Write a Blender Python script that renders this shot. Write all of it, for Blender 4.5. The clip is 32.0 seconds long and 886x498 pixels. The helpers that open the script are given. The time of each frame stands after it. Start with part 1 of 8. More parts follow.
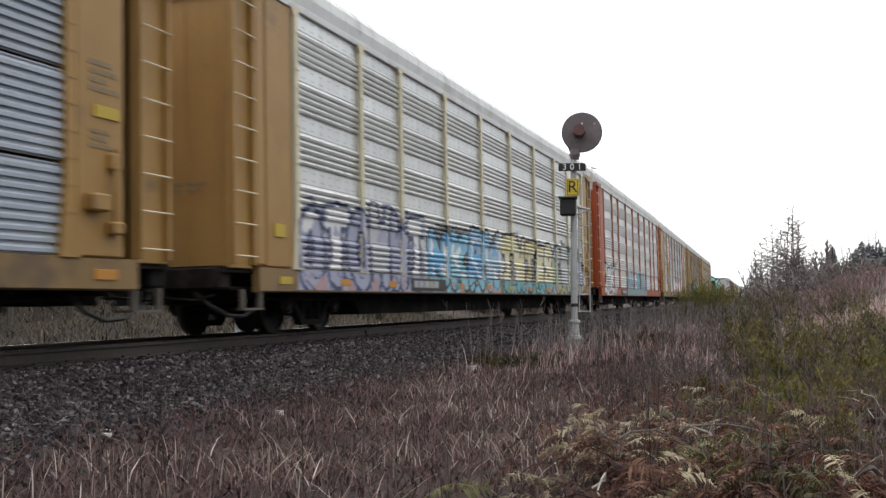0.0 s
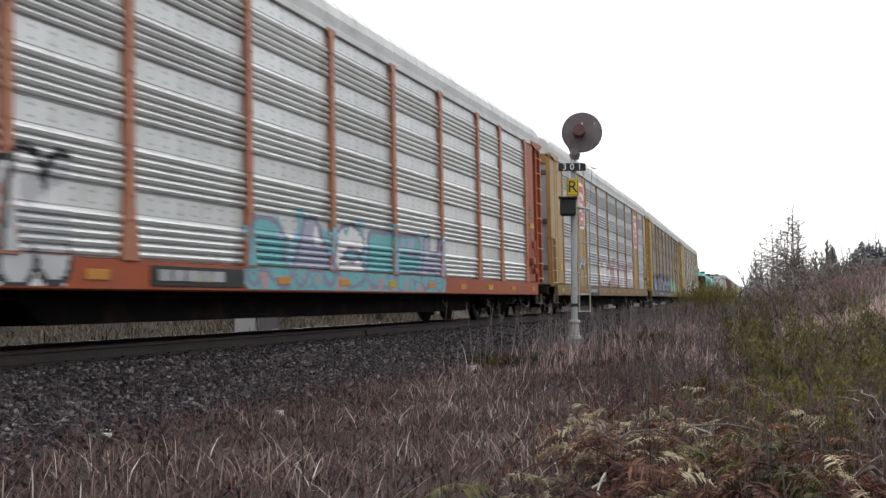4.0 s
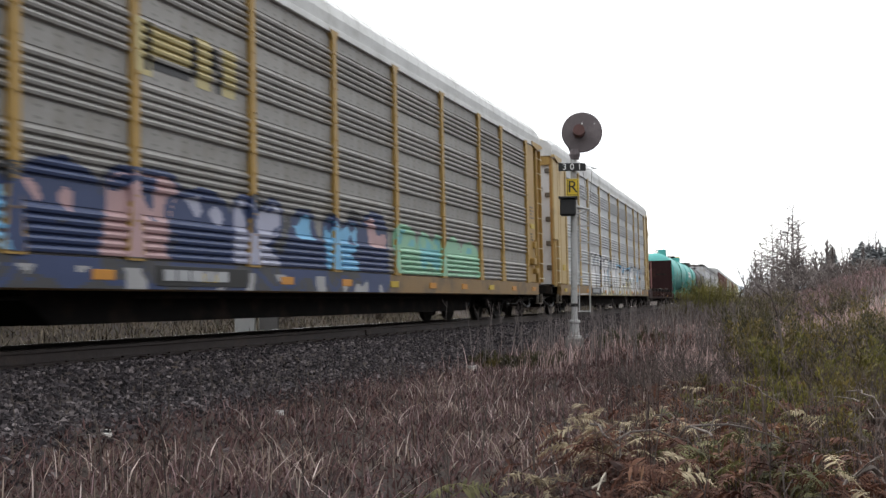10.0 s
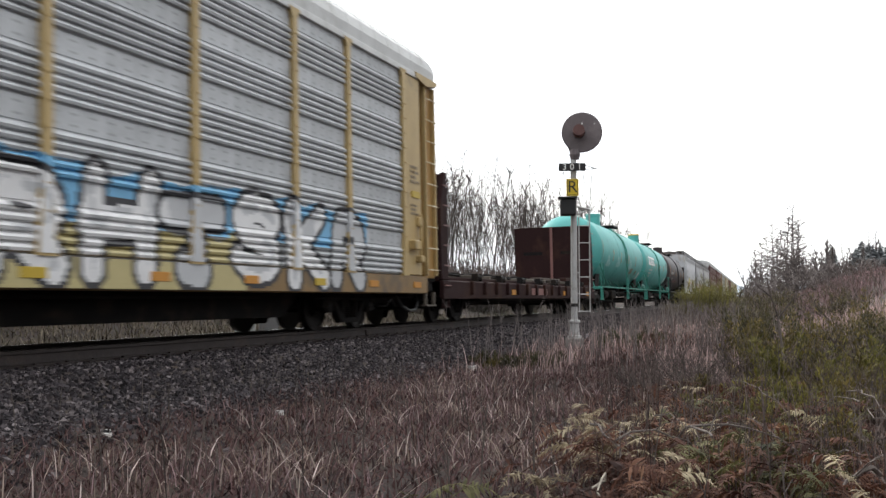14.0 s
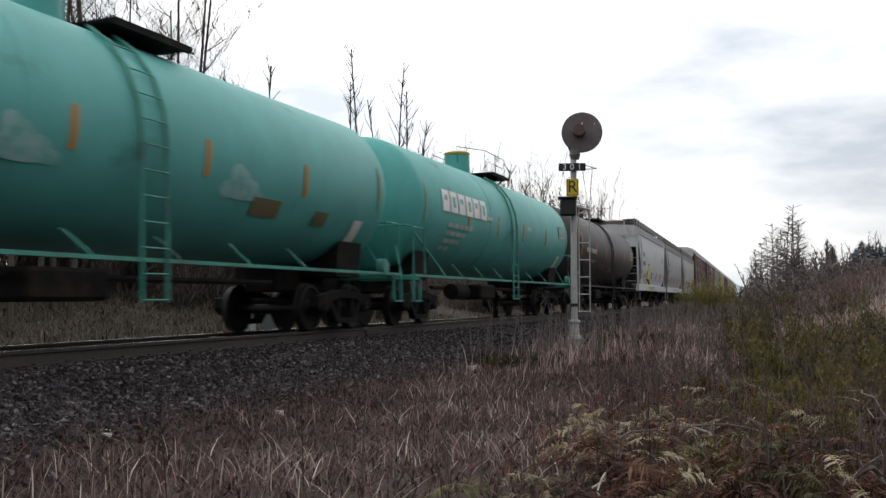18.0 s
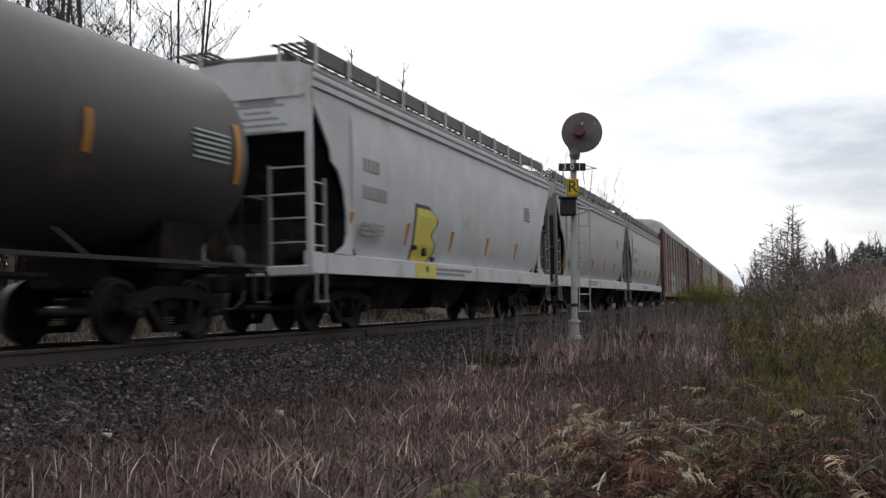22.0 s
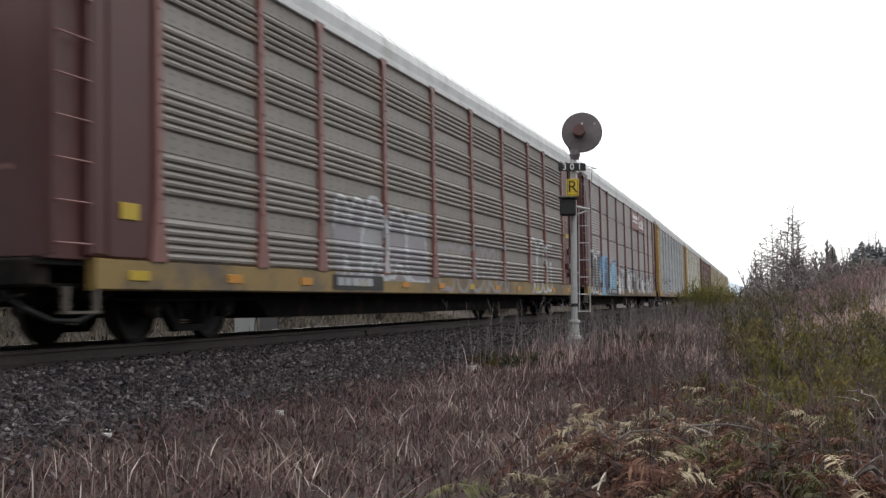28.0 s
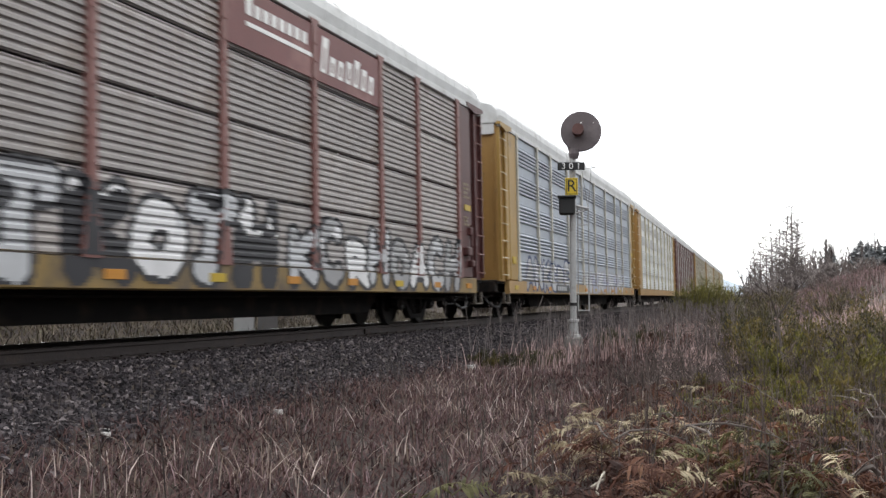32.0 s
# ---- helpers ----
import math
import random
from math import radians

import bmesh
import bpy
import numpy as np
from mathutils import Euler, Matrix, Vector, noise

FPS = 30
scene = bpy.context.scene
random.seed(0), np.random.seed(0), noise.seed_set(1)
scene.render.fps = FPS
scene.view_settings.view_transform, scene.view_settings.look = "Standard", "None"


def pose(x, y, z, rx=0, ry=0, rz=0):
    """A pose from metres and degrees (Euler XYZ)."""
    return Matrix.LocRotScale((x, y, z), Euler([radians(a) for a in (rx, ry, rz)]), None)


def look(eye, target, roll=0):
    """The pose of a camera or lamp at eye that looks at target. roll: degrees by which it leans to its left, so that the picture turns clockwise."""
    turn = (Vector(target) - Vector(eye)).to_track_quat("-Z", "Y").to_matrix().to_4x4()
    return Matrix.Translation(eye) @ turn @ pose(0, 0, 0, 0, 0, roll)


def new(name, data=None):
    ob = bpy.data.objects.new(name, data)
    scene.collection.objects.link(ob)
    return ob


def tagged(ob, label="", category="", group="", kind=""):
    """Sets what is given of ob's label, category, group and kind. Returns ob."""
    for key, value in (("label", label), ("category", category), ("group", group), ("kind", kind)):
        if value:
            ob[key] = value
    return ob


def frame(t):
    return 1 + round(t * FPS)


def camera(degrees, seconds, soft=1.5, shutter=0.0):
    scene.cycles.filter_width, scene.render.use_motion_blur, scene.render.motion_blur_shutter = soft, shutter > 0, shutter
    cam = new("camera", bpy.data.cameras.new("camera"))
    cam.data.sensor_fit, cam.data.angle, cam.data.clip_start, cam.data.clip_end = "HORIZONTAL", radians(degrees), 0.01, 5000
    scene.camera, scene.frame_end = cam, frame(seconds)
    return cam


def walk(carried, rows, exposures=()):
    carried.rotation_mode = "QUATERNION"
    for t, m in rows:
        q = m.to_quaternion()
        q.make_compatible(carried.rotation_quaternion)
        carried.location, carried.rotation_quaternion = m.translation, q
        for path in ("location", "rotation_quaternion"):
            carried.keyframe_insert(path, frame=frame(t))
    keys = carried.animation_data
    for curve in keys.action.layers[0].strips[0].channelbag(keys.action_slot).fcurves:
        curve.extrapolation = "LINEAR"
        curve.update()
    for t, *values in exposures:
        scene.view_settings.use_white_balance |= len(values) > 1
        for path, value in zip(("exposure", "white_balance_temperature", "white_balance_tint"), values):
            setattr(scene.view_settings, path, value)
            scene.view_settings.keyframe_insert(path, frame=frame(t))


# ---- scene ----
from functools import lru_cache

# The camera stands beside a gently curving railway line, 9.2 m from its centre. x runs along the line, y away from the camera.
EYE = Vector((0.0, -9.17, 0.61))
cam = camera(47.17, 32.0, 1.45, 0.45)
YAW, PITCH = 20.0, 2.756


def aim(dyaw=0.0, dpitch=0.0):
    return pose(EYE.x, EYE.y, EYE.z, 90 + PITCH + dpitch, 0, -90 + YAW + dyaw)


walk(cam, [(0.0, aim()), (30.6, aim()), (31.2, aim(-0.04)), (32.0, aim(-0.055, -0.05))],
     exposures=[(0.0, 0.05), (12.0, 0.05), (14.0, 0.02), (15.5, -0.35), (17.0, -0.68), (19.0, -0.72), (21.0, -0.75), (23.0, -0.62), (25.5, -0.55), (27.5, -0.12), (29.0, 0.05), (32.0, 0.26)])

# ---- light: thin bright overcast, the veiled sun behind the train ----
SUN_EL, SUN_AZ = radians(38), radians(62)      # azimuth from +x towards +y


def build_world():
    w = bpy.data.worlds.new("sky")
    scene.world = w
    w.use_nodes = True
    nt = w.node_tree
    nt.nodes.clear()
    out = nt.nodes.new("ShaderNodeOutputWorld")
    bg = nt.nodes.new("ShaderNodeBackground")
    sky = nt.nodes.new("ShaderNodeTexSky")
    sky.sky_type, sky.sun_disc = "NISHITA", False
    sky.sun_elevation, sky.sun_rotation = SUN_EL, radians(90) - SUN_AZ
    sky.dust_density, sky.air_density = 3.0, 1.0
    co = nt.nodes.new("ShaderNodeTexCoord")
    mp = nt.nodes.new("ShaderNodeMapping")
    mp.inputs["Scale"].default_value = (1.0, 1.0, 3.6)
    no = nt.nodes.new("ShaderNodeTexNoise")
    no.inputs["Scale"].default_value, no.inputs["Detail"].default_value, no.inputs["Roughness"].default_value = 2.6, 7, 0.55
    ra = nt.nodes.new("ShaderNodeValToRGB")
    ra.color_ramp.elements[0].position, ra.color_ramp.elements[1].position = 0.34, 0.56
    ra.color_ramp.elements[0].color, ra.color_ramp.elements[1].color = (7.4, 8.0, 8.9, 1), (14.5, 14.5, 14.3, 1)
    mx = nt.nodes.new("ShaderNodeMix")
    mx.data_type = "RGBA"
    mx.inputs["Factor"].default_value = 0.85
    # the veiled sun brightens the cloud around it
    dot = nt.nodes.new("ShaderNodeVectorMath")
    dot.operation = "DOT_PRODUCT"
    dot.inputs[1].default_value = sun_way
    glow = nt.nodes.new("ShaderNodeMapRange")
    glow.interpolation_type = "SMOOTHSTEP"
    glow.inputs["From Min"].default_value, glow.inputs["From Max"].default_value = -0.5, 1.0
    glow.inputs["To Min"].default_value, glow.inputs["To Max"].default_value = 0.55, 2.2
    # overcast dome: away from the sun the sky is dim at the horizon and bright overhead
    sep = nt.nodes.new("ShaderNodeSeparateXYZ")
    nt.links.new(co.outputs["Generated"], sep.inputs[0])
    dome = nt.nodes.new("ShaderNodeMapRange")
    dome.inputs["From Min"].default_value, dome.inputs["From Max"].default_value = 0.0, 0.85
    dome.inputs["To Min"].default_value, dome.inputs["To Max"].default_value = 0.25, 2.3
    nt.links.new(sep.outputs["Z"], dome.inputs["Value"])
    near_sun = nt.nodes.new("ShaderNodeMapRange")
    near_sun.interpolation_type = "SMOOTHSTEP"
    near_sun.inputs["From Min"].default_value, near_sun.inputs["From Max"].default_value = -0.1, 0.55
    nt.links.new(dot.outputs["Value"], near_sun.inputs["Value"])
    even = nt.nodes.new("ShaderNodeMix")
    even.data_type = "FLOAT"
    even.inputs["B"].default_value = 1.0
    nt.links.new(near_sun.outputs["Result"], even.inputs["Factor"])
    nt.links.new(dome.outputs["Result"], even.inputs["A"])
    strength = nt.nodes.new("ShaderNodeMath")
    strength.operation = "MULTIPLY"
    nt.links.new(even.outputs["Result"], strength.inputs[0])
    lift = nt.nodes.new("ShaderNodeVectorMath")
    lift.operation = "SCALE"
    nt.links.new(co.outputs["Generated"], dot.inputs[0])
    nt.links.new(dot.outputs["Value"], glow.inputs["Value"])
    nt.links.new(ra.outputs["Color"], lift.inputs[0])
    nt.links.new(glow.outputs["Result"], strength.inputs[1])
    nt.links.new(strength.outputs[0], lift.inputs["Scale"])
    nt.links.new(co.outputs["Generated"], mp.inputs["Vector"])
    nt.links.new(mp.outputs["Vector"], no.inputs["Vector"])
    nt.links.new(no.outputs["Fac"], ra.inputs["Fac"])
    nt.links.new(sky.outputs["Color"], mx.inputs["A"])
    nt.links.new(lift.outputs["Vector"], mx.inputs["B"])
    nt.links.new(mx.outputs["Result"], bg.inputs["Color"])
    bg.inputs["Strength"].default_value = 0.1
    nt.links.new(bg.outputs["Background"], out.inputs["Surface"])


sun_way = Vector((math.cos(SUN_EL) * math.cos(SUN_AZ), math.cos(SUN_EL) * math.sin(SUN_AZ), math.sin(SUN_EL)))
build_world()
sun_data = bpy.data.lights.new("sun", "SUN")
sun_data.energy, sun_data.angle, sun_data.color = 2.5, radians(8), (1.0, 0.95, 0.88)
sun = new("sun", sun_data)
sun.matrix_basis = look(sun_way * 60, (0, 0, 0))

# ---- materials ----


def mat(name, base, rough=0.6, metal=0.0, var=0.25, scale=3.0, streak=0.0, bump=0.15, fine=40.0, second=None, amount=0.0, rand=0.0, spec=0.4, trans=0.0, holes=False):
    """A worn surface: broad stains and fine grain, vertical streaks, a second colour in patches, and a spread between pieces."""
    m = bpy.data.materials.new(name)
    m.use_nodes = True
    nt = m.node_tree
    b = nt.nodes["Principled BSDF"]
    N = nt.nodes.new
    L = nt.links.new
    co = N("ShaderNodeTexCoord")
    n1 = N("ShaderNodeTexNoise")
    n1.inputs["Scale"].default_value, n1.inputs["Detail"].default_value = scale, 5
    n2 = N("ShaderNodeTexNoise")
    n2.inputs["Scale"].default_value, n2.inputs["Detail"].default_value = fine, 3
    L(co.outputs["Object"], n1.inputs["Vector"])
    L(co.outputs["Object"], n2.inputs["Vector"])
    add = N("ShaderNodeMath")
    add.operation = "MULTIPLY_ADD"
    L(n1.outputs["Fac"], add.inputs[0])
    add.inputs[1].default_value = 1.6 * var
    add.inputs[2].default_value = 1 - 0.8 * var
    a2 = N("ShaderNodeMath")
    a2.operation = "MULTIPLY_ADD"
    L(n2.outputs["Fac"], a2.inputs[0])
    a2.inputs[1].default_value = 0.8 * var
    L(add.outputs[0], a2.inputs[2])
    last = a2
    if streak:
        mp = N("ShaderNodeMapping")
        mp.inputs["Scale"].default_value = (5.0, 5.0, 0.35)
        L(co.outputs["Object"], mp.inputs["Vector"])
        n3 = N("ShaderNodeTexNoise")
        n3.inputs["Scale"].default_value, n3.inputs["Detail"].default_value = 1.5, 4
        L(mp.outputs["Vector"], n3.inputs["Vector"])
        a3 = N("ShaderNodeMath")
        a3.operation = "MULTIPLY_ADD"
        L(n3.outputs["Fac"], a3.inputs[0])
        a3.inputs[1].default_value = -streak
        a4 = N("ShaderNodeMath")
        a4.operation = "ADD"
        a4.inputs[1].default_value = 0.5 * streak - 0.2 * var
        L(a2.outputs[0], a3.inputs[2])
        L(a3.outputs[0], a4.inputs[0])
        last = a4
    else:
        a4 = N("ShaderNodeMath")
        a4.operation = "ADD"
        a4.inputs[1].default_value = -0.4 * var
        L(a2.outputs[0], a4.inputs[0])
        last = a4
    if rand:
        oi = N("ShaderNodeObjectInfo")
        a5 = N("ShaderNodeMath")
        a5.operation = "MULTIPLY_ADD"
        a5.inputs[1].default_value = rand
        L(oi.outputs["Random"], a5.inputs[0])
        a6 = N("ShaderNodeMath")
        a6.operation = "ADD"
        a6.inputs[1].default_value = -0.5 * rand
        L(last.outputs[0], a5.inputs[2])
        L(a5.outputs[0], a6.inputs[0])
        last = a6
    col = N("ShaderNodeVectorMath")
    col.operation = "SCALE"
    L(last.outputs[0], col.inputs["Scale"])
    if second:
        rp = N("ShaderNodeMapRange")
        n4 = N("ShaderNodeTexNoise")
        n4.inputs["Scale"].default_value, n4.inputs["Detail"].default_value, n4.inputs["Roughness"].default_value = scale * 0.7, 8, 0.65
        L(co.outputs["Object"], n4.inputs["Vector"])
        L(n4.outputs["Fac"], rp.inputs["Value"])
        rp.inputs["From Min"].default_value, rp.inputs["From Max"].default_value = 0.62 - 0.3 * amount, 0.72 - 0.2 * amount
        mx = N("ShaderNodeMix")
        mx.data_type = "RGBA"
        mx.inputs["A"].default_value, mx.inputs["B"].default_value = (*base, 1), (*second, 1)
        L(rp.outputs["Result"], mx.inputs["Factor"])
        L(mx.outputs["Result"], col.inputs[0])
    else:
        col.inputs[0].default_value = base
    if holes:
        # two rows of small punched slots in each flat band
        sep = N("ShaderNodeSeparateXYZ")
        L(co.outputs["Object"], sep.inputs[0])

        def math_node(op, a, bval):
            q = N("ShaderNodeMath")
            q.operation = op
            L(a, q.inputs[0])
            q.inputs[1].default_value = bval
            return q.outputs[0]
        inx = math_node("LESS_THAN", math_node("FRACT", math_node("MULTIPLY", sep.outputs["X"], 3.1), 0), 0.3)
        rows = None
        for zc in (0.62, 0.75):
            r = math_node("LESS_THAN", math_node("ABSOLUTE", math_node("SUBTRACT", sep.outputs["Z"], zc), 0), 0.014)
            if rows is None:
                rows = r
            else:
                q = N("ShaderNodeMath")
                q.operation = "ADD"
                L(rows, q.inputs[0])
                L(r, q.inputs[1])
                rows = q.outputs[0]
        hole = N("ShaderNodeMath")
        hole.operation = "MULTIPLY"
        L(inx, hole.inputs[0])
        L(rows, hole.inputs[1])
        hm = N("ShaderNodeMix")
        hm.data_type = "RGBA"
        hm.inputs["B"].default_value = (0.03, 0.03, 0.03, 1)
        hs = N("ShaderNodeMath")
        hs.operation = "MULTIPLY"
        hs.inputs[1].default_value = 0.38
        L(hole.outputs[0], hs.inputs[0])
        L(hs.outputs[0], hm.inputs["Factor"])
        L(col.outputs["Vector"], hm.inputs["A"])
        L(hm.outputs["Result"], b.inputs["Base Color"])
    else:
        L(col.outputs["Vector"], b.inputs["Base Color"])
    b.inputs["Roughness"].default_value, b.inputs["Metallic"].default_value = rough, metal
    b.inputs["Specular IOR Level"].default_value = spec
    if trans:
        b.inputs["Subsurface Weight"].default_value = 0.0
        tr = N("ShaderNodeBsdfTranslucent")
        ms = N("ShaderNodeMixShader")
        ms.inputs["Fac"].default_value = trans
        L(col.outputs["Vector"], tr.inputs["Color"])
        L(b.outputs["BSDF"], ms.inputs[1])
        L(tr.outputs["BSDF"], ms.inputs[2])
        L(ms.outputs["Shader"], nt.nodes["Material Output"].inputs["Surface"])
    if bump:
        bp = N("ShaderNodeBump")
        bp.inputs["Strength"].default_value, bp.inputs["Distance"].default_value = bump, 0.02
        L(n2.outputs["Fac"], bp.inputs["Height"])
        L(bp.outputs["Normal"], b.inputs["Normal"])
    return m


def paint(name, base, **k):
    d = dict(rough=0.5, var=0.3, scale=1.2, streak=0.22, bump=0.05, fine=25, second=tuple(c * 0.45 + 0.03 for c in base), amount=0.15)
    d.update(k)
    return mat(name, base, **d)


M_STEEL = mat("worn_black_steel_and_shade", (0.011, 0.01, 0.01), 0.85, 0.0, 0.5, 3, spec=0.15, bump=0.2, second=(0.03, 0.022, 0.017), amount=0.4)
M_WHEEL = mat("rolled_wheel_steel", (0.016, 0.014, 0.013), 0.6, 0.4, 0.4, 6, bump=0.1)
M_RAIL = mat("rusty_rail_side", (0.05, 0.04, 0.039), 0.7, 0.2, 0.35, 5, bump=0.3, second=(0.07, 0.052, 0.046), amount=0.3)
M_RAILTOP = mat("polished_rail_head", (0.86, 0.85, 0.83), 0.22, 1.0, 0.1, 4, bump=0.0)
M_TIE = mat("creosoted_tie", (0.07, 0.055, 0.045), 0.85, 0, 0.5, 8, bump=0.5, rand=0.4)
M_GALV = mat("galvanised_sheet", (0.58, 0.59, 0.59), 0.38, 0.45, 0.28, 2.0, holes=True, streak=0.22, bump=0.06, second=(0.42, 0.42, 0.4), amount=0.35, rand=0.16)
M_GALV_COOL = mat("cool_grey_galvanised_sheet", (0.43, 0.445, 0.465), 0.55, 0.15, 0.3, 2.0, holes=True, streak=0.25, bump=0.06, second=(0.33, 0.34, 0.355), amount=0.45, rand=0.2)
M_GALV_BLUE = mat("weathered_blue_grey_sheet", (0.31, 0.345, 0.4), 0.45, 0.3, 0.25, 2.0, streak=0.2, bump=0.06, second=(0.3, 0.32, 0.34), amount=0.35, rand=0.14)
M_GALV_DIRTY = mat("dusty_galvanised_sheet", (0.25, 0.243, 0.235), 0.6, 0.15, 0.3, 2.0, holes=True, streak=0.25, bump=0.06, second=(0.2, 0.185, 0.165), amount=0.45, rand=0.18)
M_GALV_BROWN = mat("grimy_brown_grey_sheet", (0.235, 0.218, 0.2), 0.65, 0.1, 0.3, 2.0, holes=True, streak=0.25, bump=0.06, second=(0.24, 0.2, 0.17), amount=0.4, rand=0.16)
M_GALV_PINK = mat("pinkish_grey_slatted_sheet", (0.33, 0.308, 0.3), 0.55, 0.2, 0.3, 2.0, streak=0.25, bump=0.06, second=(0.26, 0.23, 0.21), amount=0.4, rand=0.18)
M_ROOF = mat("pale_roof_sheet", (0.54, 0.545, 0.545), 0.5, 0.3, 0.25, 1.5, bump=0.05, second=(0.42, 0.42, 0.41), amount=0.3)
M_YELLOW = paint("faded_yellow_paint", (0.3, 0.172, 0.052))
M_YELLOW_B = paint("bright_yellow_paint", (0.32, 0.2, 0.055))
M_TAN = paint("bleached_tan_paint", (0.34, 0.215, 0.085))
M_TANPALE = paint("pale_bleached_tan_paint", (0.40, 0.29, 0.13))
M_ORANGE = paint("orange_red_paint", (0.3, 0.062, 0.02))
M_MAROON = paint("oxide_maroon_paint", (0.078, 0.028, 0.027))
M_SIGNRED = paint("faded_sign_red", (0.15, 0.05, 0.048), second=(0.22, 0.1, 0.09), amount=0.3)
M_POSTRED = paint("faded_orange_post_paint", (0.36, 0.15, 0.09))
M_FLATRUST = paint("rusty_dark_maroon_paint", (0.024, 0.011, 0.011), rough=0.8, spec=0.12, second=(0.04, 0.02, 0.015), amount=0.4)
M_INK = paint("faint_brown_stencil", (0.2, 0.15, 0.09), second=None)
M_ROOFDARK = paint("dark_weathered_roof_steel", (0.07, 0.06, 0.055), second=(0.12, 0.09, 0.07), amount=0.3)
M_RUSTPATCH = paint("rusty_patch", (0.16, 0.13, 0.07), second=(0.1, 0.16, 0.12), amount=0.4)
M_PATCHSILL = paint("grimy_patched_sill_paint", (0.23, 0.155, 0.055), second=(0.1, 0.078, 0.058), amount=0.45)
M_SILLTAN = paint("grimy_tan_sill_paint", (0.2, 0.125, 0.05), second=(0.1, 0.07, 0.045), amount=0.32)
M_PINKRED = paint("faded_oxide_red_paint", (0.2, 0.095, 0.085))
M_CREAM = paint("cream_post_paint", (0.55, 0.50, 0.36))
M_GREYPOST = paint("pale_grey_post_paint", (0.45, 0.43, 0.38))
M_DARKSILL = paint("grimy_dark_and_recess_shade_paint", (0.10, 0.085, 0.07))
M_GREYDOOR = paint("grey_door_paint", (0.33, 0.34, 0.36))
M_TEAL = paint("teal_tank_paint", (0.095, 0.365, 0.345), rough=0.5, spec=0.3, streak=0.12, amount=0.05, second=(0.05, 0.2, 0.16))
M_TEALDARK = paint("dusty_teal_paint", (0.05, 0.26, 0.21), rough=0.55, streak=0.3, amount=0.3, second=(0.06, 0.12, 0.1))
M_BLACKTANK = paint("black_tank_paint", (0.042, 0.035, 0.037), rough=0.5, streak=0.2, second=(0.07, 0.055, 0.05), amount=0.25)
M_HOPPER = paint("pale_grey_hopper_paint", (0.48, 0.49, 0.51), streak=0.16, amount=0.08, second=(0.4, 0.36, 0.31))
M_HOPPER2 = paint("dusty_grey_hopper_paint", (0.33, 0.335, 0.345), streak=0.3, amount=0.2, second=(0.36, 0.32, 0.27))
M_ENDGREY = paint("dull_grey_and_end_shade_paint", (0.16, 0.16, 0.165))
M_DARKEND = paint("near_black_end_paint", (0.022, 0.02, 0.019), second=(0.05, 0.045, 0.04), amount=0.3)
M_HOPPER3 = paint("dull_grey_hopper_paint", (0.36, 0.36, 0.36), streak=0.25, amount=0.2, second=(0.3, 0.29, 0.27))
M_SILLWHITE = paint("white_sill_paint", (0.52, 0.53, 0.55), streak=0.12)
M_WHITE = paint("white_paint", (0.75, 0.75, 0.74), second=None)
M_DECALYEL = paint("yellow_decal", (0.44, 0.31, 0.03), second=None, var=0.15)
M_REFLECT = paint("amber_reflector_strip", (0.45, 0.2, 0.03), second=None, var=0.15)
M_FADEDSTRIP = paint("faded_ochre_strip", (0.2, 0.24, 0.13), second=(0.11, 0.34, 0.3), amount=0.6, scale=4)
M_BLACK = mat("black_paint", (0.02, 0.02, 0.021), 0.5, 0, 0.3, 4, bump=0.03)
M_GREYINK = paint("grey_stencil_paint", (0.22, 0.22, 0.22), second=None)
M_LOGO_RED = paint("faded_red_emblem", (0.50, 0.10, 0.11), second=(0.6, 0.35, 0.33), amount=0.3)
M_LOGO_WHITE = paint("chalky_white_emblem", (0.72, 0.62, 0.60), second=None)
M_WOOD = mat("weathered_bark", (0.085, 0.072, 0.06), 0.9, 0, 0.4, 6, bump=0.5)
M_CONCRETE = mat("concrete", (0.22, 0.21, 0.2), 0.85, 0, 0.25, 4, bump=0.3)

# ---- mesh building ----


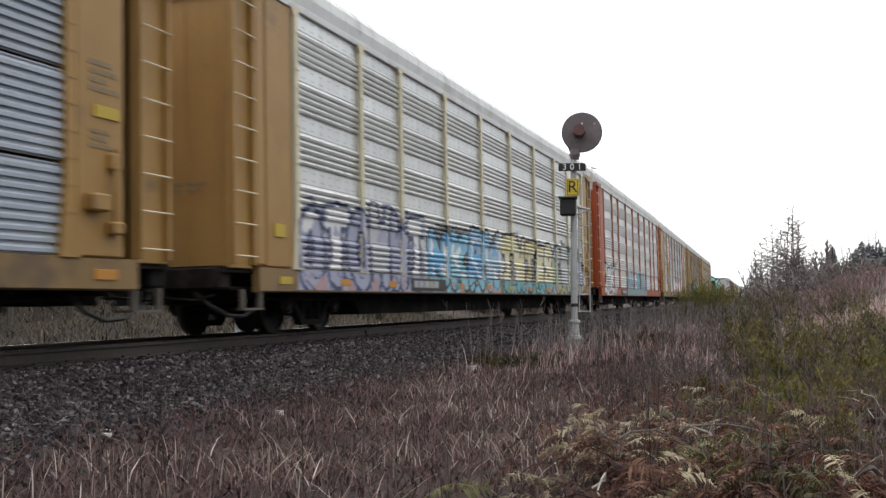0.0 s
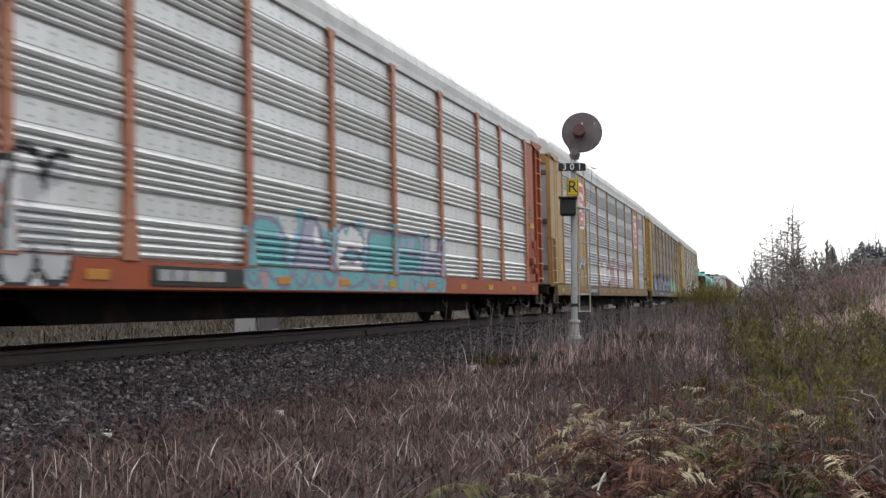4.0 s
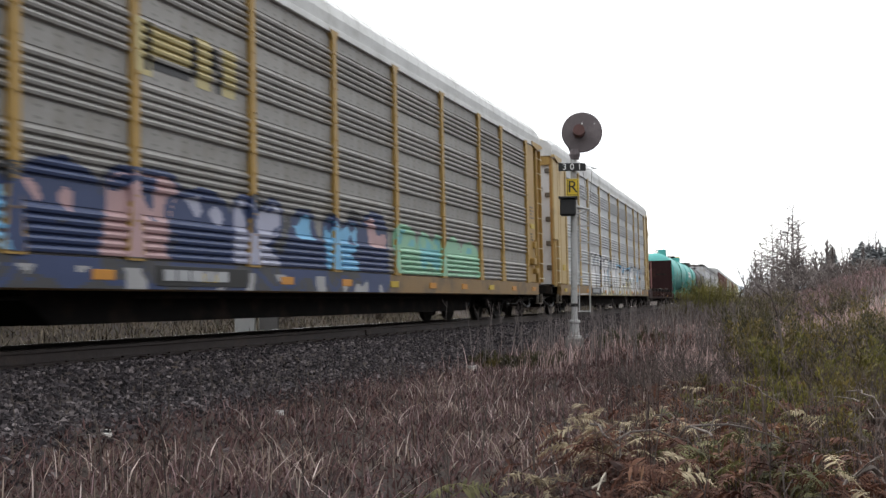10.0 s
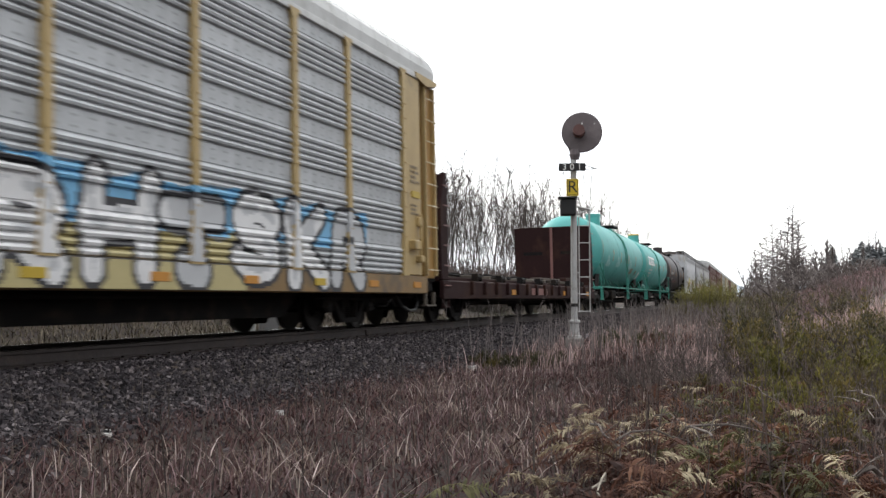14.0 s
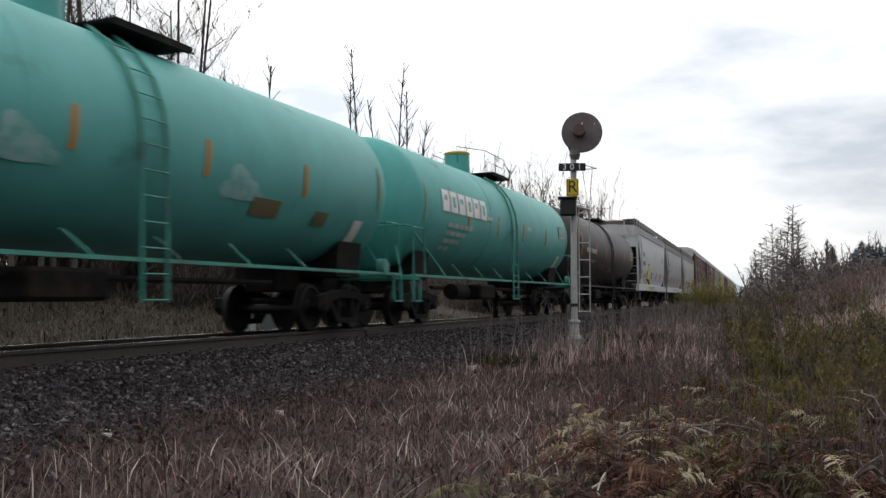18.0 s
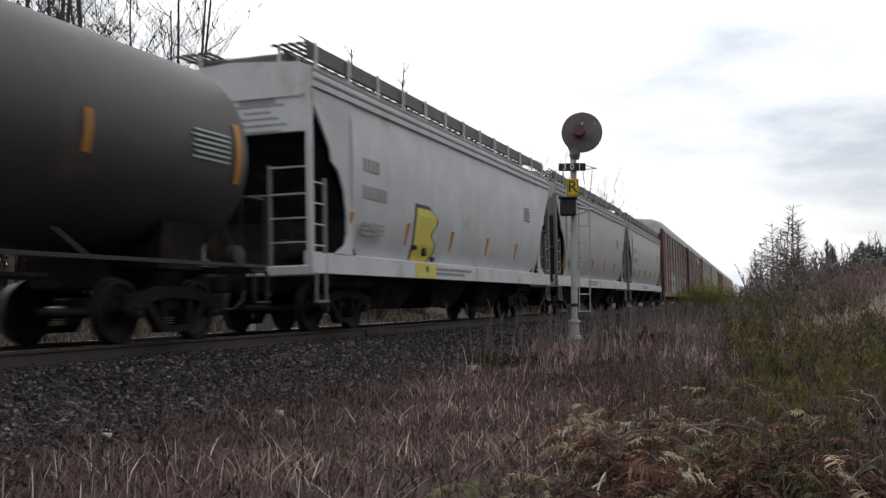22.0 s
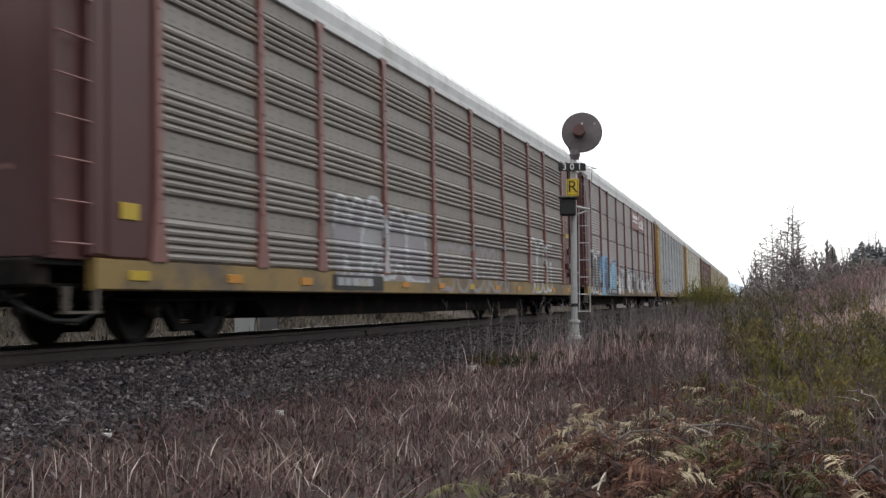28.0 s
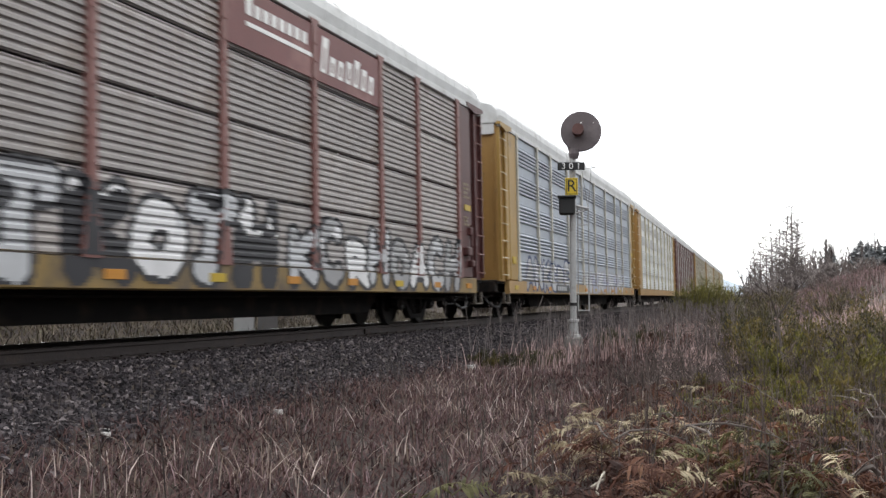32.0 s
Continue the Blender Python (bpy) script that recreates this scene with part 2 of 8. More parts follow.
class Shape:
    """Gathers vertices and faces of one mesh."""

    def __init__(self):
        self.v, self.f = [], []

    def add(self, v, f):
        n = len(self.v)
        self.v += [tuple(p) for p in v]
        self.f += [tuple(i + n for i in q) for q in f]
        return self

    def box(self, x0, x1, y0, y1, z0, z1, c=0.0):
        if c <= 0:
            v = [(x, y, z) for x in (x0, x1) for y in (y0, y1) for z in (z0, z1)]
            return self.add(v, [(0, 1, 3, 2), (4, 6, 7, 5), (0, 4, 5, 1), (2, 3, 7, 6), (0, 2, 6, 4), (1, 5, 7, 3)])
        # edges along x and z bevelled by drawing the section in y, z with cut corners
        s = [(y0 + c, z0), (y1 - c, z0), (y1, z0 + c), (y1, z1 - c), (y1 - c, z1), (y0 + c, z1), (y0, z1 - c), (y0, z0 + c)]
        return self.loft([(x0 + c, s, c), (x1 - c, s, c)], ends=(x0, x1))

    def loft(self, secs, ends=None):
        n = len(secs[0][1])
        rings = [[(x, y, z) for y, z in s] for x, s, _ in secs]
        if ends:
            cy = sum(p[0] for p in secs[0][1]) / n
            cz = sum(p[1] for p in secs[0][1]) / n
            hy = max(abs(p[0] - cy) for p in secs[0][1])
            hz = max(abs(p[1] - cz) for p in secs[0][1])
            c = secs[0][2]
            sh = [(cy + (y - cy) * (1 - c / max(hy, 1e-4)), cz + (z - cz) * (1 - c / max(hz, 1e-4))) for y, z in secs[0][1]]
            rings = [[(ends[0], y, z) for y, z in sh]] + rings + [[(ends[1], y, z) for y, z in sh]]
        v = [p for r in rings for p in r]
        f = []
        for i in range(len(rings) - 1):
            for j in range(n):
                k = (j + 1) % n
                f.append((i * n + j, i * n + k, (i + 1) * n + k, (i + 1) * n + j))
        f.append(tuple(range(n - 1, -1, -1)))
        f.append(tuple(range((len(rings) - 1) * n, len(rings) * n)))
        return self.add(v, f)

    def tube(self, pts, r, n=6, r1=None):
        pts = [Vector(p) for p in pts]
        rings = []
        m = len(pts)
        for i, p in enumerate(pts):
            d = (pts[min(i + 1, m - 1)] - pts[max(i - 1, 0)]).normalized()
            a = d.orthogonal().normalized() if abs(d.z) > 0.9 else d.cross(Vector((0, 0, 1))).normalized()
            b = d.cross(a)
            rr = r if r1 is None else r + (r1 - r) * i / (m - 1)
            rings.append([p + (a * math.cos(2 * math.pi * j / n) + b * math.sin(2 * math.pi * j / n)) * rr for j in range(n)])
        v = [q for g in rings for q in g]
        f = [(i * n + j, i * n + (j + 1) % n, (i + 1) * n + (j + 1) % n, (i + 1) * n + j) for i in range(m - 1) for j in range(n)]
        f += [tuple(range(n - 1, -1, -1)), tuple(range((m - 1) * n, m * n))]
        return self.add(v, f)

    def lathe(self, prof, axis="x", n=20, at=(0, 0, 0)):
        """prof: (along, radius) pairs, turned about the axis."""
        v, f = [], []
        for a, r in prof:
            for j in range(n):
                c, s = math.cos(2 * math.pi * j / n) * r, math.sin(2 * math.pi * j / n) * r
                p = {"x": (a, c, s), "y": (c, a, s), "z": (c, s, a)}[axis]
                v.append((p[0] + at[0], p[1] + at[1], p[2] + at[2]))
        for i in range(len(prof) - 1):
            for j in range(n):
                k = (j + 1) % n
                q = (i * n + j, i * n + k, (i + 1) * n + k, (i + 1) * n + j)
                f.append(q)
        f += [tuple(range(n)), tuple(range((len(prof) - 1) * n, len(prof) * n))]
        return self.add(v, f)

    def plate(self, poly, y0, y1):
        """A polygon in x, z drawn out from y0 to y1."""
        n = len(poly)
        v = [(x, y0, z) for x, z in poly] + [(x, y1, z) for x, z in poly]
        f = [tuple(range(n)), tuple(range(2 * n - 1, n - 1, -1))]
        f += [(j, n + j, n + (j + 1) % n, (j + 1) % n) for j in range(n)]
        return self.add(v, f)

    def mesh(self, name, material, smooth=False):
        me = bpy.data.meshes.new(name)
        me.from_pydata(self.v, [], self.f)
        bm = bmesh.new()
        bm.from_mesh(me)
        if len(self.f) < 4000:
            bmesh.ops.recalc_face_normals(bm, faces=bm.faces)
        bm.to_mesh(me)
        bm.free()
        me.materials.append(material)
        if smooth:
            me.shade_smooth()
            me.set_sharp_from_angle(angle=radians(38))
        return me


def mesh_of(name, arr_v, arr_f, material):
    me = bpy.data.meshes.new(name)
    me.from_pydata(arr_v, [], arr_f)
    me.materials.append(material)
    return me


def part(name, shape, material, parent, label="", smooth=False, at=None):
    """Links a shape or a shared mesh as one object under a thing or part."""
    me = shape.mesh(name, material, smooth) if isinstance(shape, Shape) else shape
    ob = new(name, me)
    ob.parent = parent
    if at is not None:
        ob.matrix_basis = at if isinstance(at, Matrix) else Matrix.Translation(at)
    if label:
        tagged(ob, label)
    return ob


def thing(name, label, category, at=None, group="", kind=""):
    e = new(name)
    e.empty_display_size = 0.3
    if at is not None:
        e.matrix_basis = at
    return tagged(e, label, category, group, kind)


# ---- the line of the track ----
K, S1, S2, CANT = 0.00101, 8.28, 60.62, 1.25


def soft_plus(u):
    return 0.5 * (u + math.sqrt(u * u + 25.0))


def line_y(s):
    return K * (soft_plus(s - S1) ** 2 - soft_plus(s - S2) ** 2) / 2


def line_pose(s, half=0.0):
    """The pose of a vehicle on the line: x along it, canted."""
    a, b = s - max(half, 0.5), s + max(half, 0.5)
    ya, yb = line_y(a), line_y(b)
    return pose(s, (ya + yb) / 2, 0, -CANT, 0, math.degrees(math.atan2(yb - ya, b - a)))


def along(s, o, z):
    return line_pose(s) @ Vector((0, o, z))


def ground_z(x, y):
    o = y - line_y(x)
    a = abs(o)
    n = noise.noise((x * 0.35, y * 0.35, 0)) * 0.06 + noise.noise((x * 0.09, y * 0.09, 3)) * 0.12
    if o > 0:       # beyond the track: ballast, a shallow ditch, rough ground rising a little
        if o < 2.0:
            return -0.2
        if o < 3.6:
            return -0.2 - (o - 2.0) * 0.22
        return -0.55 + n + min(max(o - 5.0, 0) * 0.24, 1.9) + min(max(o - 13, 0) * 0.05, 1.0)
    if a < 1.7:
        return -0.2 + 0.016 * a
    if a < 3.1:
        return -0.17 - (a - 1.7) * 0.2
    base = -0.45 + n * min((a - 3.1), 1.0) * 0.9
    if a > 9.6:
        bank = min(a - 9.6, 7.0) * 0.42 + max(a - 16.6, 0) * 0.10
        far = min(max((x - 6) / 22, 0), 1)
        base += min(bank, 7.0) * (0.35 + 0.65 * far)
    return base


def build_ground():
    xs = [-3000, -1200, -500, -200, -90, -40, -20, -10, -5] + [i * 0.5 for i in range(-6, 120)] + list(range(60, 160, 3)) + [170, 190, 220, 260, 320, 420, 600, 900, 1500, 3000]
    ys = [-3000, -1200, -500, -220, -120, -80, -60, -48, -40, -34, -30, -27, -24] + [-22 + i * 0.45 for i in range(0, 85)] + [17, 19, 22, 26, 31, 38, 48, 60, 80, 120, 220, 500, 1200, 3000]
    v, f = [], []
    for x in xs:
        for y in ys:
            xx = min(max(x, -350), 420)
            v.append((x, y + line_y(xx), ground_z(xx, y + line_y(xx)) if abs(y) < 300 else 0.5))
    m = len(ys)
    for i in range(len(xs) - 1):
        for j in range(m - 1):
            f.append((i * m + j, (i + 1) * m + j, (i + 1) * m + j + 1, i * m + j + 1))
    soil = mat("damp_soil_and_litter", (0.027, 0.0185, 0.016), 0.95, 0, 0.6, 1.3, bump=0.8, fine=22, second=(0.042, 0.028, 0.018), amount=0.55)
    me = mesh_of("ground", v, f, soil)
    me.shade_smooth()
    tagged(new("ground", me), "rough ground of brown soil and plant litter beside the railway", "ground", kind="structure")


RAIL_SEC = [(-0.075, -0.186), (0.075, -0.186), (0.075, -0.172), (0.016, -0.155), (0.011, -0.05), (0.036, -0.042), (0.037, -0.006), (0.03, -0.0005),
            (-0.03, -0.0005), (-0.037, -0.006), (-0.036, -0.042), (-0.011, -0.05), (-0.016, -0.155), (-0.075, -0.172)]


def swept(sec, o, stations):
    sh = Shape()
    n = len(sec)
    v = [tuple(line_pose(s) @ Vector((0, o + y, z))) for s in stations for y, z in sec]
    f = [(i * n + j, i * n + (j + 1) % n, (i + 1) * n + (j + 1) % n, (i + 1) * n + j) for i in range(len(stations) - 1) for j in range(n)]
    return sh.add(v, f)


STATIONS = [-350, -200, -100, -50, -20] + list(range(-10, 120, 3)) + list(range(120, 420, 20))


def build_track():
    t = thing("railway_track", "single railway track with rusty rails on grey stone ballast", "railway track", kind="structure")
    top = [(-0.0385, -0.009), (-0.034, -0.0045), (-0.024, 0.0), (-0.01, 0.0022), (0.01, 0.0022), (0.024, 0.0), (0.034, -0.0045), (0.0385, -0.009), (0.0, -0.008)]
    for o in (-0.755, 0.755):
        r = part("rail", swept(RAIL_SEC, o, STATIONS), M_RAIL, t, "rust-brown steel rail")
        part("rail_head", swept(top, o, STATIONS), M_RAILTOP, r, "bright polished running surface")
    tie = Shape().box(-0.115, 0.115, -1.3, 1.3, -0.36, -0.19, 0.012).mesh("tie", M_TIE)
    plate_m = Shape().box(-0.1, 0.1, -0.17, 0.17, -0.19, -0.172, 0.004).mesh("tie_plate", M_RAIL)
    spike = Shape().box(-0.014, 0.014, -0.02, 0.02, -0.19, -0.15).mesh("spike", M_RAIL)
    for i in range(130):
        s = 3.0 + i * 0.52
        tp = line_pose(s)
        k = part("tie", tie, None, t, at=tp @ pose(0, random.uniform(-0.05, 0.05), 0, 0, 0, random.uniform(-1, 1)))
        if i < 70:
            for o in (-0.755, 0.755):
                part("tie_plate", plate_m, None, k, at=Matrix.Translation((0, o, 0)))
            for o in (-0.85, -0.66):
                part("spike", spike, None, k, at=Matrix.Translation((0.06, o, 0)))
    # joint bars
    for s in (19.1, 37.5):
        for o in (-0.755, 0.755):
            part("joint_bar", Shape().box(-0.45, 0.45, o - 0.05, o + 0.05, -0.15, -0.045, 0.008), M_RAIL, t, at=line_pose(s))


STONE_V = [(-1, -0.4, -0.6), (0.2, -1, -0.5), (1, -0.1, -0.7), (0.1, 0.9, -0.6), (-0.7, -0.5, 0.5), (0.3, -0.7, 0.75), (0.8, 0.3, 0.5), (-0.2, 0.7, 0.7)]
STONE_F = [(0, 1, 5, 4), (1, 2, 6, 5), (2, 3, 7, 6), (3, 0, 4, 7), (4, 5, 6, 7)]


def scatter_stones(name, n, s_range, o_range, size, material, label, power=1.0):
    rng = np.random.default_rng(5)
    base = np.array(STONE_V)
    s = s_range[0] + (s_range[1] - s_range[0]) * rng.random(n) ** power
    o = rng.uniform(*o_range, n)
    if o_range[0] < -3.0:       # the toe of the ballast thins out into the grass
        tail = rng.random(n) < 0.22
        o[tail] = -3.0 - np.abs(rng.normal(0, 0.75, tail.sum()))
    r = size * rng.uniform(0.55, 1.25, n)
    ang = rng.uniform(0, 2 * np.pi, n)
    tilt = rng.uniform(-0.6, 0.6, (n, 2))
    V = np.empty((n, 8, 3))
    for i in range(n):
        x, y = s[i], line_y(s[i]) + o[i]
        p = base * r[i] * rng.uniform(0.7, 1.15, 3) * rng.uniform(0.8, 1.2, (8, 1))
        c, q = math.cos(ang[i]), math.sin(ang[i])
        p = p @ np.array([[c, -q, 0], [q, c, 0], [0, 0, 1]]).T
        p[:, 2] += p[:, 0] * tilt[i, 0] + p[:, 1] * tilt[i, 1]
        V[i] = p + (x, y, ground_z(x, y) + r[i] * 0.15)
    F = [tuple(i * 8 + k for k in q) for i in range(n) for q in STONE_F]
    me = mesh_of(name, V.reshape(-1, 3).tolist(), F, material)
    return tagged(new(name, me), label, "gravel", kind="stuff")


def island_mat(name, base, spread, rough=0.85, trans=0.0, hue=None, patch=0.0, size=2.5):
    """Each loose piece of a joined mesh takes its own shade."""
    m = bpy.data.materials.new(name)
    m.use_nodes = True
    nt = m.node_tree
    b = nt.nodes["Principled BSDF"]
    g = nt.nodes.new("ShaderNodeNewGeometry")
    r = nt.nodes.new("ShaderNodeValToRGB")
    cols = hue or [tuple(c * (1 - spread) for c in base), base, tuple(min(c * (1 + spread * 1.6), 0.9) for c in base)]
    while len(r.color_ramp.elements) < len(cols):
        r.color_ramp.elements.new(0.5)
    for i, c in enumerate(cols):
        r.color_ramp.elements[i].position = i / (len(cols) - 1)
        r.color_ramp.elements[i].color = (*c, 1)
    if patch:       # neighbours share a shade: broad patches shift the choice of colour
        co = nt.nodes.new("ShaderNodeTexCoord")
        no = nt.nodes.new("ShaderNodeTexNoise")
        no.inputs["Scale"].default_value, no.inputs["Detail"].default_value = size, 2
        nt.links.new(co.outputs["Object"], no.inputs["Vector"])
        mr = nt.nodes.new("ShaderNodeMapRange")
        mr.inputs["From Min"].default_value, mr.inputs["From Max"].default_value = 0.3, 0.7
        nt.links.new(no.outputs["Fac"], mr.inputs["Value"])
        mx = nt.nodes.new("ShaderNodeMix")
        mx.data_type = "FLOAT"
        mx.inputs["Factor"].default_value = patch
        nt.links.new(g.outputs["Random Per Island"], mx.inputs["A"])
        nt.links.new(mr.outputs["Result"], mx.inputs["B"])
        nt.links.new(mx.outputs["Result"], r.inputs["Fac"])
    else:
        nt.links.new(g.outputs["Random Per Island"], r.inputs["Fac"])
    nt.links.new(r.outputs["Color"], b.inputs["Base Color"])
    b.inputs["Roughness"].default_value = rough
    b.inputs["Specular IOR Level"].default_value = 0.25
    if trans:
        tr = nt.nodes.new("ShaderNodeBsdfTranslucent")
        ms = nt.nodes.new("ShaderNodeMixShader")
        ms.inputs["Fac"].default_value = trans
        nt.links.new(r.outputs["Color"], tr.inputs["Color"])
        nt.links.new(b.outputs["BSDF"], ms.inputs[1])
        nt.links.new(tr.outputs["BSDF"], ms.inputs[2])
        nt.links.new(ms.outputs["Shader"], nt.nodes["Material Output"].inputs["Surface"])
    return m


build_ground()
build_track()
M_GRAVEL = island_mat("grey_ballast_stones", (0.08, 0.076, 0.08), 0.6, hue=[(0.0114, 0.00949, 0.0108), (0.0247, 0.0208, 0.0234), (0.038, 0.032, 0.0361), (0.0551, 0.0459, 0.0497), (0.162, 0.14, 0.142)])

# ---- railway vehicles: local x along the car, camera side at -y, z from the rail top ----
WHEELS = []          # (wheelset, centre of its car at 13 s, place along the car)


@lru_cache(maxsize=None)
def wheel_mesh(r):
    sh = Shape()
    for sy in (-1, 1):
        y = sy * 0.755
        prof = [(y - sy * 0.095, 0.1), (y - sy * 0.09, r * 0.5), (y - sy * 0.09, r + 0.028), (y - sy * 0.062, r + 0.028), (y - sy * 0.055, r), (y + sy * 0.045, r - 0.004),
                (y + sy * 0.05, r - 0.06), (y + sy * 0.02, r - 0.075), (y - sy * 0.02, 0.15), (y + sy * 0.05, 0.13), (y + sy * 0.05, 0.085)]
        sh.lathe(prof, "y", 28)
        for k in range(3):      # bearing cap bolts
            a = 2.1 * k
            sh.box(0.055 * math.cos(a) - 0.015, 0.055 * math.cos(a) + 0.015, sy * 1.1, sy * 1.13, 0.055 * math.sin(a) - 0.015, 0.055 * math.sin(a) + 0.015)
    sh.lathe([(-1.1, 0.085), (1.1, 0.085)], "y", 14)
    return sh.mesh("wheelset", M_WHEEL, True)


@lru_cache(maxsize=None)
def truck_meshes(r):
    b = Shape().box(-0.2, 0.2, -0.98, 0.98, r - 0.02, r + 0.2, 0.03).mesh("truck", M_STEEL)
    sh = Shape()
    # cast side frame: an arched top member, a dropped middle, open windows each side of the springs
    outer = [(-1.14, r + 0.02), (-1.1, r + 0.2), (-0.75, r + 0.24), (-0.35, r + 0.32), (0.35, r + 0.32), (0.75, r + 0.24), (1.1, r + 0.2), (1.14, r + 0.02),
             (0.98, r - 0.1), (0.78, r - 0.1), (0.7, r + 0.08), (0.34, r + 0.16), (-0.34, r + 0.16), (-0.7, r + 0.08), (-0.78, r - 0.1), (-0.98, r - 0.1)]
    sh.plate(outer, -0.07, 0.07)
    sh.plate([(-0.72, r + 0.1), (-0.6, r + 0.14), (-0.3, r - 0.2), (0.3, r - 0.2), (0.6, r + 0.14), (0.72, r + 0.1), (0.38, r - 0.29), (-0.38, r - 0.29)], -0.07, 0.07)
    for sx in (-1, 1):
        sh.box(sx * 0.3 - 0.04, sx * 0.3 + 0.04, -0.06, 0.06, r - 0.22, r + 0.18)
    for sx in (-1, 1):
        sh.lathe([(-0.09, 0.06), (-0.09, 0.1), (0.08, 0.11)], "y", 14, (sx * 0.89, 0, r))
    side = sh.mesh("side_frame", M_STEEL)
    sp = Shape()
    for x in (-0.17, 0, 0.17):
        for k in range(6):
            sp.lathe([(r - 0.2 + k * 0.036, 0.05), (r - 0.2 + k * 0.036 + 0.02, 0.06), (r - 0.2 + k * 0.036 + 0.022, 0.045)], "z", 9, (x, 0, 0))
    spring = sp.mesh("spring_nest", M_STEEL)
    return b, side, spring


def truck(car, x, r, cs):
    b, side, spring = truck_meshes(r)
    t = part("truck", b, None, car, "dark cast-steel bogie", at=Matrix.Translation((x, 0, 0)))
    for y in (-1.0, 1.0):
        part("side_frame", side, None, t, at=Matrix.Translation((0, y, 0)))
        tagged(part("spring_nest", spring, None, t, at=Matrix.Translation((0, y, 0))), "nest of coil springs", kind="stuff")
    for dx in (-0.89, 0.89):
        w = part("wheelset", wheel_mesh(r), None, t, at=Matrix.Translation((dx, 0, r)))
        WHEELS.append((w, cs, x + dx, dx, r))
    return t


@lru_cache(maxsize=None)
def coupler_mesh(sx, reach):
    sh = Shape().box(-0.0, reach, -0.08, 0.08, 0.74, 0.92, 0.02)
    sh.box(reach - 0.05, reach + 0.2, -0.13, 0.15, 0.68, 0.98, 0.03)
    sh.box(reach + 0.1, reach + 0.26, 0.02, 0.15, 0.7, 0.96, 0.02)
    if sx < 0:
        sh.v = [(-x, -y, z) for x, y, z in sh.v]
    return sh.mesh("coupler", M_STEEL)


def coupler(car, x, reach=0.35):
    sx = 1 if x > 0 else -1
    c = part("coupler", coupler_mesh(sx, reach), None, car, at=Matrix.Translation((x, 0, 0)))
    hose = Shape().tube([(0.1 * sx, -0.35, 0.72), (0.22 * sx, -0.38, 0.55), (0.4 * sx, -0.33, 0.42), (0.62 * sx, -0.22, 0.42)], 0.022)
    part("air_hose", hose, M_BLACK, c, "black rubber brake hose")


@lru_cache(maxsize=None)
def ladder_mesh(w, z0, z1, step, material):
    """A ladder with two stiles on a plate of its own, rungs proud of it, in the x, z plane facing -y."""
    sh = Shape()
    for x in (-w / 2, w / 2):
        sh.box(x - 0.03, x + 0.03, -0.05, 0.03, z0, z1, 0.006)
    return sh.mesh("ladder", material)


@lru_cache(maxsize=None)
def rung_mesh(w, material):
    return Shape().tube([(-w / 2, -0.03, 0), (-w / 2, -0.08, 0), (w / 2, -0.08, 0), (w / 2, -0.03, 0)], 0.012, 5).mesh("rung", material)


def ladder(car, x, y, w, z0, z1, step, material, rung_material, turn=0):
    l = part("ladder", ladder_mesh(w, z0, z1, step, material), None, car, at=pose(x, y, 0, 0, 0, turn))
    z = z0 + 0.12
    while z < z1:
        part("rung", rung_mesh(w, rung_material), None, l, at=Matrix.Translation((0, 0, z)))
        z += step
    return l


# corrugated side sheets: (height, depth) of the section, five to a bay
RIBBED = [(0.0, 0.0)]
for _k in range(5):
    _z = 0.012 + _k * 0.106
    RIBBED += [(_z, 0.0), (_z + 0.012, 0.042), (_z + 0.045, 0.052), (_z + 0.075, 0.03), (_z + 0.094, 0.004)]
RIBBED += [(0.548, 0.0), (0.556, 0.012), (0.818, 0.012), (0.826, 0.0)]
FINE = [(0.0, 0.0)]
for _k in range(9):
    _z = 0.012 + _k * 0.108
    FINE += [(_z, 0.0), (_z + 0.008, 0.034), (_z + 0.05, 0.034), (_z + 0.09, 0.002)]
FINE += [(0.985, 0.012), (1.0, 0.012)]
SHEETS = {"ribbed": (RIBBED, 0.83, 5), "fine": (FINE, 1.037, 4)}
POSTS = [-11.6, -9.0, -7.0, -4.2, -1.4, 1.4, 4.2, 7.0, 9.0, 11.6]
Z_SHEET, SIDE_Y = 1.04, -1.53


@lru_cache(maxsize=None)
def sheet_mesh(style, w, material):
    prof, h, _ = SHEETS[style]
    sh = Shape()
    hw = w / 2
    v = [(x, -d, z) for x in (-hw, hw) for z, d in prof] + [(x, 0.02, z) for x in (-hw, hw) for z in (prof[0][0], prof[-1][0])]
    n = len(prof)
    f = [(i, i + 1, n + i + 1, n + i) for i in range(n - 1)]
    f += [(2 * n, 2 * n + 2, 2 * n + 3, 2 * n + 1)]
    sh.add(v, f)
    return sh.mesh("side_sheet", material)


def sheet_depth(style, z):
    """How far the sheet stands out at the height z over the rail."""
    prof, h, cnt = SHEETS[style]
    q = (z - Z_SHEET) % h
    if z < Z_SHEET or z > Z_SHEET + h * cnt:
        return 0.02
    for (z0, d0), (z1, d1) in zip(prof, prof[1:]):
        if z0 <= q <= z1:
            return d0 + (d1 - d0) * (q - z0) / max(z1 - z0, 1e-6)
    return 0.0


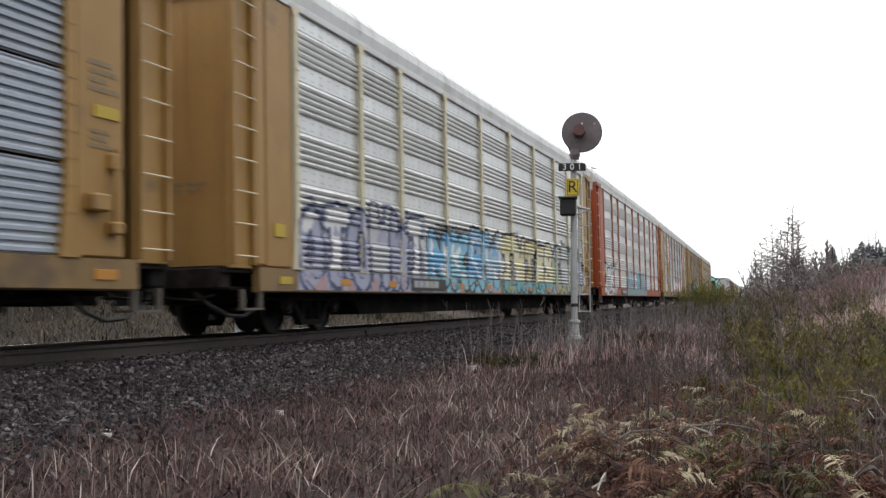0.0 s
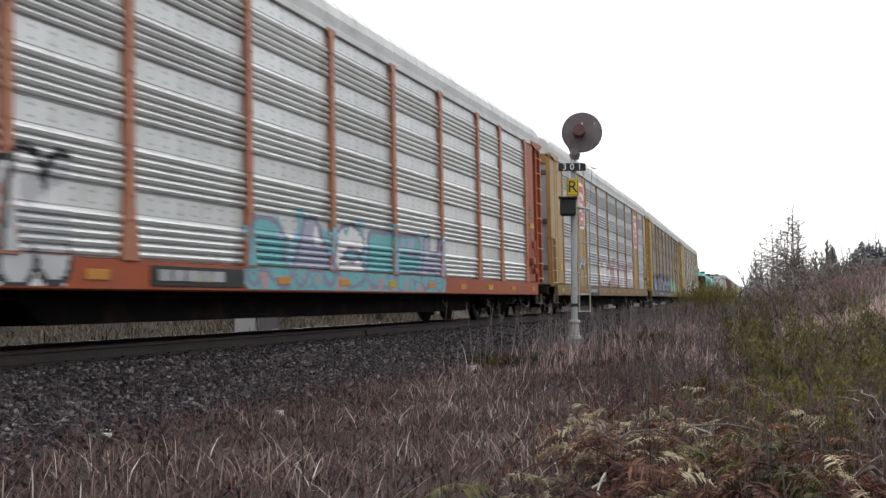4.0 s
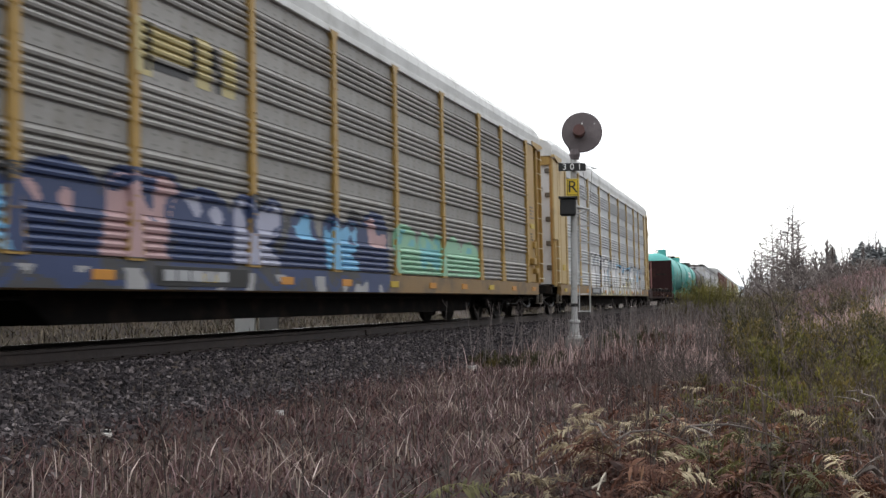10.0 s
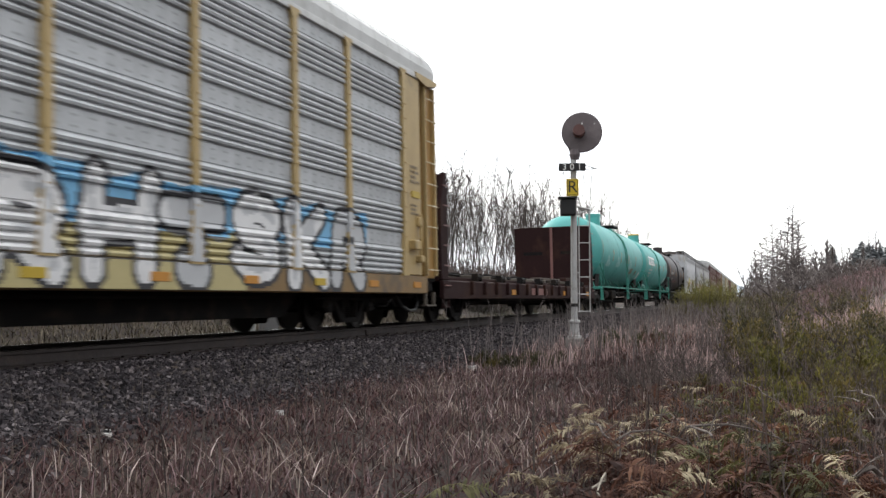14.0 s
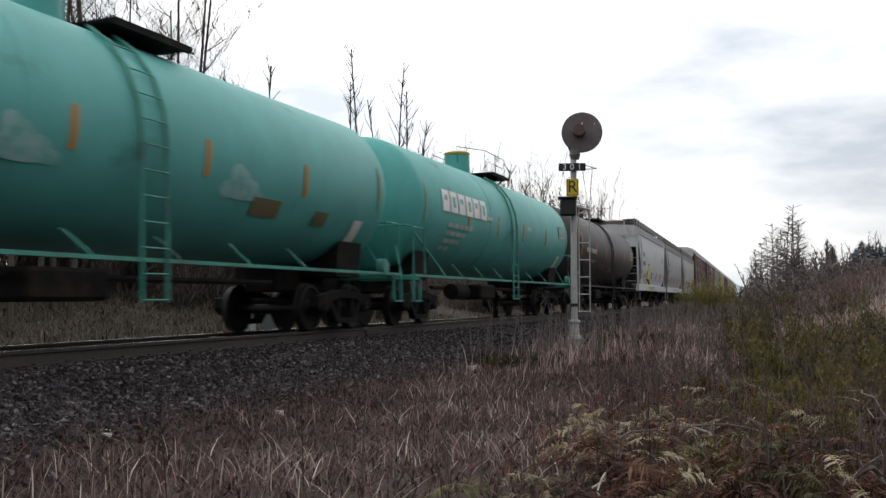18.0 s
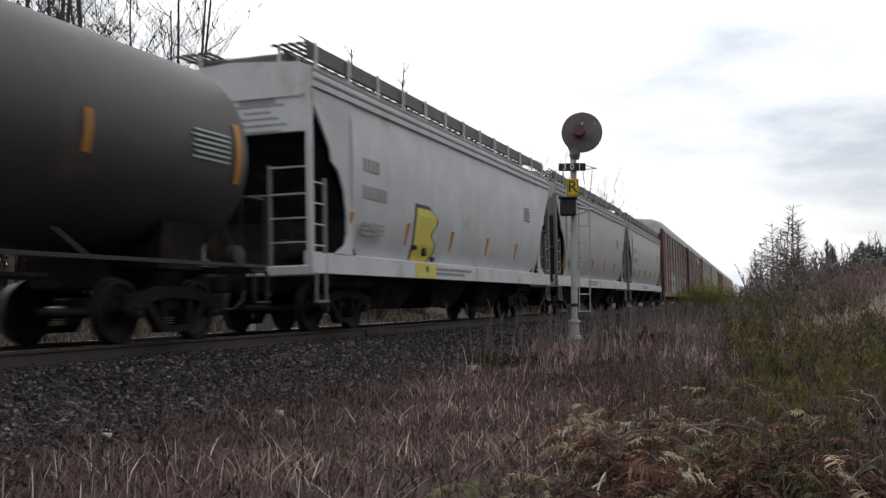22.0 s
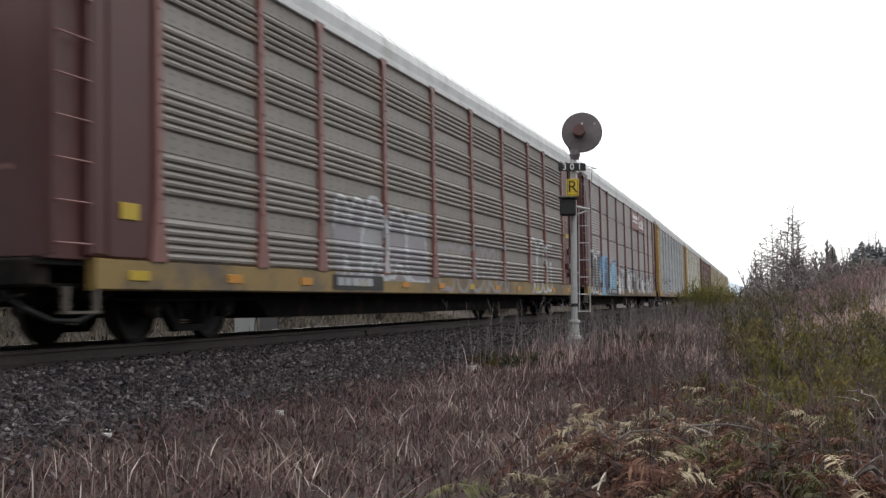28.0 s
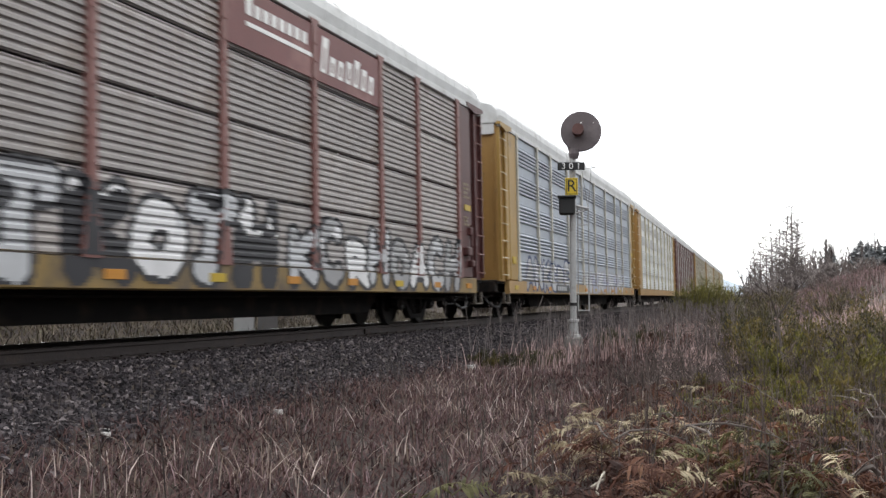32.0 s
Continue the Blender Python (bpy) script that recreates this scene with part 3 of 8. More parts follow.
@lru_cache(maxsize=None)
def post_mesh(kind, material):
    sh = Shape()
    if kind == "flared":       # widening foot and a small bracket at the top
        sh.plate([(-0.075, 1.75), (-0.17, 1.02), (0.17, 1.02), (0.075, 1.75), (0.07, 5.05), (0.17, 5.22), (-0.17, 5.22), (-0.07, 5.05)], -0.085, 0.02)
    elif kind == "slim":
        sh.plate([(-0.06, 1.3), (-0.09, 1.02), (0.09, 1.02), (0.06, 1.3), (0.06, 5.22), (-0.06, 5.22)], -0.07, 0.02)
    for i in range(12):
        z = 1.5 + i * 0.3
        for x in (-0.045, 0.045):
            sh.box(x - 0.012, x + 0.012, -0.1 if kind == "flared" else -0.082, -0.06, z - 0.012, z + 0.012)
    return sh.mesh("side_post", material)


ROOF_LINE = [(-1.56, 5.28), (-1.58, 5.5), (-1.55, 5.68), (-1.4, 5.86), (-0.9, 6.02), (0, 6.08), (0.9, 6.02), (1.4, 5.86), (1.55, 5.68), (1.58, 5.5), (1.56, 5.28)]


@lru_cache(maxsize=None)
def roof_mesh(material, half):
    prof = ROOF_LINE + [(0, 5.3)]
    low = [(y * 0.985, 5.2 + (z - 5.2) * 0.84) for y, z in prof]
    ridge = [(y * 1.003, z + 0.014) for y, z in prof]
    secs = [(-half, low, 0), (-half + 0.3, prof, 0)]
    x = -half + 0.9
    while x < half - 0.6:
        secs += [(x - 0.045, prof, 0), (x - 0.02, ridge, 0), (x + 0.02, ridge, 0), (x + 0.045, prof, 0)]
        x += 0.62
    sh = Shape().loft(secs + [(half - 0.3, prof, 0), (half, low, 0)])
    return sh.mesh("roof", material)


@lru_cache(maxsize=None)
def end_door_mesh(side, material):
    """One of two leaves across the end of a car carrier: framed, with pressed ribs."""
    y0, y1 = (-1.46, -0.02) if side < 0 else (0.02, 1.46)
    w = y1 - y0
    prof = [(y0, 0.065), (y0 + 0.09, 0.065), (y0 + 0.1, 0.035), (y0 + w * 0.5 - 0.03, 0.035), (y0 + w * 0.5 - 0.02, 0.048), (y0 + w * 0.5 + 0.02, 0.048), (y0 + w * 0.5 + 0.03, 0.035), (y1 - 0.1, 0.035), (y1 - 0.09, 0.065), (y1, 0.065)]
    sh = pressed(prof, 4.16, 0.03)
    sh.v = [(y, z, 3.12 + x) for x, y, z in sh.v]
    return sh.mesh("end_door", material)


@lru_cache(maxsize=None)
def sill_mesh(material, half):
    sh = Shape()
    for y in (-1.0, 1.0):
        s = [(y * 1.59, 0.68), (y * 1.59, 1.02), (y * 1.5, 1.04), (y * 1.46, 1.04), (y * 1.46, 0.66), (y * 1.56, 0.66)]
        sh.loft([(-half, s, 0), (half, s, 0)])
    return sh.mesh("side_sill", material)


@lru_cache(maxsize=None)
def underframe_mesh(half, drop):
    sh = Shape()
    sh.box(-half, half, -1.46, 1.46, 0.94, 1.02)
    sh.box(-half, half, -0.34, 0.34, 0.5, 0.95)
    sh.loft([(-half + 5.4, [(-0.95, 0.66), (0.95, 0.66), (0.95, 0.94), (-0.95, 0.94)], 0), (-half + 5.9, [(-0.95, drop), (0.95, drop), (0.95, 0.94), (-0.95, 0.94)], 0),
             (half - 5.9, [(-0.95, drop), (0.95, drop), (0.95, 0.94), (-0.95, 0.94)], 0), (half - 5.4, [(-0.95, 0.66), (0.95, 0.66), (0.95, 0.94), (-0.95, 0.94)], 0)])
    return sh.mesh("underframe", M_STEEL)


def bar_rows(car, x, z, w, rows, h, material, y=-1.6, seed=0, gap=0.03, label="illegible stencilled lettering"):
    """Illegible stencilling as plain bars."""
    rng = random.Random(seed)
    sh = Shape()
    for r in range(rows):
        zz = z - r * h * 1.7
        x0 = x
        end = x + w * rng.uniform(0.7, 1.0)
        while x0 < end - 0.05:
            l = rng.uniform(0.12, 0.3) * min(1, w)
            sh.box(x0, min(x0 + l, end), y - 0.008, y + 0.006, zz - h, zz)
            x0 += l + gap * 1.4
    return tagged(part("stencilling", sh, material, car), label, kind="stuff")


def car_carrier(cs, spec, label, detail=True):
    """Enclosed car-carrier wagon, 27.2 m over its ends."""
    half = 13.6
    car = thing("autorack_wagon", label, "railway wagon", group="wagons of the freight train")
    style, sheet, paint_m, post_m, sill_m = spec["style"], spec["sheet"], spec["paint"], spec["post"], spec.get("sill", spec["paint"])
    part("underframe", underframe_mesh(half, 0.27), None, car, "black underframe and centre sill")
    part("side_sill", sill_mesh(sill_m, 12.8), None, car)
    part("roof", roof_mesh(spec.get("roof", M_ROOF), half - 0.05), None, car, "pale ribbed steel roof")
    prof, h, cnt = SHEETS[style]
    solid = spec.get("solid", ())
    for i in range(9):
        a, b = POSTS[i] + 0.02, POSTS[i + 1] - 0.02
        if i in solid:
            sm = solid_mesh(round(b - a, 2), spec.get("solid_paint", paint_m))
            part("solid_panel", sm, None, car, "solid painted side panel", at=Matrix.Translation(((a + b) / 2, SIDE_Y, 0)))
        else:
            sm = sheet_mesh(style, round(b - a, 2), sheet)
            for k in range(cnt):
                part("side_sheet", sm, None, car, at=pose((a + b) / 2 + random.uniform(-0.006, 0.006), SIDE_Y + random.uniform(-0.004, 0.004), Z_SHEET + k * h, 0, 0, random.uniform(-0.12, 0.12)))
        part("side_sheet", sheet_back(round(b - a, 2), sheet), None, car, at=Matrix.Translation(((a + b) / 2, -SIDE_Y, 0)))
    for x in POSTS:
        part("side_post", post_mesh(spec.get("posts", "flared"), post_m), None, car, at=Matrix.Translation((x, SIDE_Y, 0)))
    # top rail with its drip edge
    part("top_rail", Shape().box(-half + 0.1, half - 0.1, -1.6, -1.5, 5.17, 5.29, 0.012), spec.get("rail", M_ROOF), car)
    part("top_rail", Shape().box(-half + 0.1, half - 0.1, 1.5, 1.6, 5.17, 5.29, 0.012), spec.get("rail", M_ROOF), car)
    for sx in (-1, 1):
        # end bay: plain panel, recess and ladder
        e = Shape()
        x0, x1 = sorted((sx * 11.72, sx * 12.55))
        e.box(x0, x1, -1.58, -1.5, 1.04, 5.17, 0.02)
        part("end_panel", e, paint_m, car)
        part("end_panel", Shape().box(x0, sx * 13.5 if sx > 0 else x1, 1.5, 1.58, 1.04, 5.17, 0.02) if sx > 0 else Shape().box(-13.5, x1, 1.5, 1.58, 1.04, 5.17, 0.02), paint_m, car)
        x0, x1 = sorted((sx * 12.55, sx * 12.85))
        if sx > 0:      # an open recess beside the ladder, its shade put in as dark paint
            part("corner_post", Shape().box(x0, x1, -1.3, -1.18, 1.04, 5.17, 0.01), M_DARKSILL, car, "recess beside the ladder, its shade painted dark")
        else:
            part("corner_post", Shape().box(x0, x1, -1.57, -1.38, 1.04, 5.17, 0.04), spec.get("corner", paint_m), car)
        x0, x1 = sorted((sx * 12.85, sx * 13.5))
        part("ladder_panel", Shape().box(x0, x1, -1.5, -1.42, 1.0, 5.2, 0.01), spec.get("recess", paint_m), car)
        if spec.get("short") and sx < 0:
            part("corner_panel", Shape().box(-13.5, -12.85, -1.56, -1.49, 2.5, 5.17, 0.02), paint_m, car)
            ladder(car, sx * 13.18, -1.53, 0.56, 0.95, 2.45, 0.4, paint_m, spec.get("rungs", M_CREAM))
        else:
            ladder(car, sx * 13.18, -1.53, 0.56, 1.05, 5.15, 0.46, paint_m, spec.get("rungs", M_CREAM))
        part("roof_bracket", Shape().plate([(sx * 12.3, 5.3), (sx * 13.55, 5.3), (sx * 13.55, 5.22), (sx * 12.9, 5.1), (sx * 12.3, 5.2)], -1.62, -1.5), paint_m, car)
        for sd in (-1, 1):
            part("end_door", end_door_mesh(sd, spec.get("door", paint_m)), None, car, at=pose(sx * 13.4, 0, 0, 0, 0, 0 if sx < 0 else 180))
        arch = [(-1.44, 4.97)] + [(y * 0.93, 5.2 + (z - 5.2) * 0.9) for y, z in ROOF_LINE] + [(1.44, 4.97)]
        part("end_cap", Shape().loft([(min(sx * 13.3, sx * 13.52), arch, 0), (max(sx * 13.3, sx * 13.52), arch, 0)]), spec.get("cap", M_ROOF), car, "arched cap over the end doors")
        part("end_sill", Shape().box(min(sx * 13.3, sx * 13.62), max(sx * 13.3, sx * 13.62), -1.4, 1.4, 0.7, 1.02, 0.03), M_STEEL, car)
        st = Shape()
        for x in (sx * 12.75, sx * 13.25):
            st.box(x - 0.03, x + 0.03, -1.58, -1.52, 0.42, 0.7)
        st.box(min(sx * 12.75, sx * 13.25) - 0.03, max(sx * 12.75, sx * 13.25) + 0.03, -1.6, -1.48, 0.4, 0.43)
        part("stirrup_step", st, M_DARKSILL, car)
        coupler(car, sx * 13.6)
        rig = Shape().box(min(sx * 11.3, sx * 13.3), max(sx * 11.3, sx * 13.3), -0.55, 0.55, 0.56, 0.95, 0.03).box(min(sx * 12.2, sx * 12.5), max(sx * 12.2, sx * 12.5), -1.4, 1.4, 0.6, 0.95, 0.03)
        part("draft_box", rig, M_STEEL, car)
        loop = Shape().tube([(sx * 12.1, -1.15, 0.62), (sx * 12.3, -1.2, 0.42), (sx * 12.65, -1.22, 0.31), (sx * 13.05, -1.2, 0.33), (sx * 13.4, -1.12, 0.47), (sx * 13.6, -1.0, 0.66)], 0.032, 6)
        part("air_hose", loop, M_BLACK, car, "black rubber hose hanging in a loop")
        part("uncoupling_lever", Shape().tube([(sx * 13.66, -1.35, 0.62), (sx * 13.72, -1.1, 0.55), (sx * 13.75, -0.5, 0.6), (sx * 13.8, -0.15, 0.8)], 0.018, 5), M_STEEL, car, "bent steel uncoupling lever")
        rod = Shape().tube([(sx * 8.4, -1.15, 0.58), (sx * 11.4, -1.15, 0.55), (sx * 12.4, -1.0, 0.62)], 0.025, 5).tube([(sx * 8.4, -1.3, 0.7), (sx * 13.2, -1.3, 0.72)], 0.03, 5)
        part("brake_rod", rod, M_STEEL, car)
        truck(car, sx * 10.06, 0.42, cs)
    if detail:
        # brake gear on the rear camera-side corner, reflectors along the sill, small plates
        part("brake_box", Shape().box(11.85, 12.15, -1.72, -1.56, 1.55, 1.75, 0.02), paint_m, car)
        part("door_latch", Shape().tube([(12.32, -1.63, 1.3), (12.3, -1.66, 1.8), (12.36, -1.63, 2.3)], 0.035, 6).box(12.22, 12.42, -1.7, -1.56, 1.3, 1.45, 0.02).box(12.24, 12.44, -1.66, -1.56, 2.05, 2.25, 0.02), paint_m, car, "vertical locking bar")
        part("warning_plate", Shape().box(12.0, 12.45, -1.6, -1.578, 2.64, 2.78, 0.004), M_DECALYEL, car, "small yellow warning plate")
        part("warning_plate", Shape().box(-12.35, -12.0, -1.6, -1.578, 1.5, 1.7, 0.004), M_DECALYEL, car, "small yellow warning plate")
        bar_rows(car, 11.95, 3.3, 0.5, 4, 0.06, M_INK, -1.582, 3)
        bar_rows(car, 11.95, 2.5, 0.5, 3, 0.05, M_INK, -1.582, 4)
        for k in range(12):
            x = -12.2 + k * 2.2
            part("reflector", Shape().box(x, x + 0.4, -1.606, -1.588, 0.78, 0.9, 0.004), M_REFLECT if k % 3 else M_DECALYEL, car, "amber reflector strip")
        part("number_board", Shape().box(-6.6, -4.4, -1.605, -1.588, 0.72, 0.98, 0.004), M_BLACK, car, "black board with white edge and illegible marks")
        bar_rows(car, -6.45, 0.93, 1.8, 1, 0.14, M_GREYDOOR, -1.606, 5)
        pipe = Shape().tube([(-6.5, -1.2, 0.6), (6.5, -1.2, 0.6)], 0.03)
        part("brake_pipe", pipe, M_STEEL, car)
    return car


def pressed(prof, w, back, axis="x"):
    """A pressed sheet in one piece: prof holds (height, depth) pairs, drawn out over the width w, closed behind."""
    sh = Shape()
    n = len(prof)
    hw = w / 2
    v = [(x, -d, z) for x in (-hw, hw) for z, d in prof] + [(x, back, z) for x in (-hw, hw) for z in (prof[0][0], prof[-1][0])]
    f = [(i, i + 1, n + i + 1, n + i) for i in range(n - 1)]
    f += [(2 * n, 2 * n + 2, 2 * n + 3, 2 * n + 1), (0, n, 2 * n + 2, 2 * n), (n - 1, 2 * n + 1, 2 * n + 3, 2 * n - 1)]
    f += [tuple(list(range(n)) + [2 * n + 1, 2 * n]), tuple(list(range(2 * n - 1, n - 1, -1)) + [2 * n + 2, 2 * n + 3])]
    return sh.add(v, f)


@lru_cache(maxsize=None)
def sheet_back(w, material):
    prof = [(1.04, 0.0)]
    for k in range(10):
        z = 1.12 + k * 0.4
        prof += [(z, 0.0), (z + 0.02, 0.03), (z + 0.2, 0.03), (z + 0.22, 0.0)]
    prof += [(5.19, 0.0)]
    sh = pressed(prof, w, 0.02)
    sh.v = [(-x, -y, z) for x, y, z in sh.v]
    return sh.mesh("side_sheet", material)


@lru_cache(maxsize=None)
def solid_mesh(w, material):
    # ribs run upright: build lying and turn
    sh = pressed([(-w / 2, 0.03), (-w * 0.25, 0.03), (-w * 0.235, 0.05), (-w * 0.205, 0.05), (-w * 0.19, 0.03), (w * 0.19, 0.03), (w * 0.205, 0.05), (w * 0.235, 0.05), (w * 0.25, 0.03), (w / 2, 0.03)], 4.16, 0.02)
    sh.v = [(z, y, 3.1 + x) for x, y, z in sh.v]
    return sh.mesh("solid_panel", material)


def tank_wagon(cs, paint_m, frame_m, label, cap_m, hl=7.4, strip=None, guard=True):
    """Tank wagon, 17.0 m over couplers: shell, dome with platform, ladders, sills, hand rails."""
    car = thing("tank_wagon", label, "railway wagon", group="wagons of the freight train")
    R, zc = 1.49, 2.66
    prof = [(-hl - 0.66, 0.02), (-hl - 0.63, 0.45), (-hl - 0.53, 0.88), (-hl - 0.36, 1.2), (-hl - 0.18, 1.4), (-hl - 0.07, 1.475), (-hl, R)]
    full = prof + [(-2.2, R), (-2.19, R + 0.008), (2.19, R + 0.008), (2.2, R)] + [(-a, r) for a, r in reversed(prof)]
    shell = Shape().lathe(full, "x", 48, (0, 0, zc))
    sh = part("tank_shell", shell, paint_m, car, smooth=True)
    dome = Shape().lathe([(zc + R - 0.15, 0.36), (zc + R + 0.5, 0.36), (zc + R + 0.52, 0.34)], "z", 20, (-0.4, 0, 0))
    d = part("dome_housing", dome, paint_m, car, smooth=True)
    part("dome_lid", Shape().lathe([(zc + R + 0.52, 0.37), (zc + R + 0.58, 0.37), (zc + R + 0.61, 0.3), (zc + R + 0.62, 0.02)], "z", 20, (-0.4, 0, 0)), cap_m, d, "valve housing lid", smooth=True)
    pl = Shape()
    pl.box(-0.1, 1.7, -0.95, -0.1, zc + R - 0.03, zc + R + 0.03, 0.01)
    for x in (0.1, 0.85, 1.55):
        pl.tube([(x, -0.85, zc + R - 0.02), (x, -0.55, zc + R - 0.2)], 0.025, 4)
    pl.box(-0.1, 1.7, -0.97, -0.93, zc + R - 0.06, zc + R + 0.04)
    part("platform", pl, M_STEEL, car, "dark steel grating platform")
    hr = Shape()
    top = zc + R + 0.62
    for x in (-0.3, 0.75, 1.75):
        for y in (-0.8, 0.8):
            hr.tube([(x, y, zc + R - 0.25), (x, y, top - 0.06), (x + 0.05, y, top)], 0.013, 4)
    for y in (-0.8, 0.8):
        hr.tube([(-0.3, y, top), (1.8, y, top - 0.02)], 0.013, 4)
        hr.tube([(-0.3, y, top - 0.3), (1.75, y, top - 0.3)], 0.01, 4)
    hr.tube([(-1.9, -0.5, zc + R + 0.1), (-1.95, -0.5, top - 0.1), (-0.3, -0.8, top)], 0.011, 4)
    if guard:
        part("guard_rail", hr, M_STEEL, car, "thin tube guard rail")
    # side ladder bowed round the shell
    lad = Shape()
    for x in (-0.32, 0.2):
        pts = [(x, -1.56, 0.52), (x, -1.56, 2.6)] + [(x, -(R + 0.06) * math.cos(a), zc + (R + 0.06) * math.sin(a)) for a in (0.2, 0.5, 0.8, 1.05)]
        lad.tube(pts, 0.028, 5)
    l = part("ladder", lad, frame_m, car)
    for k in range(11):
        z = 0.55 + k * 0.32
        y = -1.58 if z < zc else -(R + 0.07) * math.sqrt(max(1 - ((z - zc) / (R + 0.07)) ** 2, 0))
        part("rung", Shape().tube([(-0.32, y, z), (0.2, y, z)], 0.012, 5), frame_m, l)
    # stub sills, bolsters, running boards along the bottom
    for sx in (-1, 1):
        a, b = sorted((sx * 5.2, sx * 8.2))
        part("draft_sill", Shape().box(a, b, -0.32, 0.32, 0.72, 1.12, 0.02), M_STEEL, car)
        a, b = sorted((sx * 6.1, sx * 7.1))
        part("bolster", Shape().loft([(a, [(-1.05, 0.98), (1.05, 0.98), (1.12, 1.62), (0.8, 1.3), (-0.8, 1.3), (-1.12, 1.62)], 0), (b, [(-1.05, 0.98), (1.05, 0.98), (1.12, 1.62), (0.8, 1.3), (-0.8, 1.3), (-1.12, 1.62)], 0)]), M_STEEL, car, "saddle under the tank")
        part("end_sill", Shape().box(min(sx * 7.7, sx * 8.15), max(sx * 7.7, sx * 8.15), -1.5, 1.5, 0.95, 1.06, 0.01), frame_m, car)
        rail = Shape()
        for y in (-1.5, 1.5):
            rail.tube([(sx * 8.1, y, 1.0), (sx * 8.1, y, 2.05), (sx * 8.1, y * 0.9, 2.1)], 0.016, 5)
        rail.tube([(sx * 8.1, -1.35, 2.1), (sx * 8.1, 1.35, 2.1)], 0.02, 5)
        rail.tube([(sx * 8.1, -1.5, 2.05), (sx * 7.45, -1.5, 2.05), (sx * 7.4, -1.5, 1.1)], 0.02, 5)
        part("hand_rail", rail, frame_m, car)
        br = Shape()
        br.tube([(sx * 8.05, -1.2, 1.06), (sx * (hl + 0.2), -0.9, 1.75)], 0.022, 5)
        part("brace", br, frame_m, car)
        if sx > 0:
            part("jacking_pad", Shape().lathe([(-0.1, 0.02), (-0.09, 0.15), (0.02, 0.17), (0.05, 0.17)], "y", 14, (sx * 7.3, -1.46, 1.17)), frame_m, car, smooth=True)
        part("stirrup_step", Shape().box(sx * 7.95 - 0.2, sx * 7.95 + 0.2, -1.55, -1.45, 0.5, 0.53).box(sx * 7.95 - 0.2, sx * 7.95 - 0.17, -1.53, -1.47, 0.5, 0.98).box(sx * 7.95 + 0.17, sx * 7.95 + 0.2, -1.53, -1.47, 0.5, 0.98), frame_m, car)
        coupler(car, sx * 8.2)
        truck(car, sx * 6.5, 0.42, cs)
        rb = Shape().box(sx * 0.0 + min(0, sx * 8.1), max(0, sx * 8.1), -1.54, -1.42, 1.02, 1.07)
        part("running_board", rb, frame_m, car)
    for k in range(6):
        x = -4.6 + k * 1.75
        part("brace", Shape().tube([(x, -1.48, 1.05), (x - 0.34, -1.3, 1.36)], 0.02, 4), frame_m, car)
    part("brace", Shape().tube([(-5.9, -1.45, 1.06), (-8.05, -1.45, 2.0)], 0.026, 5), frame_m, car, "long diagonal end brace")
    und = Shape().tube([(-4.5, -0.6, 0.85), (4.5, -0.6, 0.85)], 0.05).box(-1.6, -0.2, -1.0, -0.4, 0.55, 0.95, 0.05)
    und.lathe([(-3.6, 0.2), (-2.6, 0.2)], "x", 12, (0, -0.8, 0.75))
    part("brake_gear", und, M_STEEL, car)
    for x in (-4.15, -1.5, 1.2, 4.1):
        part("reflector", curved_patch(R + 0.012, zc, x, x + 0.11, -0.28, 0.06), M_REFLECT, car, "amber reflector strip")
    for x in (-hl + 0.12, hl - 0.28):
        part("reflector", curved_patch(R + 0.012, zc, x, x + 0.14, -0.3, 0.28), strip or M_REFLECT, car, "long reflector strip")
    return car


def curved_patch(R, zc, x0, x1, a0, a1, n=6):
    """A thin patch bent round a tank's flank, from angle a0 to a1 over the horizontal."""
    sh = Shape()
    v = [(x, -(R + dr) * math.cos(a0 + (a1 - a0) * i / n), zc + (R + dr) * math.sin(a0 + (a1 - a0) * i / n)) for x in (x0, x1) for i in range(n + 1) for dr in (0, 0.006)]
    m = 2 * (n + 1)
    f = []
    for i in range(n):
        a = 2 * i
        f += [(a + 1, a + 3, m + a + 3, m + a + 1), (a, m + a, m + a + 2, a + 2), (a, a + 2, a + 3, a + 1), (m + a, m + a + 1, m + a + 3, m + a + 2)]
    f += [(0, 1, m + 1, m), (m - 2, 2 * m - 2, 2 * m - 1, m - 1)]
    return sh.add(v, f)


def end_ladder(car, sx, hl):
    lad = part("end_ladder", Shape().box(sx * (hl + 0.02) - 0.02, sx * (hl + 0.02) + 0.02, -0.78, -0.72, 1.0, 2.8), M_ENDGREY, car)
    for z in (1.5, 1.9, 2.3, 2.75):
        part("rung", Shape().tube([(sx * (hl + 0.04), -1.45, z), (sx * (hl + 0.04), -0.75, z)], 0.014, 5), M_GREYPOST, lad)


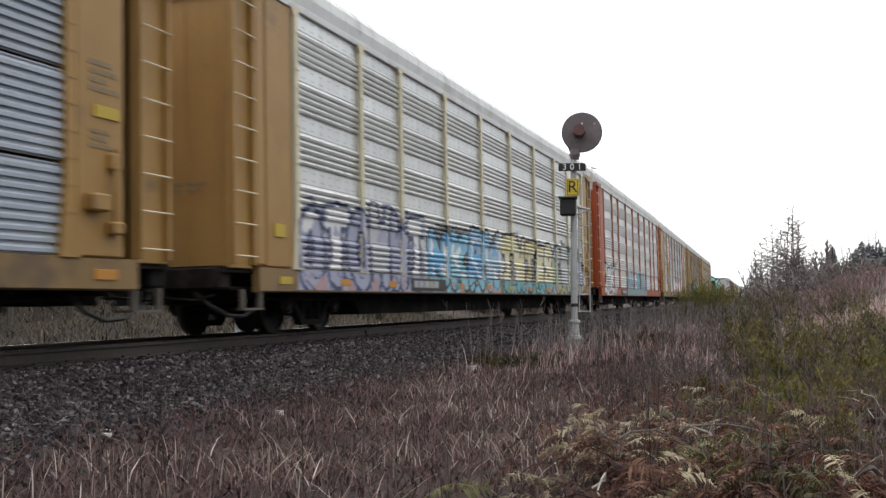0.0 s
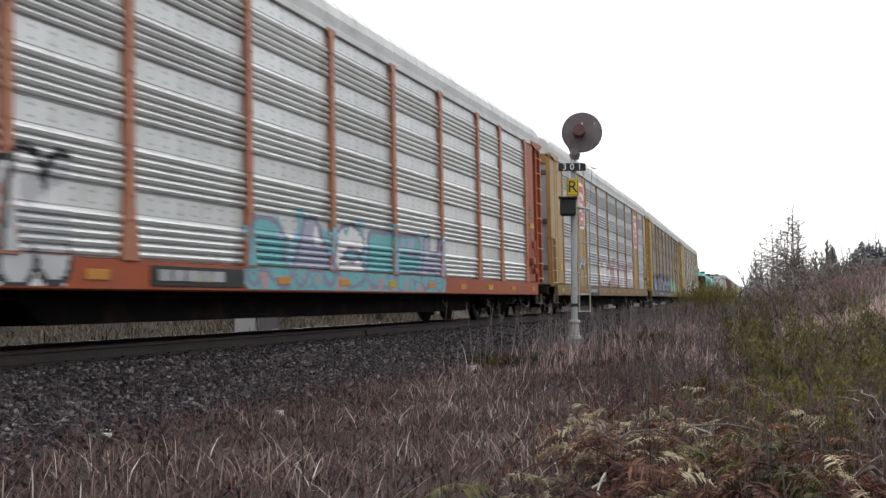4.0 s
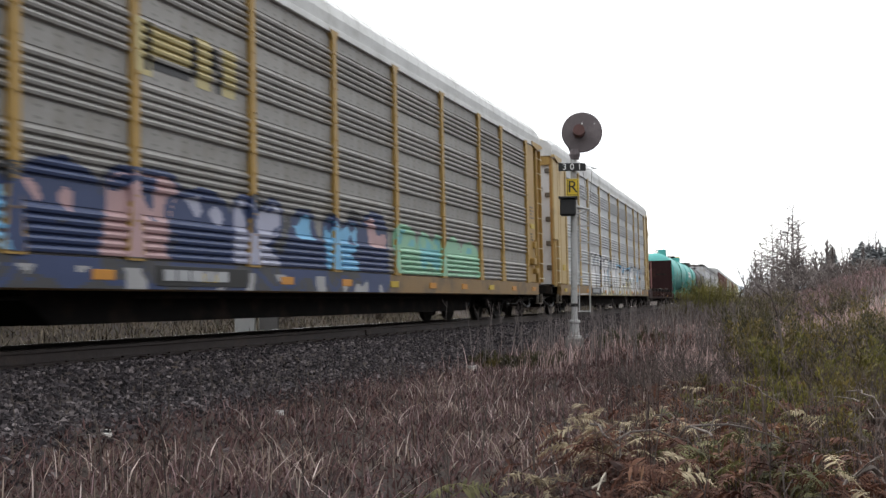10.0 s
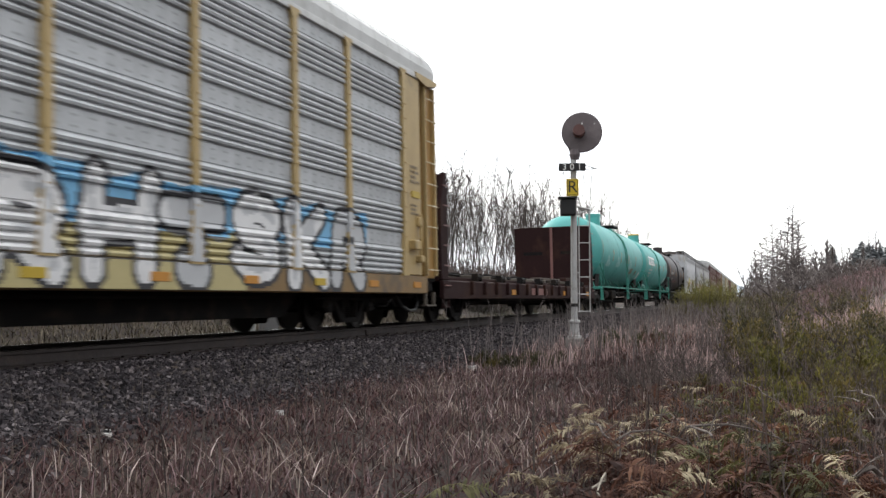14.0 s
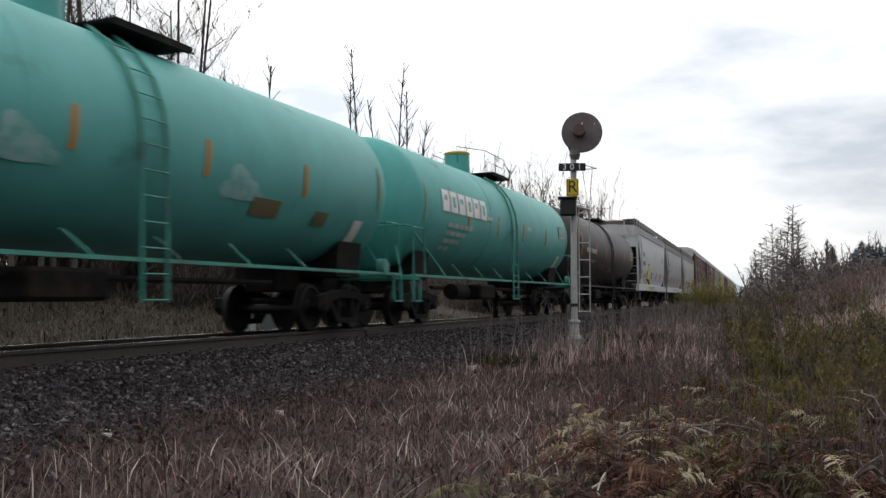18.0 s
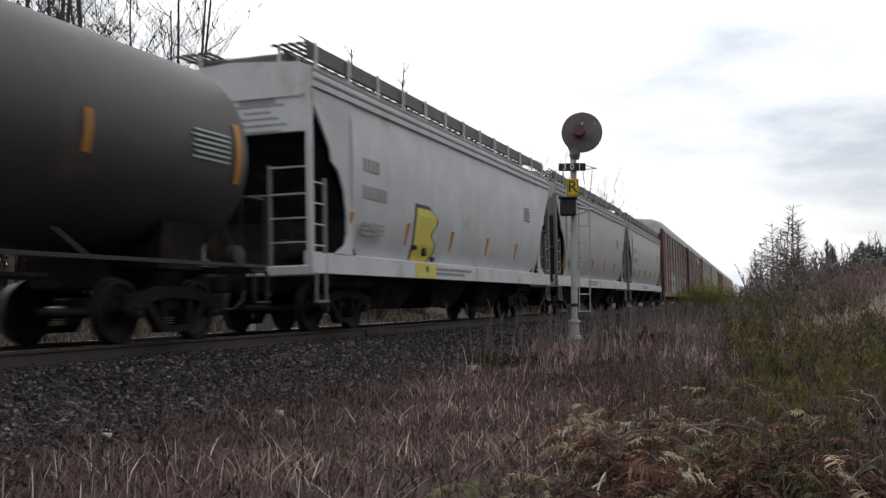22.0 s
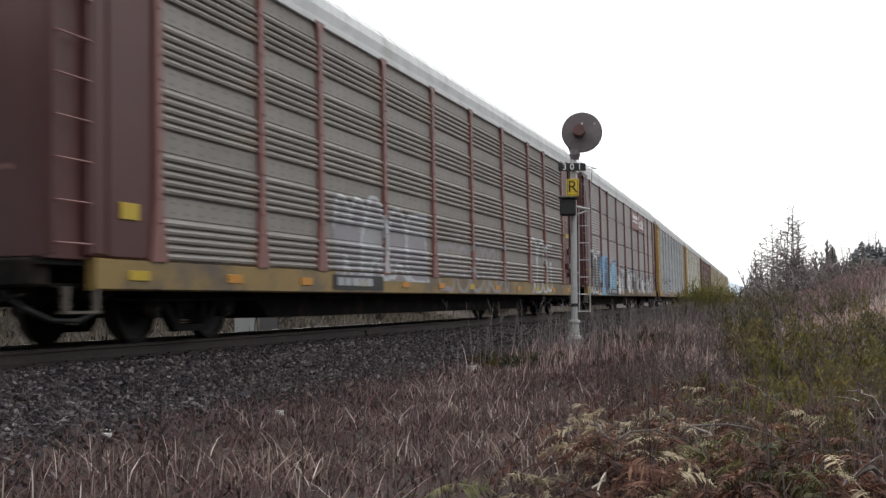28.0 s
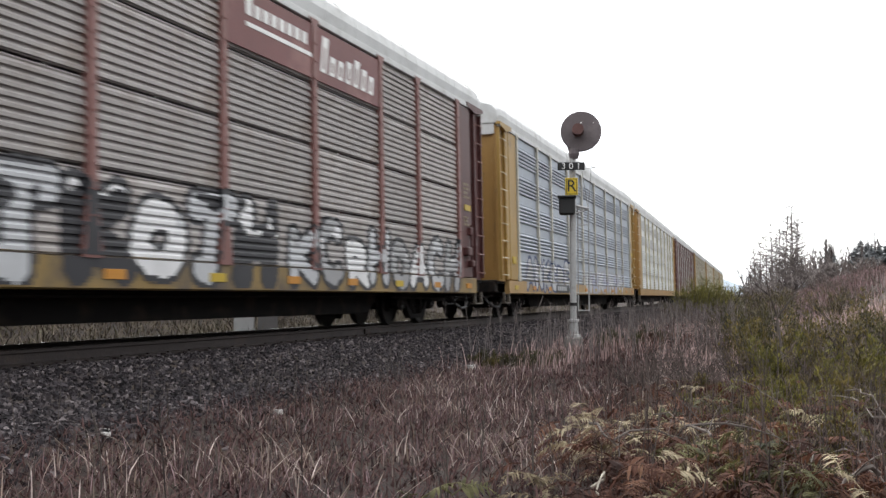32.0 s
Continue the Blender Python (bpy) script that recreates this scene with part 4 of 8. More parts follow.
def hopper_wagon(cs, hl, paint_m, sill_m, label, detail=True, end_m=None):
    """Covered hopper with bulged flanks, open ends under the slope sheets, roof walk and hatches."""
    car = thing("covered_hopper_wagon", label, "railway wagon", group="wagons of the freight train")
    prof = [(-1.34, 1.3), (-1.48, 1.7), (-1.57, 2.3), (-1.6, 3.0), (-1.58, 3.6), (-1.52, 4.05)]
    sec = prof + [(-1.52, 4.42), (-1.3, 4.52), (0, 4.62), (1.3, 4.52), (1.52, 4.42)] + [(-y, z) for y, z in reversed(prof)]
    b = hl - 1.5
    body = Shape()
    body.loft([(-b, sec, 0), (b, sec, 0)])
    part("body", body, paint_m, car, smooth=True)
    # upper side sheets run on to the ends; their lower edge sweeps down in a curve to the body
    up = [(-1.53, 4.02), (-1.53, 4.42), (-1.3, 4.52), (0, 4.62), (1.3, 4.52), (1.53, 4.42), (1.53, 4.02), (1.3, 3.95), (-1.3, 3.95)]
    for sx in (-1, 1):
        a, c = sorted((sx * b, sx * hl))
        part("end_hood", Shape().loft([(a, up, 0), (c, up, 0)]), paint_m, car)
        for y in (-1.0, 1.0):
            poly = [(b - 0.05, 1.34), (b - 0.05, 4.05), (hl, 4.05), (hl - 0.04, 3.82), (hl - 0.68, 3.12), (hl - 0.72, 2.92), (hl - 1.0, 2.78), (hl - 1.22, 2.45), (hl - 1.34, 2.05), (hl - 1.36, 1.7), (hl - 1.25, 1.5), (hl - 0.85, 1.34)]
            part("flank_extension", Shape().plate([(sx * x, z) for x, z in poly], y * 1.54, y * 1.5), paint_m, car)
        # end_m puts the shade on the end face into a darker grey
        part("end_sheet", Shape().box(min(sx * (hl - 0.08), sx * (hl - 0.03)), max(sx * (hl - 0.08), sx * (hl - 0.03)), -1.44, 1.44, 3.35, 4.2, 0.01), end_m or paint_m, car)
        for k, (w, h) in enumerate(((0.5, 0.1), (0.7, 0.1), (1.0, 0.04), (0.5, 0.04), (0.8, 0.04), (1.1, 0.04), (0.9, 0.04))):
            part("stencilling", Shape().box(min(sx * (hl - 0.03), sx * (hl - 0.026)), max(sx * (hl - 0.03), sx * (hl - 0.026)), -0.5 - w / 2, -0.5 + w / 2, 4.06 - 0.11 * k - h, 4.06 - 0.11 * k), M_GREYINK, car)
        # near-black steel on plate and slope sheet paints in the open end's shade
        part("end_plate", Shape().box(min(sx * (b + 0.01), sx * (b + 0.04)), max(sx * (b + 0.01), sx * (b + 0.04)), -1.42, 1.42, 1.1, 3.9), M_STEEL, car, "end plate with its shade put in as black")
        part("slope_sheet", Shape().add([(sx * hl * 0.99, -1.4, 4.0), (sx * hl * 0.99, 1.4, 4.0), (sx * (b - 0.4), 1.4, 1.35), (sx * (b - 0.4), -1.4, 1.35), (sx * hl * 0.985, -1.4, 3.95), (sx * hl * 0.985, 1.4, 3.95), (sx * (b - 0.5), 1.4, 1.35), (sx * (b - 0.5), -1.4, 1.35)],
                                        [(0, 1, 2, 3), (7, 6, 5, 4), (0, 3, 7, 4), (1, 5, 6, 2)]), M_STEEL, car, "slope sheet at the car's end, its shade painted black")
        for y in (-1.48, 1.48):
            part("corner_post", Shape().box(sx * hl - 0.05, sx * hl + 0.05, y - 0.05, y + 0.05, 0.98, 4.1, 0.008), M_ENDGREY if sx > 0 else end_m or paint_m, car)
        lad = part("ladder", Shape().box(sx * (hl - 0.5) - 0.025, sx * (hl - 0.5) + 0.025, -1.53, -1.47, 1.0, 2.6), M_ENDGREY, car, "ladder stile beside the corner post")
        for z in (1.45, 1.8, 2.15, 2.5):
            part("rung", Shape().tube([(sx * hl, -1.5, z), (sx * (hl - 0.5), -1.5, z)], 0.014, 5), M_GREYPOST, lad)
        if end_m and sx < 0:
            part("end_panel", Shape().box(-hl + 0.03, -hl + 0.07, -1.42, 1.42, 1.1, 3.34, 0.01), M_DARKEND, car, "near-black end panel between the posts")
            part("end_rib", Shape().box(-hl - 0.02, -hl + 0.03, -1.02, -0.94, 1.1, 4.1, 0.01), end_m, car)
        else:
            end_ladder(car, sx, hl)
        part("hand_rail", Shape().tube([(sx * hl, -1.45, 2.3), (sx * hl, 1.45, 2.3)], 0.02, 5), M_ENDGREY, car)
        part("bolster", Shape().box(min(sx * (hl - 3.2), sx * (hl - 1.5)), max(sx * (hl - 3.2), sx * (hl - 1.5)), -1.25, 1.25, 0.78, 1.1, 0.02), M_STEEL, car)
        part("end_sill", Shape().box(min(sx * (hl - 0.25), sx * (hl + 0.05)), max(sx * (hl - 0.25), sx * (hl + 0.05)), -1.52, 1.52, 0.95, 1.12, 0.02), paint_m, car)
        part("draft_sill", Shape().box(min(sx * (hl - 3.5), sx * (hl + 0.1)), max(sx * (hl - 3.5), sx * (hl + 0.1)), -0.3, 0.3, 0.7, 1.1, 0.02), M_STEEL, car)
        part("stirrup_step", Shape().box(sx * (hl - 0.3) - 0.2, sx * (hl - 0.3) + 0.2, -1.56, -1.48, 0.5, 0.54).box(sx * (hl - 0.3) - 0.2, sx * (hl - 0.3) - 0.16, -1.54, -1.5, 0.5, 1.0).box(sx * (hl - 0.3) + 0.16, sx * (hl - 0.3) + 0.2, -1.54, -1.5, 0.5, 1.0), M_ENDGREY, car)
        part("air_reservoir", Shape().lathe([(-0.5, 0.02), (-0.45, 0.2), (0.45, 0.2), (0.5, 0.02)], "x", 12, (sx * (hl - 0.8), -0.7, 1.4)), M_STEEL, car, smooth=True)
        coupler(car, sx * (hl + 0.1))
        truck(car, sx * (hl - 2.3), 0.42, cs)
    for y in (-1.0, 1.0):
        s = [(y * 1.53, 0.99), (y * 1.53, 1.32), (y * 1.36, 1.36), (y * 1.36, 0.99)]
        part("side_sill", Shape().loft([(-hl, s, 0), (hl, s, 0)]), sill_m, car, "pale side sill")
        e = [(y * 1.5, 4.05), (y * 1.575, 4.08), (y * 1.575, 4.16), (y * 1.53, 4.2), (y * 1.575, 4.24), (y * 1.575, 4.3), (y * 1.53, 4.34), (y * 1.56, 4.4), (y * 1.5, 4.44)]
        part("top_chord", Shape().loft([(-hl, e, 0), (hl, e, 0)]), paint_m, car)
    # roof walk on brackets and round hatch rims
    for y in (-0.95, 0.95):
        w = Shape()
        for q in (-0.42, -0.27, -0.12, 0.03, 0.18):
            w.box(-hl + 0.1, hl - 0.25, y + q - 0.028, y + q + 0.028, 4.86, 4.89)
        for i in range(int(hl * 2 / 0.45)):
            w.box(-hl + 0.1 + i * 0.45, -hl + 0.14 + i * 0.45, y - 0.46, y + 0.24, 4.84, 4.87)
        part("roof_walk", w, M_ROOFDARK, car, "rusty dark grating roof walk")
        part("walk_fascia", Shape().box(-hl + 0.05, hl - 0.2, y * 1.5 - 0.02, y * 1.5 + 0.02, 4.6, 4.84, 0.006), M_ROOFDARK, car, "rusty dark edge of the roof walk")
    part("hatch_coaming", Shape().box(-hl + 0.5, hl - 0.5, -0.85, 0.85, 4.5, 4.84, 0.03), M_ROOFDARK, car, "dark raised hatch coaming along the roof")
    br = Shape()
    x = -hl + 0.3
    while x < hl:
        for y in (-1.47, -0.78, 0.78, 1.47):
            br.box(x - 0.03, x + 0.03, y - 0.02, y + 0.02, 4.4, 4.88)
        x += 1.35
    tagged(part("walk_bracket", br, paint_m, car), "small upright brackets under the roof walk", kind="stuff")
    for k in range(8):
        x = -hl + 1.5 + k * (2 * hl - 3.0) / 7
        part("hatch", Shape().lathe([(4.84, 0.42), (4.9, 0.42), (4.93, 0.4), (4.95, 0.02)], "z", 16, (x, 0, 0)), paint_m, car)
    for sx in (-1, 1):
        part("roof_grab", Shape().tube([(sx * hl, -1.3, 4.5), (sx * hl, -1.3, 4.95), (sx * (hl - 0.7), -1.3, 4.95), (sx * (hl - 0.7), -1.3, 4.5)], 0.016, 5), paint_m, car)
    # discharge hoppers
    for x in (-hl * 0.42, 0, hl * 0.42):
        part("discharge_chute", Shape().loft([(x - 1.6, [(-1.2, 1.3), (1.2, 1.3), (1.2, 1.25), (-1.2, 1.25)], 0), (x - 0.8, [(-1.3, 1.3), (1.3, 1.3), (0.75, 0.36), (-0.75, 0.36)], 0), (x + 0.8, [(-1.3, 1.3), (1.3, 1.3), (0.75, 0.36), (-0.75, 0.36)], 0), (x + 1.6, [(-1.2, 1.3), (1.2, 1.3), (1.2, 1.25), (-1.2, 1.25)], 0)]), M_STEEL, car)
    if detail:
        for k in range(6):
            x = -7.1 + k * 2.83
            part("reflector", Shape().add([(x, -1.485, 1.65), (x + 0.08, -1.485, 1.65), (x + 0.14, -1.587, 2.1), (x + 0.06, -1.587, 2.1), (x, -1.45, 1.65), (x + 0.08, -1.45, 1.65), (x + 0.14, -1.54, 2.1), (x + 0.06, -1.54, 2.1)], [(0, 1, 2, 3), (7, 6, 5, 4), (0, 4, 5, 1), (2, 6, 7, 3), (1, 5, 6, 2), (0, 3, 7, 4)]), M_REFLECT, car, "amber reflector strip")
        for k in range(10):
            x, z = (-hl + 1.95 + k * 0.2, 3.0) if k < 4 else (-hl + 1.95 + (k - 4) * 0.2, 2.5)
            part("stencilling", Shape().box(x, x + 0.14, -1.606 if z > 2.8 else -1.59, -1.56, z - 0.1, z + 0.14, 0.003), M_GREYINK, car)
        bar_rows(car, -hl + 1.9, 1.95, 1.3, 3, 0.05, M_GREYINK, -1.585, 13)
        bar_rows(car, hl - 3.4, 3.2, 0.8, 5, 0.05, M_GREYINK, -1.605, 14)
        bar_rows(car, -2.5, 1.24, 2.6, 2, 0.06, M_GREYINK, -1.532, 15)
    return car


def bulkhead_flat(cs):
    """Bulkhead flat wagon, 18.6 m over its ends, empty but for lashings."""
    car = thing("bulkhead_flat_wagon", "empty maroon bulkhead flat wagon with tall steel end walls", "railway wagon", group="wagons of the freight train")
    hl = 9.3
    part("deck", Shape().box(-hl, hl, -1.45, 1.45, 0.95, 1.06, 0.01), M_FLATRUST, car, "worn steel and plank deck")
    part("centre_sill", Shape().box(-hl, hl, -0.35, 0.35, 0.4, 0.95, 0.02).box(-5.6, 5.6, -1.3, 1.3, 0.5, 0.95), M_STEEL, car)
    for y in (-1.0, 1.0):
        s = [(y * 1.56, 0.56), (y * 1.56, 0.95), (y * 1.48, 0.98), (y * 1.46, 0.56)]
        part("side_sill", Shape().loft([(-hl, s, 0), (hl, s, 0)]), M_FLATRUST, car)
    for k in range(14):
        x = -7.2 + k * 1.1
        part("stake_pocket", Shape().box(x - 0.09, x + 0.09, -1.64, -1.55, 0.66, 0.98, 0.015), M_FLATRUST, car)
        if k % 2 == 0:
            part("winch", Shape().lathe([(-0.16, 0.07), (0.16, 0.07)], "x", 8, (x + 0.4, -1.6, 1.08)).box(x + 0.2, x + 0.25, -1.66, -1.5, 0.98, 1.16).box(x + 0.55, x + 0.6, -1.66, -1.5, 0.98, 1.16), M_STEEL, car)
    for k in range(9):
        x = -6.6 + k * 1.6
        part("bearer", Shape().box(x - 0.06, x + 0.06, -1.4, 1.4, 1.06, 1.15, 0.01), M_DARKSILL, car)
    for sx in (-1, 1):
        a, b = sorted((sx * 8.75, sx * 8.83))
        part("bulkhead", Shape().box(a, b, -1.5, 1.5, 1.0, 3.42, 0.01), M_FLATRUST, car, "dark maroon end wall")
        part("bulkhead_seam", Shape().box(min(sx * 8.72, sx * 8.75), max(sx * 8.72, sx * 8.75), -0.05, 0.05, 1.2, 3.4), M_PINKRED, car)
        for y in (-0.75, 0.75):
            part("bulkhead_slot", Shape().box(min(sx * 8.742, sx * 8.75), max(sx * 8.742, sx * 8.75), y - 0.38, y + 0.38, 2.32, 2.44), M_STEEL, car, "dark lashing slot")
        for y in (-1.52, -0.5, 0.5, 1.4):
            part("brace", Shape().plate([(sx * 8.83, 1.0), (sx * 8.83, 3.42), (sx * 9.0, 3.42), (sx * 9.3, 2.6), (sx * 9.3, 1.0)], y, y + 0.09), M_FLATRUST, car, "deep stiffening rib")
        rg = Shape()
        for k in range(6):
            rg.tube([(sx * 8.85, -1.58, 0.85 + k * 0.45), (sx * 9.25, -1.58, 0.85 + k * 0.45)], 0.014, 5)
        part("ladder", rg, M_PINKRED, car)
        part("stirrup_step", Shape().box(sx * 9.05 - 0.2, sx * 9.05 + 0.2, -1.56, -1.48, 0.36, 0.4).box(sx * 9.05 - 0.2, sx * 9.05 - 0.16, -1.54, -1.5, 0.36, 0.6).box(sx * 9.05 + 0.16, sx * 9.05 + 0.2, -1.54, -1.5, 0.36, 0.6), M_FLATRUST, car)
        coupler(car, sx * 9.3)
        truck(car, sx * 6.9, 0.42, cs)
    rngf = random.Random(5)
    for k in range(10):
        x = -7.6 + k * 1.55
        part("chain", Shape().tube([(x, -1.4, 1.1), (x + 0.3, -0.6, 1.16 + rngf.uniform(0, 0.1)), (x + 0.5, 0.3, 1.13), (x + 0.6, 1.3, 1.12)], 0.03, 5), M_STEEL, car, "loose lashing chain")
    part("plank", Shape().box(1.4, 4.6, -1.2, -0.9, 1.15, 1.24, 0.01), M_TIE, car, "weathered loose plank")
    part("plank", Shape().box(-3.0, 0.6, 0.2, 0.5, 1.15, 1.24, 0.01), M_TIE, car, "dark loose plank")
    part("timber", Shape().box(5.2, 7.6, -1.3, -1.05, 1.15, 1.3, 0.02), M_FLATRUST, car, "stained bearer timber")
    part("timber", Shape().box(4.6, 7.9, -0.2, 0.1, 1.15, 1.28, 0.02), M_TIE, car, "stained bearer timber")
    part("side_board", Shape().box(-1.1, 0.9, -1.575, -1.562, 0.66, 0.86), M_PINKRED, car)
    part("reflector", Shape().box(7.6, 8.0, -1.575, -1.562, 0.66, 0.8), M_REFLECT, car, "amber reflector strip")
    part("reflector", Shape().box(3.4, 3.8, -1.575, -1.562, 0.66, 0.8), M_REFLECT, car, "amber reflector strip")
    part("reflector", Shape().box(-3.4, -3.0, -1.575, -1.562, 0.66, 0.8), M_REFLECT, car, "amber reflector strip")
    return car


# ---- the signal beside the track ----


def letters(name, text, size, material, parent, at, label=""):
    """Raised lettering in Blender's own font."""
    cu = bpy.data.curves.new(name, "FONT")
    cu.body, cu.size, cu.extrude, cu.align_x, cu.align_y = text, size, 0.004, "CENTER", "CENTER"
    tmp = bpy.data.objects.new(name, cu)
    scene.collection.objects.link(tmp)
    me = bpy.data.meshes.new_from_object(tmp.evaluated_get(bpy.context.evaluated_depsgraph_get()))
    bpy.data.objects.remove(tmp)
    me.materials.clear()
    me.materials.append(material)
    ob = new(name, me)
    ob.parent = parent
    ob.matrix_basis = at
    return tagged(ob, label)


def build_signal():
    ahead = radians(YAW) - math.atan(232 / 1795.7)
    bx = 21.5
    base = Vector((bx, EYE.y + bx * math.tan(ahead), -0.2))
    s = thing("railway_signal", "grey steel signal mast with round dark target and yellow plate", "railway signal",
              Matrix.Translation(base) @ pose(0, 0, 0, 0, 0, math.degrees(ahead) - 90))
    grey = mat("galvanised_mast", (0.42, 0.42, 0.42), 0.55, 0.3, 0.3, 5, streak=0.2, bump=0.1, second=(0.3, 0.28, 0.26), amount=0.3)
    # target grey is raised to hold the veil of lens flare over it
    dark = mat("flare_lifted_target_grey", (0.13, 0.11, 0.115), 0.7, 0, 0.35, 4, bump=0.1, second=(0.17, 0.145, 0.15), amount=0.4)
    yellow = paint("sign_yellow", (0.62, 0.44, 0.03), second=None, var=0.15)
    part("foundation", Shape().box(-0.19, 0.19, -0.19, 0.19, -0.4, -0.04, 0.03), M_CONCRETE, s, "weathered concrete footing")
    part("mast_socket", Shape().lathe([(-0.06, 0.15), (0.0, 0.15), (0.01, 0.11), (0.26, 0.1), (0.28, 0.125), (0.33, 0.125), (0.34, 0.085)], "z", 18), grey, s, smooth=True)
    part("mast", Shape().lathe([(0.3, 0.072), (3.95, 0.066)], "z", 18), grey, s, smooth=True)
    part("clamp", Shape().lathe([(0.62, 0.085), (0.69, 0.085)], "z", 18), M_BLACK, s)
    # lamp case on a bracket
    c = part("relay_case", Shape().box(-0.29, 0.05, -0.3, 0.0, 2.57, 2.94, 0.03), M_BLACK, s, "black metal case")
    part("case_hood", Shape().box(-0.32, 0.08, -0.36, 0.0, 2.93, 2.97, 0.008), M_BLACK, c)
    part("bracket", Shape().tube([(0.05, 0, 2.78), (0.34, 0.08, 2.72)], 0.03, 6).tube([(0.05, 0, 2.6), (0.3, 0.08, 2.7)], 0.02, 5), grey, s)
    # R plate
    p = part("sign_plate", Shape().box(-0.155, 0.11, -0.11, -0.095, 3.0, 3.37, 0.004), yellow, s, "yellow plate with a black letter R")
    part("sign_border", Shape().box(-0.135, 0.09, -0.114, -0.111, 3.02, 3.03).box(-0.135, 0.09, -0.114, -0.111, 3.34, 3.35).box(-0.135, -0.125, -0.114, -0.111, 3.02, 3.35).box(0.08, 0.09, -0.114, -0.111, 3.02, 3.35), M_BLACK, p)
    letters("sign_letter", "R", 0.36, M_BLACK, p, pose(-0.022, -0.113, 3.185, 90, 0, 0))
    # number plate of the signal
    q = part("number_plate", Shape().box(-0.32, 0.26, -0.11, -0.09, 3.54, 3.71, 0.004), M_BLACK, s, "black plate with white figures 301")
    for x, ch in ((-0.19, "3"), (-0.03, "0"), (0.13, "1")):
        letters("plate_figure", ch, 0.19, M_WHITE, q, pose(x, -0.112, 3.625, 90, 0, 0))
    part("plate_bracket", Shape().box(-0.09, 0.09, -0.09, 0.08, 3.58, 3.66, 0.01), grey, s)
    part("finial_rod", Shape().tube([(0.26, -0.05, 3.66), (0.42, -0.02, 3.62), (0.5, 0, 3.6)], 0.012, 5).tube([(0.26, -0.05, 3.58), (0.5, 0, 3.6)], 0.012, 5), M_WHITE, s, "thin white rod")
    part("ladder_stay", Shape().tube([(0.4, 0.0, 3.6), (0.36, 0.1, 3.0), (0.3, 0.12, 2.4)], 0.008, 4).tube([(0.2, 0.05, 3.55), (0.33, 0.1, 2.7)], 0.008, 4), grey, s)
    # target, neck, lens and hood
    part("neck", Shape().lathe([(3.8, 0.09), (3.9, 0.12), (4.02, 0.1)], "z", 12, (0.03, 0, 0)).plate([(-0.07, 3.95), (0.22, 3.95), (0.32, 4.12), (-0.14, 4.12)], -0.03, 0.03), dark, s)
    prof = [(-0.03, 0.0), (-0.03, 0.415), (-0.022, 0.435), (0.0, 0.44), (0.01, 0.435), (0.012, 0.0)]
    t = part("target", Shape().lathe([(a, max(r, 0.001)) for a, r in prof], "y", 48, (0.185, -0.03, 4.385)), dark, s, "large round dark grey target")
    part("lens_hood", Shape().lathe([(-0.34, 0.11), (-0.34, 0.12), (-0.04, 0.13), (-0.04, 0.1), (-0.3, 0.1)], "y", 20, (0.12, -0.03, 4.39)), mat("rusty_hood", (0.12, 0.06, 0.055), 0.7, 0, 0.4, 8), t, "short hood over the lens")
    part("lens", Shape().lathe([(-0.06, 0.095), (-0.09, 0.06), (-0.1, 0.005)], "y", 18, (0.12, -0.03, 4.39)), mat("dull_red_lens", (0.35, 0.05, 0.04), 0.2, 0, 0.1, 4), t, "dull red lens")
    for dx, dz, r in ((0.19, 4.57, 0.018), (0.45, 4.56, 0.012)):
        part("rivet", Shape().lathe([(-0.05, 0.002), (-0.05, r), (-0.02, r)], "y", 10, (dx, -0.03, dz)), M_WHITE, t)
    # ladder
    l = Shape()
    for x in (0.11, 0.34):
        l.tube([(x, 0.13, 0.5), (x, 0.13, 2.75)], 0.014, 5)
    lad = part("ladder", l, grey, s, "narrow steel ladder")
    for k in range(7):
        z = 0.52 + k * 0.37
        part("rung", Shape().tube([(0.11, 0.13, z), (0.34, 0.13, z)], 0.012, 5), grey, lad)
    part("ladder_bracket", Shape().tube([(0.0, 0.0, 1.35), (0.11, 0.13, 1.35)], 0.012, 5), grey, s)
    part("ladder_bracket", Shape().tube([(0.0, 0.0, 0.9), (0.11, 0.13, 0.9)], 0.012, 5), grey, s)
    return s


build_signal()
TRAIN = []


def run(car, centre, half):
    TRAIN.append((car, centre, half))
    return car


